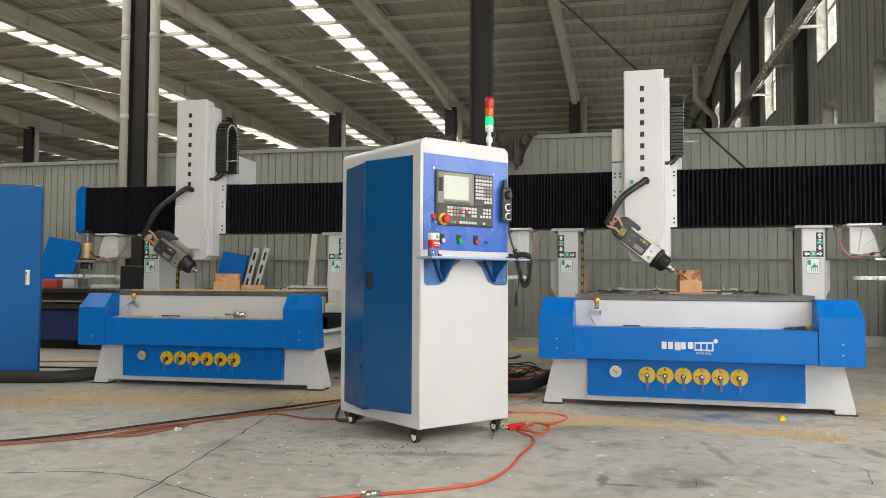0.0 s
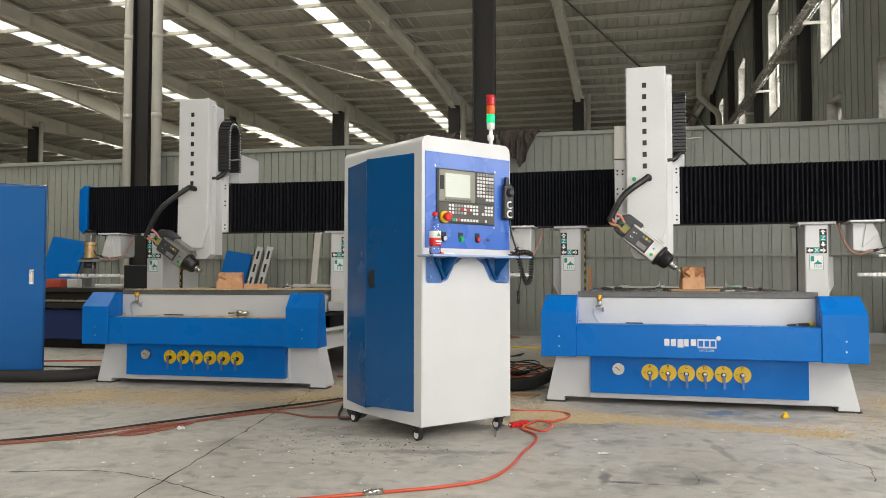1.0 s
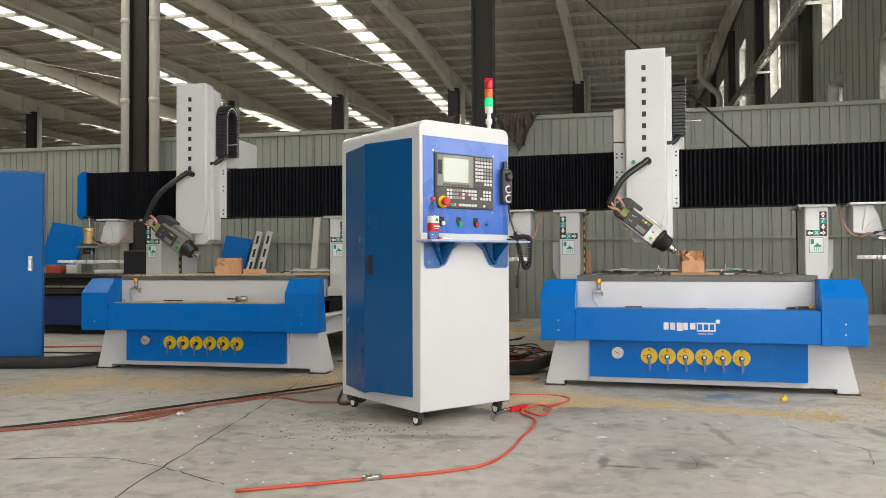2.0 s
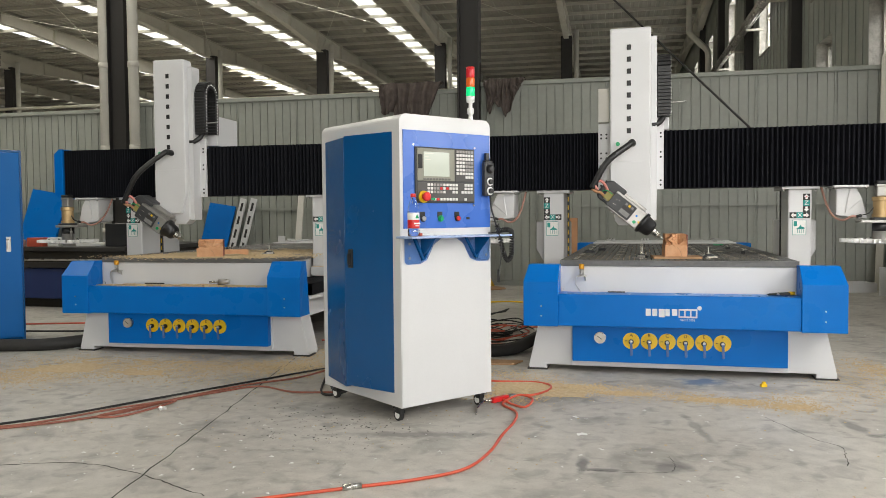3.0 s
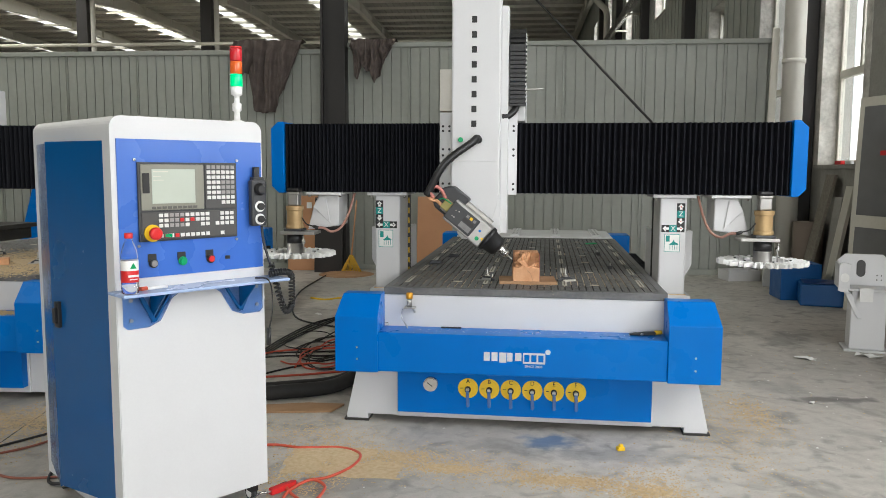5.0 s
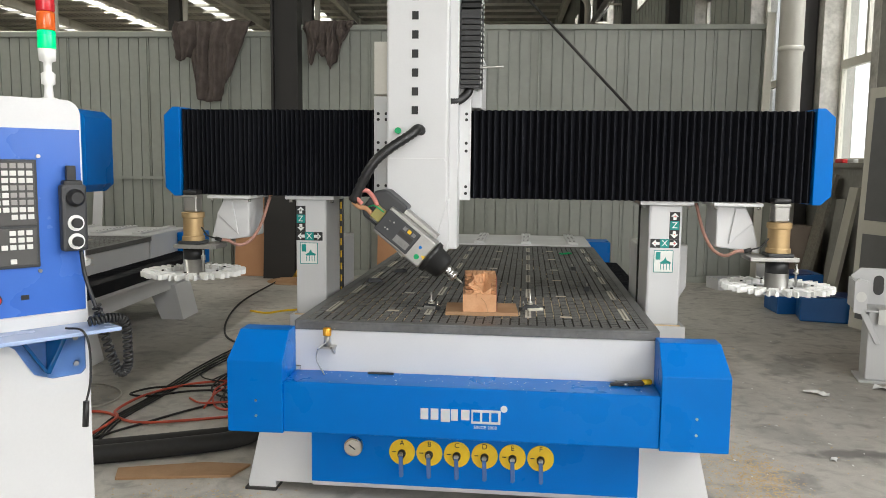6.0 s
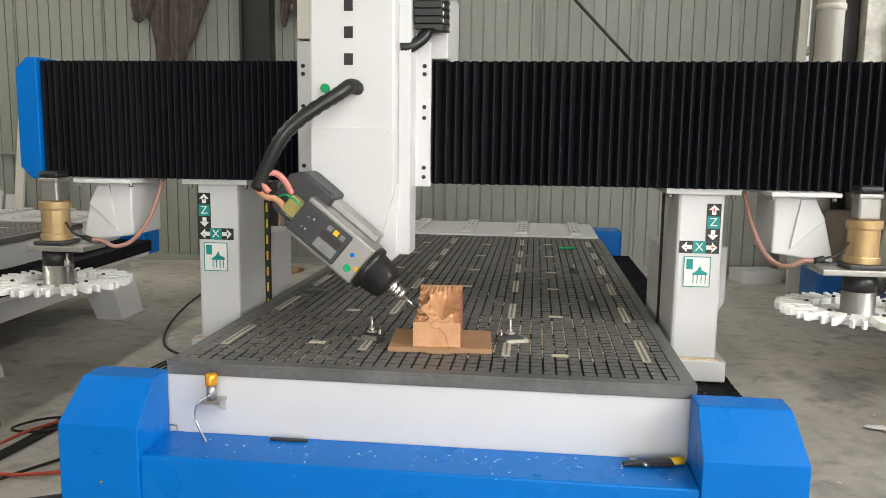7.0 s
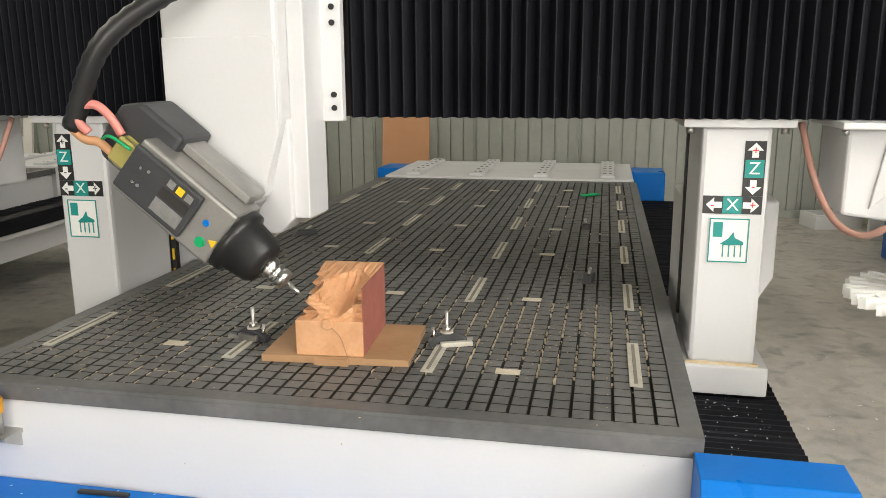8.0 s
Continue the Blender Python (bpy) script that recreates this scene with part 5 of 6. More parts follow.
# ---- work on the tables ----
def carved_block(m, w, d, h, seed):
    ob = tagged(part("wood_block", B(-w / 2, w / 2, -d / 2, d / 2, 0, h * 0.5, bevel=0.002), WOOD), "pale wooden block half carved by the spindle", "wood block")
    ob.matrix_world = m
    rnd = random.Random(seed)
    bm = bmesh.new()
    nx, nz = 36, 26
    x0, x1, z0, z1 = -w / 2 + 0.006, w / 2, h * 0.5, h
    def depth(u, v):
        wob = 0.16 * noise.noise(Vector((u * 4, v * 4, seed + 5)))
        scoop = max(0.0, 1 + wob - (abs(u - 0.58 - 0.12 * v) / 0.44) ** 1.15 - (abs(0.98 - v) / 0.85) ** 1.1)
        bowl = 0.62 * d * scoop ** 0.7
        flutes = 0.05 * d * abs(math.sin(u * 27)) * (v > 0.5) * (0.3 < u < 0.82)
        left = (0.10 + 0.11 * math.floor(v * 5)) * d * (u < 0.2 + 0.1 * math.sin(v * 9))
        right = (0.05 + 0.10 * (v > 0.45) + 0.10 * (v > 0.8)) * d * (u > 0.84)
        steps = 0.03 * d * math.floor(v * 6 + 2 * u)
        return max(bowl + flutes, left, right) + 0.35 * steps + 0.005 * noise.noise(Vector((u * 9, v * 9, seed)))
    front = [[bm.verts.new((x0 + (x1 - x0) * i / nx + (0.014 * max(0, 1 - i / 6) * abs(math.sin(j * 0.7))), -d / 2 + 0.004 + max(0, depth(i / nx, j / nz)), z0 + (z1 - z0) * j / nz - (0.01 * abs(math.sin(i * 0.9)) if j == nz else 0))) for i in range(nx + 1)] for j in range(nz + 1)]
    back = [[bm.verts.new((x0 + (x1 - x0) * i / nx, d / 2, z0 + (z1 - z0) * j / nz)) for i in range(nx + 1)] for j in (0, nz)]
    for j in range(nz):
        for i in range(nx):
            bm.faces.new((front[j][i], front[j][i + 1], front[j + 1][i + 1], front[j + 1][i]))
    for i in range(nx):
        bm.faces.new((front[nz][i], front[nz][i + 1], back[1][i + 1], back[1][i]))
        bm.faces.new((back[0][i], back[1][i], back[1][i + 1], back[0][i + 1]))
    for c in (0, nx):
        bm.faces.new([front[j][c] for j in range(nz + 1)] + [back[1][c], back[0][c]])
    part("carved_top", bm, WOOD, ob, "freshly carved upper half")
    part("red_face", B(w / 2 - 0.001, w / 2 + 0.002, -d / 2 + 0.003, d / 2, 0.002, h - 0.004), mat("red_stained_wood", (0.33, 0.11, 0.08), (0.25, 0.08, 0.06), rough=0.7, scale=15, fine=90, bump=0.2), ob, "red-stained side")
    part("crack", T([(-0.004, -d / 2 - 0.0005, h * 0.46), (0.026, -d / 2 - 0.0005, h * 0.28), (0.042, -d / 2 - 0.0005, 0.0)], 0.0012, seg=5), BOARD, ob)
    part("torn_chip", P([(-0.016, h * 0.42), (0.0, h * 0.38), (0.014, h * 0.44), (0.006, h * 0.54), (-0.012, h * 0.53)], "y", -d / 2 - 0.007, -d / 2 + 0.001, bevel=0.002), WOOD, ob)
    return ob


def clamp(m):
    ob = tagged(part("table_clamp", P([(-0.05, 0.0), (0.045, 0.0), (0.05, 0.012), (0.01, 0.03), (-0.02, 0.032), (-0.05, 0.014)], "y", -0.011, 0.011, bevel=0.002), CHARCOAL), "black arched hold-down clamp with a bolt", "clamp", "table clamps")
    ob.matrix_world = m
    part("clamp_bolt", C((0.0, 0, 0.01), (0.0, 0, 0.085), 0.005, seg=8), STEEL, ob)
    part("clamp_nut", C((0.0, 0, 0.032), (0.0, 0, 0.045), 0.011, seg=6), STEEL, ob)
    part("clamp_slot", B(-0.07, -0.02, -0.02, -0.012, 0.0, 0.008), ALU, ob)
    part("clamp_plate", B(-0.06, 0.02, 0.014, 0.03, 0.0, 0.012, bevel=0.002), STRIP, ob)
    part("clamp_washer", C((0, 0, 0.03), (0, 0, 0.034), 0.017, seg=12), STRIP, ob)
    part("clamp_screw", C((0.03, 0.0, 0.0), (0.035, 0.0, 0.045), 0.004, seg=8), STEEL, ob)
    part("clamp_wing", B(-0.03, 0.03, -0.026, -0.014, 0.004, 0.02, bevel=0.003), STEEL, ob)
    return ob


bd = tagged(part("backing_board", box(B(-0.175, 0.175, -0.13, 0.13, 0, 0.017, bevel=0.001), -0.045, 0.035, -0.142, -0.1305, 0.0, 0.015), BOARD), "plywood backing board clamped on the table", "board")
bd.matrix_world = pose(0.525, 6.275, 0.8205, 0, 0, 2)
carved_block(pose(0.513, 6.275, 0.8377, 0, 0, 2), 0.16, 0.245, 0.168, 3)
clamp(pose(0.765, 6.325, 0.8205, 0, 0, 200))
clamp(pose(0.275, 6.285, 0.8205, 0, 0, -20))
carved_block(pose(-3.36, 6.30, 0.8205, 0, 0, 24), 0.22, 0.15, 0.15, 8)
bd = tagged(part("wood_offcut", B(-0.12, 0.12, -0.06, 0.06, 0, 0.05, bevel=0.002), WOOD), "pale wood offcut on the table", "wood offcut")
bd.matrix_world = pose(-3.3, 6.62, 0.8205, 0, 0, 30)
clamp(pose(-3.02, 6.75, 0.8205, 0, 0, 40))
clamp(pose(-3.7, 7.3, 0.8205, 0, 0, 10))
for x, y, a in ((-0.15, 7.15, 20), (1.12, 7.0, 80), (1.12, 7.9, 95), (-0.05, 7.6, 30)):
    c = tagged(part("idle_clamp", P([(-0.05, 0), (0.05, 0), (0.04, 0.02), (-0.03, 0.025)], "y", -0.015, 0.015, bevel=0.003), CHARCOAL), "small dark clamp lying on the table", "clamp", "idle clamps")
    c.matrix_world = pose(x, y, 0.8205, 0, 0, a)
    part("clamp_bolt", C((0, 0, 0.02), (0.03, 0, 0.035), 0.005, seg=8), STEEL, c)
gr = tagged(part("green_cord", T([(0.05 * math.cos(k), 0.03 * math.sin(k * 1.3), 0.004 + 0.004 * (k % 2)) for k in range(9)], 0.005, seg=6, n=4), GREEN), "small bundle of bright green cord on the table", "cord")
gr.matrix_world = pose(1.15, 8.84, 0.822)
tl = tagged(part("hand_tool", P([(-0.09, 0), (0.05, 0), (0.06, 0.01), (0.05, 0.022), (-0.02, 0.018), (-0.09, 0.01)], "y", -0.012, 0.012, bevel=0.003), BLACK), "dark hand tool with a yellow grip on the front cover", "tool")
tl.matrix_world = pose(1.19, 5.83, 0.589, 0, 0, 5)
part("grip", C((0.05, 0, 0.014), (0.09, 0.01, 0.014), 0.012, seg=10), YELLOW, tl)
part("bit", C((-0.06, 0.03, 0.008), (-0.02, -0.02, 0.008), 0.007, seg=8), STEEL, tl)
st = tagged(part("hex_key", B(-0.06, 0.06, -0.006, 0.006, 0, 0.008, bevel=0.002), DARK_STEEL), "dark steel hex key on the front cover", "tool")
st.matrix_world = pose(0.08, 5.895, 0.589)
tl = tagged(part("collet_wrench", cyl(C((-0.08, 0, 0.025), (0.0, 0, 0.025), 0.008, seg=8), (0, 0, 0.025), (0.09, 0, 0.025), 0.026, 0.02, seg=14), STEEL), "steel tool holder on the dusty front cover", "tool")
tl.matrix_world = pose(-3.15, 6.04, 0.60, 0, 0, 6)
st = tagged(part("hex_key", B(-0.09, 0.09, -0.006, 0.006, 0, 0.01, bevel=0.002), DARK_STEEL), "dark steel hex key on the front cover", "tool")
st.matrix_world = pose(-3.75, 6.05, 0.60)


# ---- along the back wall and in the corners ----
def rag(x0, x1, hem, slip, seed, label):
    """Cloth over the partition top: hem gives (share of width, drop) pairs; slip draws the right edge inward as it falls."""
    rnd = random.Random(seed)
    n, m_ = 72, 26
    ph = [rnd.uniform(0, 6.3) for _ in range(6)]
    bm = bmesh.new()
    rows = []
    for j in range(m_ + 1):
        v = j / m_
        row = []
        for i in range(n + 1):
            u = i / n
            for (ua, da), (ub, db) in zip(hem, hem[1:]):
                if ua <= u <= ub:
                    low = da + (db - da) * (u - ua) / max(ub - ua, 1e-6)
            low += 0.035 * noise.noise(Vector((u * 14, 0, seed)))
            fall = low * v
            x = x0 + (x1 - x0) * (u - slip * fall * u * u) + 0.03 * math.sin(5 * v + 9 * u + ph[1]) * v
            w = u + 0.06 * noise.noise(Vector((u * 3, v * 2.5, seed)))
            fold = abs(math.sin(15 * w + ph[2])) ** 0.6 * 0.09 + 0.05 * abs(math.sin(33 * w + ph[3])) + 0.05 * noise.noise(Vector((u * 8, v * 6, seed + 3)))
            fold *= 0.35 + 0.65 * min(1, v * 3)
            if j == 0:
                row.append(bm.verts.new((x, WALL_Y + 0.06, 3.39 + 0.02 * math.sin(20 * u))))
            else:
                top = 3.415 + 0.05 * fold + 0.02 * noise.noise(Vector((u * 7, 3, seed)))
                row.append(bm.verts.new((x, WALL_Y - 0.09 - fold, top - low * (v - 1 / m_))))
        rows.append(row)
    for a, b in zip(rows, rows[1:]):
        for i in range(n):
            f = bm.faces.new((a[i], a[i + 1], b[i + 1], b[i]))
            f.smooth = True
    ob = tagged(part("hanging_cloth", bm, CLOTH), label, "cloth")
    so = ob.modifiers.new("thick", "SOLIDIFY")
    so.thickness = 0.008


rag(-3.80, -2.74, [(0, 0.52), (0.12, 0.56), (0.26, 0.5), (0.3, 0.6), (0.36, 1.08), (0.5, 1.12), (0.7, 1.1), (0.78, 0.98), (0.9, 0.7), (1, 0.2)], 0.24, 3, "dark brown-grey cloth hung over the partition top")
rag(-2.02, -1.35, [(0, 0.22), (0.1, 0.56), (0.2, 0.62), (0.3, 0.42), (0.45, 0.5), (0.55, 0.68), (0.7, 0.5), (0.8, 0.36), (1, 0.12)], 0.25, 11, "small dark crumpled cloth hung over the partition top")


def leaning(name, x, w, h, t, material, label, category, y=12.95, lean=7, turn=0.0, roll=0.0):
    ob = tagged(part(name, B(-w / 2, w / 2, 0, t, 0, h, bevel=min(0.004, t / 4)), material), label, category)
    ob.matrix_world = pose(x, y - h * math.sin(radians(lean)) - t, 0.003, -lean, roll, turn)
    return ob


part("note", B(0.02, 0.10, -0.002, 0.0, 0.93, 1.02), PAPER, leaning("particle_board", -2.72, 0.5, 1.12, 0.02, CARTON, "orange-brown board with a paper note leaning on the partition", "board"))
leaning("particle_board", -0.76, 0.52, 1.12, 0.02, CARTON, "orange-brown board leaning on the partition", "board")
leaning("grey_board", -2.30, 0.42, 1.1, 0.02, DARK_STEEL, "dark grey board leaning beside a column", "board", y=12.7, lean=5)
leaning("metal_sheet", -6.95, 0.5, 1.45, 0.04, BLUE, "blue painted metal panel leaning on the partition", "panel", lean=12, roll=9)
leaning("metal_sheet", -10.5, 0.75, 1.75, 0.05, BLUE, "blue painted metal panel leaning on the partition", "panel", lean=14, roll=9)
for x in (-6.62, -6.42):
    st = leaning("slotted_strip", x, 0.12, 1.55, 0.03, WHITE, "white slotted metal strip leaning on the partition", "metal strip", lean=10, roll=11)
    for k in range(6):
        part("slot", B(-0.02, 0.02, -0.003, 0.0, 0.12 + 0.24 * k, 0.27 + 0.24 * k), PRINT_BLACK, st)
for x, h in ((-5.62, 0.85), (-5.45, 0.8), (-4.9, 1.35)):
    leaning("white_strip", x, 0.13, h, 0.03, WHITE, "white painted metal strip leaning on the partition", "metal strip", lean=9)
leaning("plank", -5.3, 0.11, 2.15, 0.04, CREAM, "pale timber plank leaning on the partition", "plank", lean=5, roll=3)
leaning("plank", -8.0, 0.10, 2.0, 0.04, CREAM, "pale timber plank leaning on the partition", "plank", lean=8, roll=-14)
leaning("plank", 3.90, 0.10, 3.5, 0.03, FRAME, "dull grey plank leaning in the corner", "plank", y=12.95, lean=3, roll=1.8)

br = tagged(part("broom", C((0, 0, 0.22), (0.02, 0.32, 1.05), 0.012, seg=10), WOOD), "yellow straw broom leaning on the partition", "broom")
br.matrix_world = pose(-1.95, 12.55, 0)
bm = bmesh.new()
rnd = random.Random(6)
for k in range(140):
    a = rnd.uniform(-1, 1)
    cyl(bm, (a * 0.02, rnd.uniform(-0.015, 0.015), 0.27), (a * 0.15, rnd.uniform(-0.04, 0.04), rnd.uniform(0.0, 0.03)), 0.003, 0.002, seg=4)
part("bristles", bm, mat("yellow_straw", (0.75, 0.5, 0.06), (0.6, 0.36, 0.04), rough=0.8, scale=30), br)
dp = tagged(part("dust_heap", lathe(bmesh.new(), [(0.4, 0.0), (0.3, 0.02), (0.12, 0.035), (0.02, 0.04)]), BOARD), "low brown heap of swept dust beside the broom", "dust heap", kind="stuff")
dp.matrix_world = pose(-2.0, 12.45, 0.001)
bx = tagged(part("foam_box", box(box(box(box(B(-0.23, 0.23, -0.16, 0.16, 0, 0.02), -0.23, -0.2, -0.16, 0.16, 0.02, 0.14), 0.2, 0.23, -0.16, 0.16, 0.02, 0.14), -0.2, 0.2, -0.16, -0.13, 0.02, 0.14), -0.2, 0.2, 0.13, 0.16, 0.02, 0.14), WHITE), "open white foam box on the floor", "box")
bx.matrix_world = pose(3.55, 12.6, 0, 0, 0, 12)
leaning("white_strip", 3.75, 0.14, 0.4, 0.05, WHITE, "short white metal offcut standing by the wall", "metal strip", y=12.0, lean=2)
for k, (x, h, a) in enumerate(((4.2, 1.35, 16), (4.3, 1.2, 10), (4.12, 1.5, 20))):
    b_ = tagged(part("timber_board", B(-0.02, 0.02, -0.1 - 0.03 * k, 0.1, 0, h, bevel=0.003), (FRAME, PLASTER, SLOT)[k]), "worn board leaning on the side wall", "board", "leaning boards")
    b_.matrix_world = pose(x - 0.02, 11.15 + 0.32 * k, 0.004, 0, a * 0.6, 0)
rl = tagged(part("cardboard_roll", C((0, 0, 0), (0.0, 0, 0.85), 0.19, seg=28), mat("brown_card", (0.2, 0.16, 0.13), rough=0.8)), "brown cardboard roll standing by the pipe", "roll")
rl.matrix_world = pose(4.28, 12.12, 0.001)
for x, y, w, d, h, a in ((3.78, 11.05, 0.46, 0.42, 0.43, 0), (4.02, 10.6, 0.66, 0.4, 0.26, -14)):
    bb = tagged(part("blue_bin", P([(-w / 2, 0), (w / 2, 0), (w / 2, h), (w / 2 - 0.08, h), (-w / 2, h * 0.92)], "y", -d / 2, d / 2, bevel=0.012), mat("bin_blue", (0.006, 0.105, 0.34), (0.005, 0.08, 0.27), rough=0.4)), "dark blue sheet-metal cover lying on the floor", "cover", "blue covers")
    bb.matrix_world = pose(x, y, 0.001, 0, 0, a)
    part("inner_edge", B(-w / 2 + 0.03, w / 2 - 0.1, -d / 2 + 0.02, d / 2 - 0.02, h - 0.005, h + 0.002), NAVY, bb)


def casting(m):
    """A welded bracket: boxed post on a foot, ledge, chamfered back plate and a lug with a bearing hole."""
    ob = thing("machine_casting", m, "white welded gantry bracket standing on the floor", "machine part", "loose castings")
    part("post", B(-0.16, 0.16, -0.12, 0.12, 0.018, 0.55, bevel=0.012), WHITE, ob)
    part("foot", B(-0.21, 0.2, -0.15, 0.15, 0.0, 0.018, bevel=0.003), WHITE, ob)
    part("ledge", B(-0.2, 0.2, -0.18, 0.14, 0.55, 0.566, bevel=0.003), WHITE, ob)
    back = part("back_plate", P([(-0.26, 0.566), (0.21, 0.566), (0.21, 0.78), (0.15, 0.85), (-0.2, 0.85), (-0.27, 0.79)], "y", 0.10, 0.122, bevel=0.004), WHITE, ob)
    part("oval_hole", P([(-0.05 + 0.042 * math.cos(t), 0.72 + (0.035 if math.sin(t) > 0 else -0.035) + 0.042 * math.sin(t)) for t in [2 * math.pi * k / 20 for k in range(20)]], "y", 0.096, 0.1), DARK_STEEL, back)
    for x, z in ((0.1, 0.62), (0.14, 0.62), (0.1, 0.66), (0.14, 0.66)):
        part("bolt_hole", C((x, 0.1, z), (x, 0.097, z), 0.006, seg=8), PRINT_BLACK, back)
    lug = part("lug", box(P([(-0.29, 0.54), (-0.19, 0.52), (-0.18, 0.78), (-0.26, 0.80), (-0.29, 0.77)], "y", -0.16, -0.13, bevel=0.004), -0.29, -0.268, -0.13, 0.10, 0.566, 0.78), WHITE, ob)
    part("bearing_hole", C((-0.235, -0.16, 0.66), (-0.235, -0.164, 0.66), 0.04, seg=24), PAPER, lug)
    part("brace", P([(-0.23, 0.53), (-0.17, 0.53), (-0.06, 0.30), (-0.10, 0.30)], "y", -0.138, -0.121, bevel=0.003), WHITE, ob)
    part("rag_strip", prism(B(-0.1, 0.02, -0.19, -0.183, 0.46, 0.575), [(-0.1, 0.575), (0.02, 0.575), (0.05, 0.58), (-0.04, 0.58)], "y", -0.19, -0.05), PAPER, ob, "white paper strip over the ledge")
    return ob


first = casting(pose(3.43, 8.29, 0, 0, 0, -14) @ Matrix.Diagonal((0.84, 1, 0.95, 1)))
copy_thing(first, pose(3.95, 8.31, 0, 0, 0, -8) @ Matrix.Diagonal((0.84, 1, 0.95, 1)))
pn = tagged(part("panel_door", B(-0.02, 0.02, -0.55, 0.55, 0, 2.3, bevel=0.004), FRAME), "tall grey framed panel standing at the side wall", "panel")
pn.matrix_world = pose(4.22, 9.75, 0.001, 0, 2.0, 18)
part("inset", B(-0.026, -0.02, -0.47, 0.47, 1.05, 2.2), mat("panel_grey", (0.16, 0.16, 0.16), rough=0.5), pn)
part("inset", B(-0.026, -0.02, -0.47, 0.47, 0.1, 0.92), mat("panel_grey_low", (0.18, 0.18, 0.18), rough=0.5), pn)
bm = bmesh.new()
for k in range(3):
    box(bm, -0.028, -0.026, -0.25 + 0.17 * k, -0.14 + 0.17 * k, 1.68, 1.73)
part("red_marks", bm, RED, pn)
rd = tagged(part("red_cabinet", B(-0.25, 0.25, -0.4, 0.4, 0.0, 1.9, bevel=0.01), mat("dark_red_paint", (0.25, 0.01, 0.015), rough=0.4)), "dark red tall metal cabinet at the side wall", "cabinet")
rd.matrix_world = pose(4.24, 8.75, 0.001)
part("door_seam", B(-0.254, -0.25, -0.002, 0.002, 0.05, 1.85), PRINT_BLACK, rd)
for y, w, c in ((11.55, 0.16, PAPER), (11.85, 0.2, RED), (11.3, 0.12, FRAME)):
    jn = tagged(part("sill_clutter", B(-0.06, 0.06, -w / 2, w / 2, 0, 0.05, bevel=0.012), c), "small bundle lying on the window sill", "clutter", "window sill clutter")
    jn.matrix_world = pose(4.56, y, 1.599)

# tall blue cabinet and the dark machine behind it
# body in the darker blue, which holds this cabinet's shade as well
bc = tagged(part("blue_cabinet", B(-0.5, 0.5, 0.0, 0.6, 0.03, 1.80, bevel=0.006), DOOR_BLUE), "tall blue steel cabinet with a closed door", "cabinet")
bc.matrix_world = pose(-5.71, 6.08, 0, 0, 0, 40)
dr = part("cabinet_door", B(-0.30, 0.485, -0.028, -0.001, 0.06, 1.775, bevel=0.006), CABINET_BLUE, bc, "blue steel door")
part("door_rib", B(-0.30, -0.16, -0.036, -0.028, 0.06, 1.77, bevel=0.004), CABINET_BLUE, dr)
part("door_handle", box(B(0.36, 0.40, -0.036, -0.028, 0.86, 1.0, bevel=0.004), 0.368, 0.392, -0.055, -0.036, 0.885, 0.985, bevel=0.005), STEEL, dr, "bright metal swing handle")
part("plinth", B(-0.48, 0.48, 0.02, 0.58, 0.0, 0.03), BLACK, bc)

nv = thing("machine_bed", pose(-8.2, 9.0, 0, 0, 0, -2), "dark blue machine bed with a cluttered table", "machine")
part("lower_body", B(-2.2, 2.2, 0.05, 2.2, 0.12, 0.52, bevel=0.01), NAVY, nv)
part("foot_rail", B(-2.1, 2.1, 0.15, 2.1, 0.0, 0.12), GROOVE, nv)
part("rail", B(-2.2, 2.2, 0.0, 0.2, 0.53, 0.60, bevel=0.005), DARK_STEEL, nv)
part("guide", B(-2.2, 2.2, -0.01, 0.03, 0.62, 0.645, bevel=0.003), STEEL, nv)
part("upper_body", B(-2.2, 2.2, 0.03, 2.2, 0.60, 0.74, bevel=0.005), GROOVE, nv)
part("table", B(-2.25, 2.25, -0.03, 2.25, 0.745, 0.80, bevel=0.006), DARK_STEEL, nv)
for x, y, w, d, h, m in ((0.35, 0.1, 0.45, 0.12, 0.09, PRINT_WHITE), (0.78, 0.12, 0.22, 0.14, 0.12, ORANGE_HOSE), (1.05, 0.12, 0.16, 0.1, 0.12, PRINT_WHITE), (1.5, 0.3, 0.4, 0.2, 0.05, PRINT_WHITE), (1.95, 0.25, 0.35, 0.2, 0.3, BLACK), (-0.4, 0.3, 0.5, 0.2, 0.07, PRINT_WHITE)):
    it = tagged(part("packed_part", B(-w / 2, w / 2, -d / 2, d / 2, 0, h, bevel=0.01), m), "small packed part lying on the dark machine table", "packed part", "parts on the dark table")
    it.matrix_world = pose(-8.2 + x, 9.0 + y, 0.8005, 0, 0, -2 + 8 * x)
pl = tagged(part("cloth_sheet", B(-0.35, 0.35, -0.25, 0.25, 0, 0.5, bevel=0.02), PAPER), "white wrapped carton standing behind the router", "carton")
pl.matrix_world = pose(-5.2, 10.2, 0.3)
pl.matrix_world = pose(-5.35, 11.6, 0.001)

# ---- hoses, cables and litter on the floor ----
def hose(name, pts, r, material, label, category="hose", seg=8, n=8):
    return tagged(part(name, T(pts, r, seg=seg, n=n), material), label, category)


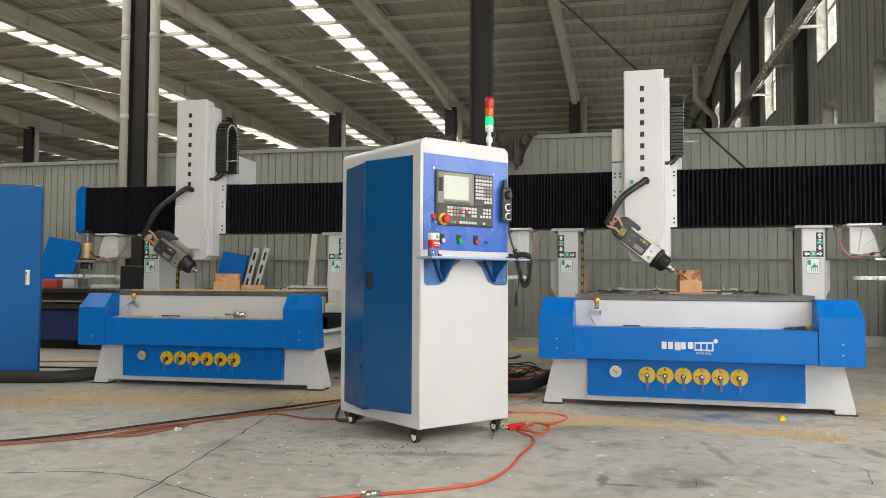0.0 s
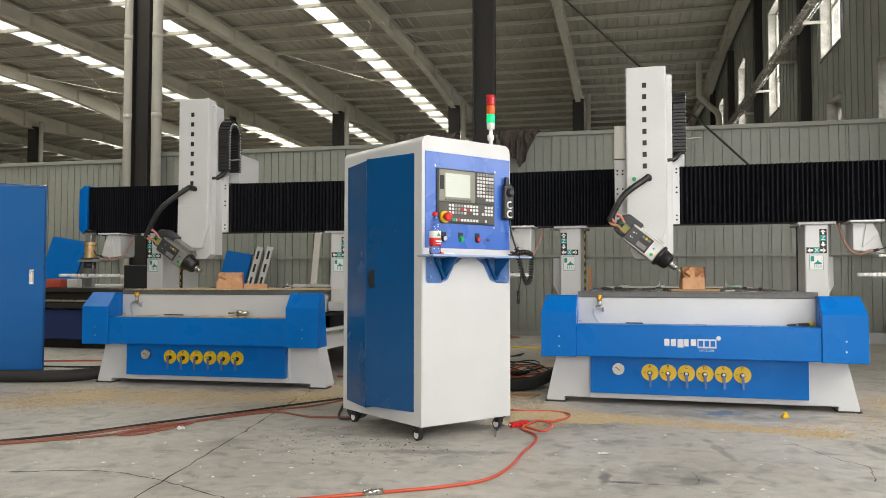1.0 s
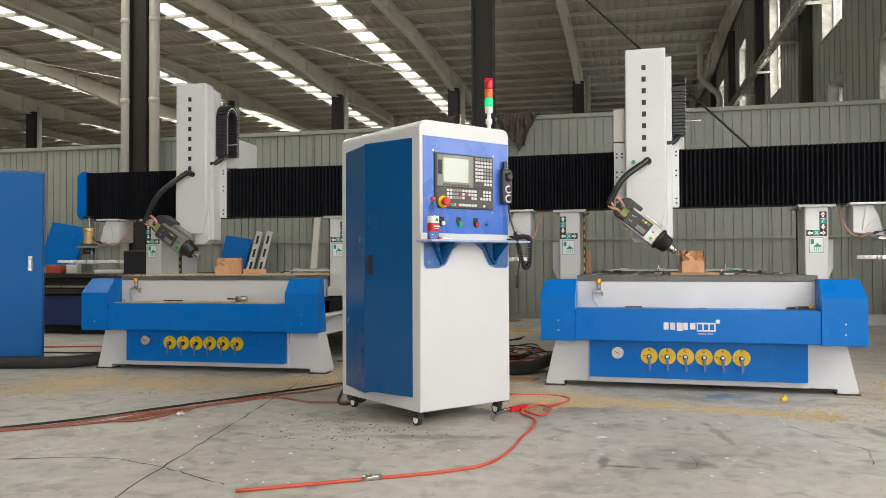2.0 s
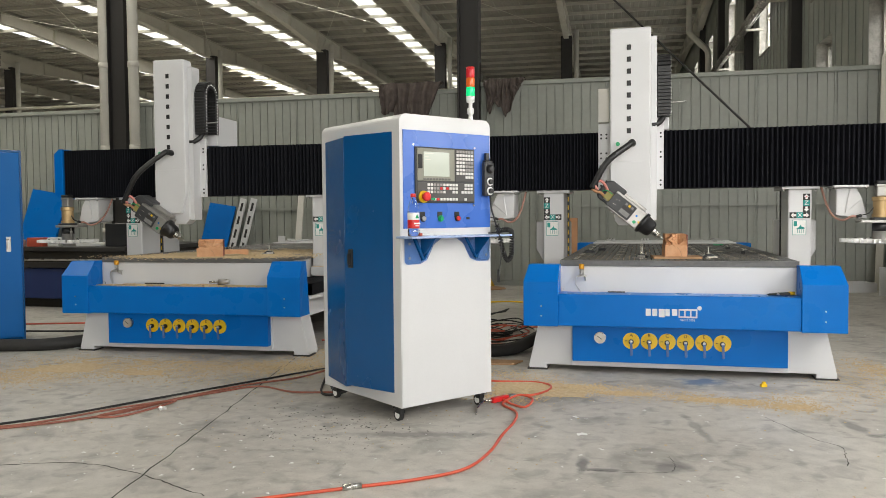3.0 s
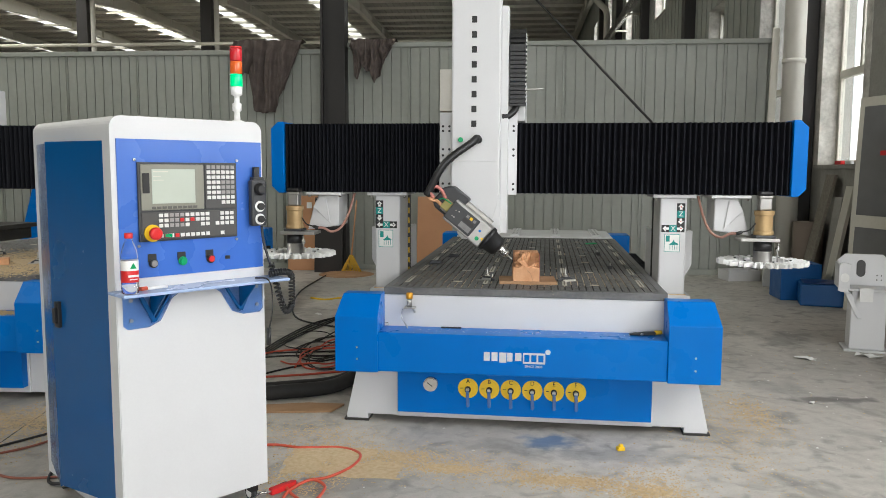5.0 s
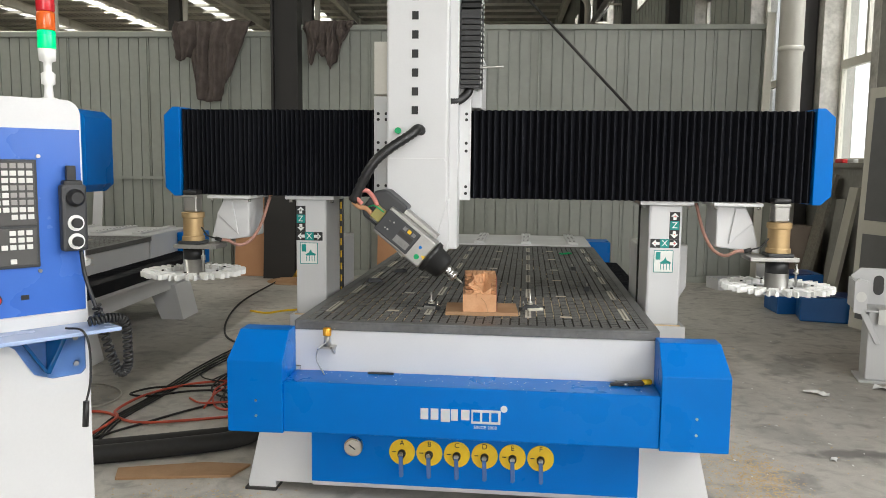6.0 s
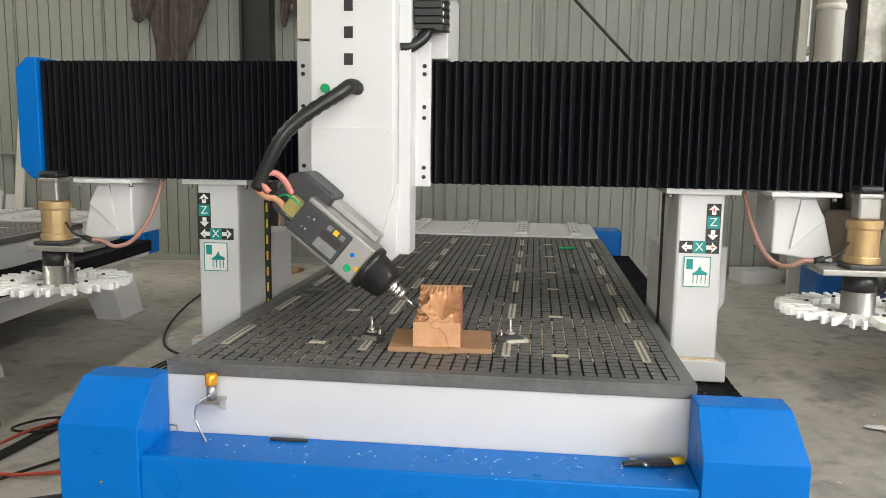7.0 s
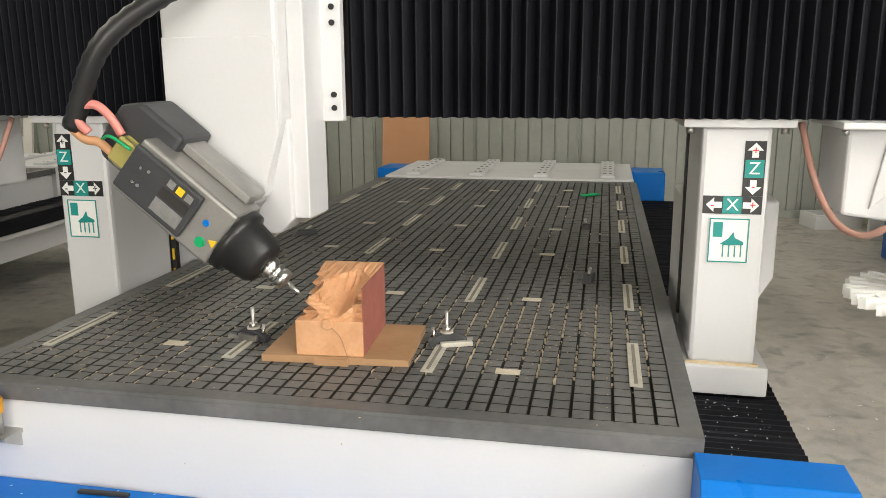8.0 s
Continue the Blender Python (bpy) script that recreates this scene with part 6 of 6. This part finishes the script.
RH = 0.0075
OLD_HOSE = mat("old_red_hose", (0.30, 0.10, 0.065), (0.2, 0.075, 0.05), rough=0.55, scale=8)
hose("air_hose", [(-1.5, 5.05, RH), (-0.95, 5.42, RH), (-0.70, 5.42, RH), (-0.48, 5.44, RH), (-0.36, 5.36, RH), (-0.36, 5.2, RH), (-0.44, 5.02, 0.015), (-0.52, 4.93, 0.03)], RH, ORANGE_HOSE, "red-orange air hose lying on the floor")
hose("air_hose", [(-0.62, 4.87, 0.02), (-0.56, 4.8, RH), (-0.46, 4.72, RH), (-0.43, 4.88, 0.02), (-0.52, 4.93, 0.03), (-0.6, 4.78, RH), (-0.5, 4.6, RH), (-0.48, 4.4, RH), (-0.51, 4.1, RH), (-0.53, 3.8, RH), (-0.60, 3.52, RH), (-0.78, 3.34, RH), (-1.04, 3.18, RH), (-1.5, 2.9, RH)], RH, ORANGE_HOSE, "red-orange air hose lying on the floor")
cp_ = tagged(part("hose_coupling", C((-1.06, 3.165, 0.012), (-0.99, 3.21, 0.012), 0.014, seg=12), STEEL), "steel hose coupling on the floor", "hose coupling")
gun = tagged(part("air_blow_gun", P([(0, -0.016), (0.13, -0.012), (0.15, 0.0), (0.13, 0.018), (0.05, 0.02), (0.0, 0.016)], "z", 0.004, 0.034, bevel=0.004), RED), "red air blow gun with a bent steel nozzle on the floor", "blow gun")
gun.matrix_world = pose(-0.67, 4.80, 0, 0, 0, 52)
part("nozzle", T([(0.0, 0.0, 0.02), (-0.06, 0.01, 0.022), (-0.16, -0.05, 0.015), (-0.26, -0.14, 0.006)], 0.006, seg=8), STEEL, gun, "steel nozzle")
part("trigger", P([(0.03, 0.02), (0.10, 0.04), (0.12, 0.03), (0.05, 0.016)], "z", 0.01, 0.026), BLACK, gun)
part("coupler", C((0.145, 0, 0.019), (0.2, 0.005, 0.019), 0.013, seg=12), STEEL, gun)
hose("air_hose", [(-1.72, 4.9, RH), (-2.0, 4.86, RH), (-2.3, 4.98, RH), (-2.5, 4.75, RH), (-2.66, 4.5, RH), (-2.8, 4.15, RH), (-3.1, 3.83, RH), (-3.7, 3.4, RH)], 0.0065, OLD_HOSE, "red-orange air hose lying on the floor")
hose("air_hose", [(-2.0, 5.75, RH), (-2.15, 5.3, RH), (-2.4, 5.02, RH), (-2.62, 4.62, RH), (-2.74, 4.25, 0.02), (-2.86, 4.04, 0.012), (-2.72, 4.12, RH), (-2.6, 4.45, 0.022), (-2.85, 4.2, 0.02), (-3.2, 3.8, RH), (-3.8, 3.5, RH)], 0.0065, OLD_HOSE, "red-orange air hose lying on the floor")
hose("power_cable", [(-1.9, 5.9, 0.007), (-2.12, 5.6, 0.007), (-2.5, 5.0, 0.007), (-2.85, 4.45, 0.007), (-3.1, 4.05, 0.007), (-3.6, 3.5, 0.007)], 0.007, RUBBER, "black power cable lying on the floor", "cable")
hose("power_cable", [(-1.62, 4.9, 0.08), (-1.66, 4.86, 0.03), (-1.75, 4.95, 0.008), (-1.9, 5.4, 0.008), (-1.8, 6.1, 0.008)], 0.011, RUBBER, "black power cable from the cabinet", "cable")
hose("power_cable", [(-1.6, 4.88, 0.08), (-1.63, 4.82, 0.03), (-1.8, 4.86, 0.008), (-2.0, 5.5, 0.008)], 0.008, RUBBER, "black power cable from the cabinet", "cable")
for dy, r in ((-0.03, 0.048), (0.09, 0.045)):
    hose("vacuum_hose", [(-1.98, 6.0 + dy, r), (-1.75, 6.09 + dy, r), (-1.5, 6.17 + dy, r), (-1.05, 6.36 + dy, r), (-0.78, 6.52 + dy, r), (-0.6, 6.75 + dy, 0.1), (-0.3, 6.95 + dy, 0.25), (0.1, 7.0 + dy, 0.33)], r, RUBBER, "thick black vacuum hose on the floor", n=10, seg=14)
hose("vacuum_hose", [(-7.5, 5.55, 0.055), (-6.2, 5.75, 0.055), (-5.3, 5.92, 0.055), (-4.75, 6.12, 0.055), (-4.3, 6.5, 0.12), (-3.8, 6.9, 0.3)], 0.055, RUBBER, "thick black vacuum hose on the floor", n=10, seg=14)
rnd = random.Random(21)
for k in range(7):
    cxy = Vector((rnd.uniform(-1.25, -0.9), rnd.uniform(7.1, 8.3), 0))
    pts, a = [], rnd.uniform(0, 6.3)
    for q in range(13):
        a += rnd.uniform(0.4, 0.7)
        rr = 0.42 + 0.16 * math.sin(0.9 * q + k)
        pts.append(cxy + Vector((rr * 0.62 * math.cos(a), rr * 1.1 * math.sin(a), 0.008 + 0.012 * (q % 3))))
    m = (RUBBER, RUBBER, ORANGE_HOSE, RUBBER)[k % 4]
    hose("tangled_cable" if m == RUBBER else "tangled_hose", pts, rnd.choice((0.005, 0.007)), m, "black cable in a tangle on the floor" if m == RUBBER else "red hose in a tangle on the floor", "cable" if m == RUBBER else "hose", seg=6, n=6)
for k in range(4):
    o, w = 0.022 * k, 0.02 * math.sin(2.1 * k)
    hose("bundled_cable", [(-1.95 + o, 5.95 + w, 0.007), (-1.66 + o, 6.37 - w, 0.007), (-1.68 + o, 6.83 + w, 0.012), (-1.65 + o, 7.3 - w, 0.007), (-1.62 + o * 1.6, 8.1, 0.01), (-1.5 + o * 2, 8.9 + w, 0.007), (-1.2, 9.4 + 0.1 * k, 0.007)], 0.0065, RUBBER, "black cable of a bundle running between the routers", "cable", seg=6)
hose("looped_cable", [(-0.9, 7.7, 0.008), (-1.41, 7.55, 0.014), (-1.69, 7.46, 0.02), (-1.79, 7.3, 0.02), (-1.64, 7.26, 0.024), (-1.38, 7.44, 0.014), (-0.9, 7.5, 0.008)], 0.007, RUBBER, "black cable looped on the floor", "cable")
hose("looped_cable", [(-0.8, 7.6, 0.008), (-1.23, 7.13, 0.008), (-1.48, 6.75, 0.008), (-1.66, 6.40, 0.02), (-1.9, 6.1, 0.008)], 0.007, RUBBER, "black cable running under the router", "cable")
hose("tangled_hose", [(-2.6, 6.95, 0.009), (-2.02, 6.93, 0.009), (-1.78, 6.93, 0.016), (-1.5, 6.77, 0.016), (-1.13, 6.89, 0.009), (-0.7, 7.1, 0.009)], 0.0085, ORANGE_HOSE, "red air hose lying on the floor")
hose("tangled_hose", [(-1.95, 6.1, 0.009), (-1.68, 6.41, 0.022), (-1.63, 6.78, 0.03), (-1.73, 6.99, 0.012), (-1.66, 7.27, 0.03), (-1.45, 7.6, 0.018), (-1.0, 7.8, 0.009)], 0.0085, ORANGE_HOSE, "red air hose lying on the floor")
hose("tangled_hose", [(-2.3, 6.6, 0.009), (-1.88, 6.68, 0.009), (-1.84, 6.8, 0.009), (-1.95, 6.94, 0.026), (-2.3, 7.1, 0.009)], 0.0085, ORANGE_HOSE, "red air hose lying on the floor")
hose("tangled_cable", [(-1.2, 8.6, 0.01), (-1.79, 9.11, 0.01), (-2.19, 10.65, 0.01), (-2.25, 12.4, 0.01)], 0.009, RUBBER, "black cable running along the floor", "cable")
hose("white_tube", [(-2.3, 7.56, 0.006), (-2.1, 7.54, 0.006), (-1.95, 7.45, 0.006), (-1.85, 7.28, 0.006), (-1.88, 7.09, 0.006), (-2.04, 6.98, 0.018), (-2.5, 6.9, 0.006)], 0.006, PIPE, "thin white tube looped on the floor", "tube")
hose("extension_cord", [(-1.95, 10.3, 0.008), (-1.75, 10.2, 0.008), (-1.6, 10.35, 0.008), (-1.3, 10.5, 0.008), (-1.0, 10.4, 0.008)], 0.012, YELLOW, "yellow cord lying on the floor", "cord")
hose("power_cable", [(-6.3, 7.5, 0.008), (-5.6, 7.7, 0.008), (-4.9, 7.9, 0.008), (-4.0, 8.0, 0.008)], 0.01, ORANGE_HOSE, "red hose lying behind the router", "hose")
hose("power_cable", [(-6.2, 7.0, 0.008), (-5.4, 7.1, 0.008), (-4.6, 7.35, 0.008), (-4.0, 7.5, 0.008)], 0.01, RUBBER, "black cable lying behind the router", "cable")
ply = tagged(part("floor_offcut", P([(-0.3, -0.06), (0.25, -0.09), (0.33, 0.05), (0.1, 0.1), (-0.32, 0.07)], "z", 0.0, 0.012), BOARD), "thin broken board offcut on the floor", "offcut")
ply.matrix_world = pose(-0.95, 6.1, 0.001, 0, 0, 12)
yc = tagged(part("yellow_clip", box(B(-0.02, 0.02, -0.015, 0.015, 0, 0.02, bevel=0.003), -0.008, 0.012, -0.01, 0.01, 0.02, 0.035, bevel=0.002), YELLOW), "small yellow plastic clip on the floor", "clip")
yc.matrix_world = pose(1.035, 5.58, 0.001, 0, 0, 20)


def crumpled(x, y, w, seed, z=0.002):
    rnd = random.Random(seed)
    bm = bmesh.new()
    g = [[bm.verts.new((w * (i / 4 - 0.5) + rnd.uniform(-1, 1) * w * 0.06, w * 0.45 * (j / 3 - 0.5) + rnd.uniform(-1, 1) * w * 0.05, abs(rnd.gauss(0, w * 0.09)))) for i in range(5)] for j in range(4)]
    for j in range(3):
        for i in range(4):
            bm.faces.new((g[j][i], g[j][i + 1], g[j + 1][i + 1], g[j + 1][i]))
    ob = tagged(part("paper_scrap", bm, PAPER), "crumpled white paper scrap on the floor", "litter", "paper scraps")
    ob.matrix_world = pose(x, y, z, 0, 0, rnd.uniform(0, 180))
    so = ob.modifiers.new("thick", "SOLIDIFY")
    so.thickness = 0.001


for k, (x, y, w) in enumerate(((2.8, 7.85, 0.16), (-0.1, 4.2, 0.06), (-2.6, 4.3, 0.09), (0.0, 3.95, 0.03), (2.4, 6.6, 0.07), (-1.6, 9.3, 0.08), (-0.15, 4.55, 0.04), (3.35, 8.0, 0.2), (0.9, 4.1, 0.035))):
    crumpled(x, y, w, k)


# ---- loose sawdust and chips ----
def chips(name, label, spots, count, seed, size, z, material=None):
    """Many tiny flat flakes scattered round the given spots."""
    rnd = random.Random(seed)
    verts, faces = [], []
    for _ in range(count):
        cx, cy, sx, sy = rnd.choice(spots)
        x, y, a, s = rnd.gauss(cx, sx), rnd.gauss(cy, sy), rnd.uniform(0, 6.3), size * rnd.uniform(0.5, 1.6)
        n = len(verts)
        for k, (u, v, h) in enumerate(((-1, -0.5, 0), (1, -0.4, 0), (0.9, 0.5, 0), (0.0, 0.1, 1))):
            verts.append((x + s * (u * math.cos(a) - v * math.sin(a)), y + s * (u * math.sin(a) + v * math.cos(a)), z + 0.0006 + h * s * 0.5))
        faces += [(n, n + 1, n + 3), (n + 1, n + 2, n + 3), (n + 2, n, n + 3), (n, n + 2, n + 1)]
    me = bpy.data.meshes.new(name)
    me.from_pydata(verts, [], faces)
    me.materials.append(material or DUST)
    return tagged(new(name, me), label, "sawdust" if material is None else "debris", kind="stuff")


chips("floor_sawdust", "pale sawdust strewn on the floor round the router", [(-0.4, 5.4, 0.14, 0.14), (-0.1, 5.3, 0.2, 0.1), (0.2, 5.25, 0.2, 0.12), (0.55, 5.16, 0.1, 0.07), (0.85, 5.10, 0.1, 0.06), (1.15, 5.12, 0.12, 0.14), (1.6, 5.6, 0.15, 0.3), (1.75, 6.2, 0.15, 0.4), (-0.7, 5.7, 0.2, 0.12)], 7000, 1, 0.0055, 0.0)
chips("floor_sawdust", "pale sawdust strewn on the floor before the router", [(-3.9, 5.6, 0.5, 0.2), (-3.0, 5.6, 0.5, 0.18), (-4.2, 5.0, 0.25, 0.18), (-2.5, 5.7, 0.3, 0.12), (-2.3, 6.3, 0.15, 0.5), (-3.4, 5.3, 0.6, 0.2)], 15000, 2, 0.006, 0.0)
chips("floor_sawdust", "denser tan sawdust heaped beside the red air hose", [(-0.55, 5.35, 0.12, 0.08), (-0.35, 5.2, 0.12, 0.07), (-0.15, 5.35, 0.1, 0.05), (-0.6, 5.0, 0.12, 0.1), (0.14, 5.22, 0.09, 0.03), (0.72, 5.12, 0.1, 0.03), (1.1, 5.02, 0.09, 0.05), (1.95, 6.3, 0.08, 0.2)], 6500, 21, 0.0065, 0.0)
chips("floor_crumbs", "scattered small chips and crumbs on the floor", [(0.5, 4.0, 1.6, 1.0), (-2.5, 4.3, 0.9, 0.8), (2.4, 6.5, 0.5, 1.5)], 700, 3, 0.006, 0.0)
chips("table_sawdust", "pale sawdust lying on the left router table", [(-3.5, 6.3, 0.35, 0.12), (-3.1, 6.5, 0.3, 0.25), (-3.7, 6.6, 0.2, 0.3), (-3.2, 7.2, 0.3, 0.3)], 17000, 5, 0.0065, 0.8205)
chips("cover_sawdust", "pale sawdust covering the router's front cover", [(-3.9, 6.04, 0.16, 0.03), (-3.4, 6.04, 0.2, 0.03), (-3.0, 6.05, 0.16, 0.03)], 10000, 6, 0.007, 0.588)
chips("table_crumbs", "wood crumbs and dust on the grooved table", [(0.5, 6.3, 0.3, 0.15), (1.05, 6.45, 0.12, 0.22), (-0.1, 6.5, 0.12, 0.3), (0.6, 7.2, 0.45, 0.7)], 900, 7, 0.002, 0.8205)
chips("cover_flecks", "pale wood flecks on the black way cover and blue covers", [(1.44, 6.38, 0.06, 0.14), (1.46, 6.5, 0.07, 0.12), (1.48, 6.9, 0.05, 0.3)], 90, 15, 0.0027, 0.613, PAPER)
chips("cover_flecks", "pale wood flecks on the blue front cover", [(0.0, 5.83, 0.4, 0.05), (0.9, 5.8, 0.3, 0.05)], 120, 16, 0.003, 0.5885, PAPER)
# dust caught in the grooves of the table
rnd = random.Random(31)
bm = bmesh.new()
px_, py_ = 1.56 / 38, 3.48 / 84
for k in range(900):
    zone = rnd.choice(((0, 10, 0, 20), (0, 14, 0, 17), (0, 15, 1, 32), (22, 38, 4, 19), (24, 38, 6, 17), (0, 38, 1, 72)))
    i, j = rnd.randrange(zone[0], zone[1]), rnd.randrange(zone[2], zone[3])
    x, y = -0.787 + i * px_, 0.255 + j * py_
    if zone[0] < 20 and rnd.random() < 0.45:
        ln = px_ * rnd.uniform(0.4, 1.6)
        box(bm, x, x + ln, y - 0.0014, y + 0.0014, 0.8127, 0.8127 + rnd.uniform(0.002, 0.0068))
    else:
        for _ in range(rnd.randrange(1, 4)):
            y1, ln, w = y + py_ * rnd.uniform(0, 1.5), py_ * rnd.uniform(0.08, 0.45), rnd.uniform(0.001, 0.0028)
            xs = x + rnd.uniform(-1, 1) * (0.0032 - w)
            box(bm, xs - w, xs + w, y1, y1 + ln, 0.8127, 0.8127 + rnd.uniform(0.002, 0.0068))
gd = tagged(part("groove_dust", bm, mat("pale_dust", (0.62, 0.52, 0.38), (0.36, 0.26, 0.15), rough=0.9, scale=30)), "tan sawdust caught in the table grooves", "sawdust", kind="stuff")
gd.matrix_world = pose(0.495, 5.70, 0, 0, 0, -2.0)
chips("dark_speckles", "dark oily crumbs strewn on the floor by the cabinet", [(-1.75, 4.35, 0.3, 0.12), (-1.35, 4.15, 0.25, 0.1), (-2.2, 5.75, 0.2, 0.05), (-1.5, 3.9, 0.3, 0.12)], 300, 9, 0.005, 0.0, RUBBER)
chips("pale_crumbs", "pale scattered crumbs on the concrete", [(1.0, 4.2, 1.2, 0.7), (-2.0, 3.6, 0.7, 0.4), (2.6, 7.0, 0.5, 1.2)], 260, 10, 0.008, 0.0, PAPER)


def dust_sheet(x0, x1, y0, y1, z, high, keep, seed, label):
    """A thin uneven drift of sawdust with a ragged outline."""
    nx, ny = max(8, int((x1 - x0) / 0.022)), max(5, int((y1 - y0) / 0.022))
    def depth(i, j):
        u, v = i / nx, j / ny
        edge = min(1.0, 6 * min(u, 1 - u, v, 1 - v) + 0.25)
        p = Vector((x0 + (x1 - x0) * u, y0 + (y1 - y0) * v, seed))
        return (0.5 + noise.noise(p * 3.1) * 0.7 + noise.noise(p * 11) * 0.45 + noise.noise(p * 30) * 0.2) * edge - keep
    bm = bmesh.new()
    grid = [[(depth(i, j), i, j) for i in range(nx + 1)] for j in range(ny + 1)]
    made = {}
    rnd = random.Random(seed)
    def corner(d, i, j):
        if (i, j) not in made:
            jig = 0.006
            made[(i, j)] = bm.verts.new((x0 + (x1 - x0) * i / nx + rnd.uniform(-jig, jig), y0 + (y1 - y0) * j / ny + rnd.uniform(-jig, jig), z + max(0.0, d) * high + 0.0012))
        return made[(i, j)]
    for j in range(ny):
        for i in range(nx):
            quad = (grid[j][i], grid[j][i + 1], grid[j + 1][i + 1], grid[j + 1][i])
            if sum(q[0] > 0 for q in quad) >= 3:
                bm.faces.new([corner(*q) for q in quad]).smooth = True
    return tagged(part("sawdust_drift", bm, DUST), label, "sawdust", kind="stuff")


dust_sheet(-4.15, -2.85, 6.17, 7.1, 0.8205, 0.02, 0.36, 5, "pale sawdust drifted over the router table")
dust_sheet(-4.2, -2.78, 5.965, 6.125, 0.5885, 0.018, 0.18, 9, "pale sawdust drifted along the router's front cover")
dust_sheet(-4.5, -3.1, 5.15, 5.85, 0.0, 0.012, 0.46, 13, "thin tan sawdust drift on the concrete floor")
dust_sheet(-0.8, -0.05, 5.0, 5.5, 0.0, 0.012, 0.50, 17, "thin tan sawdust drift beside the red air hose")
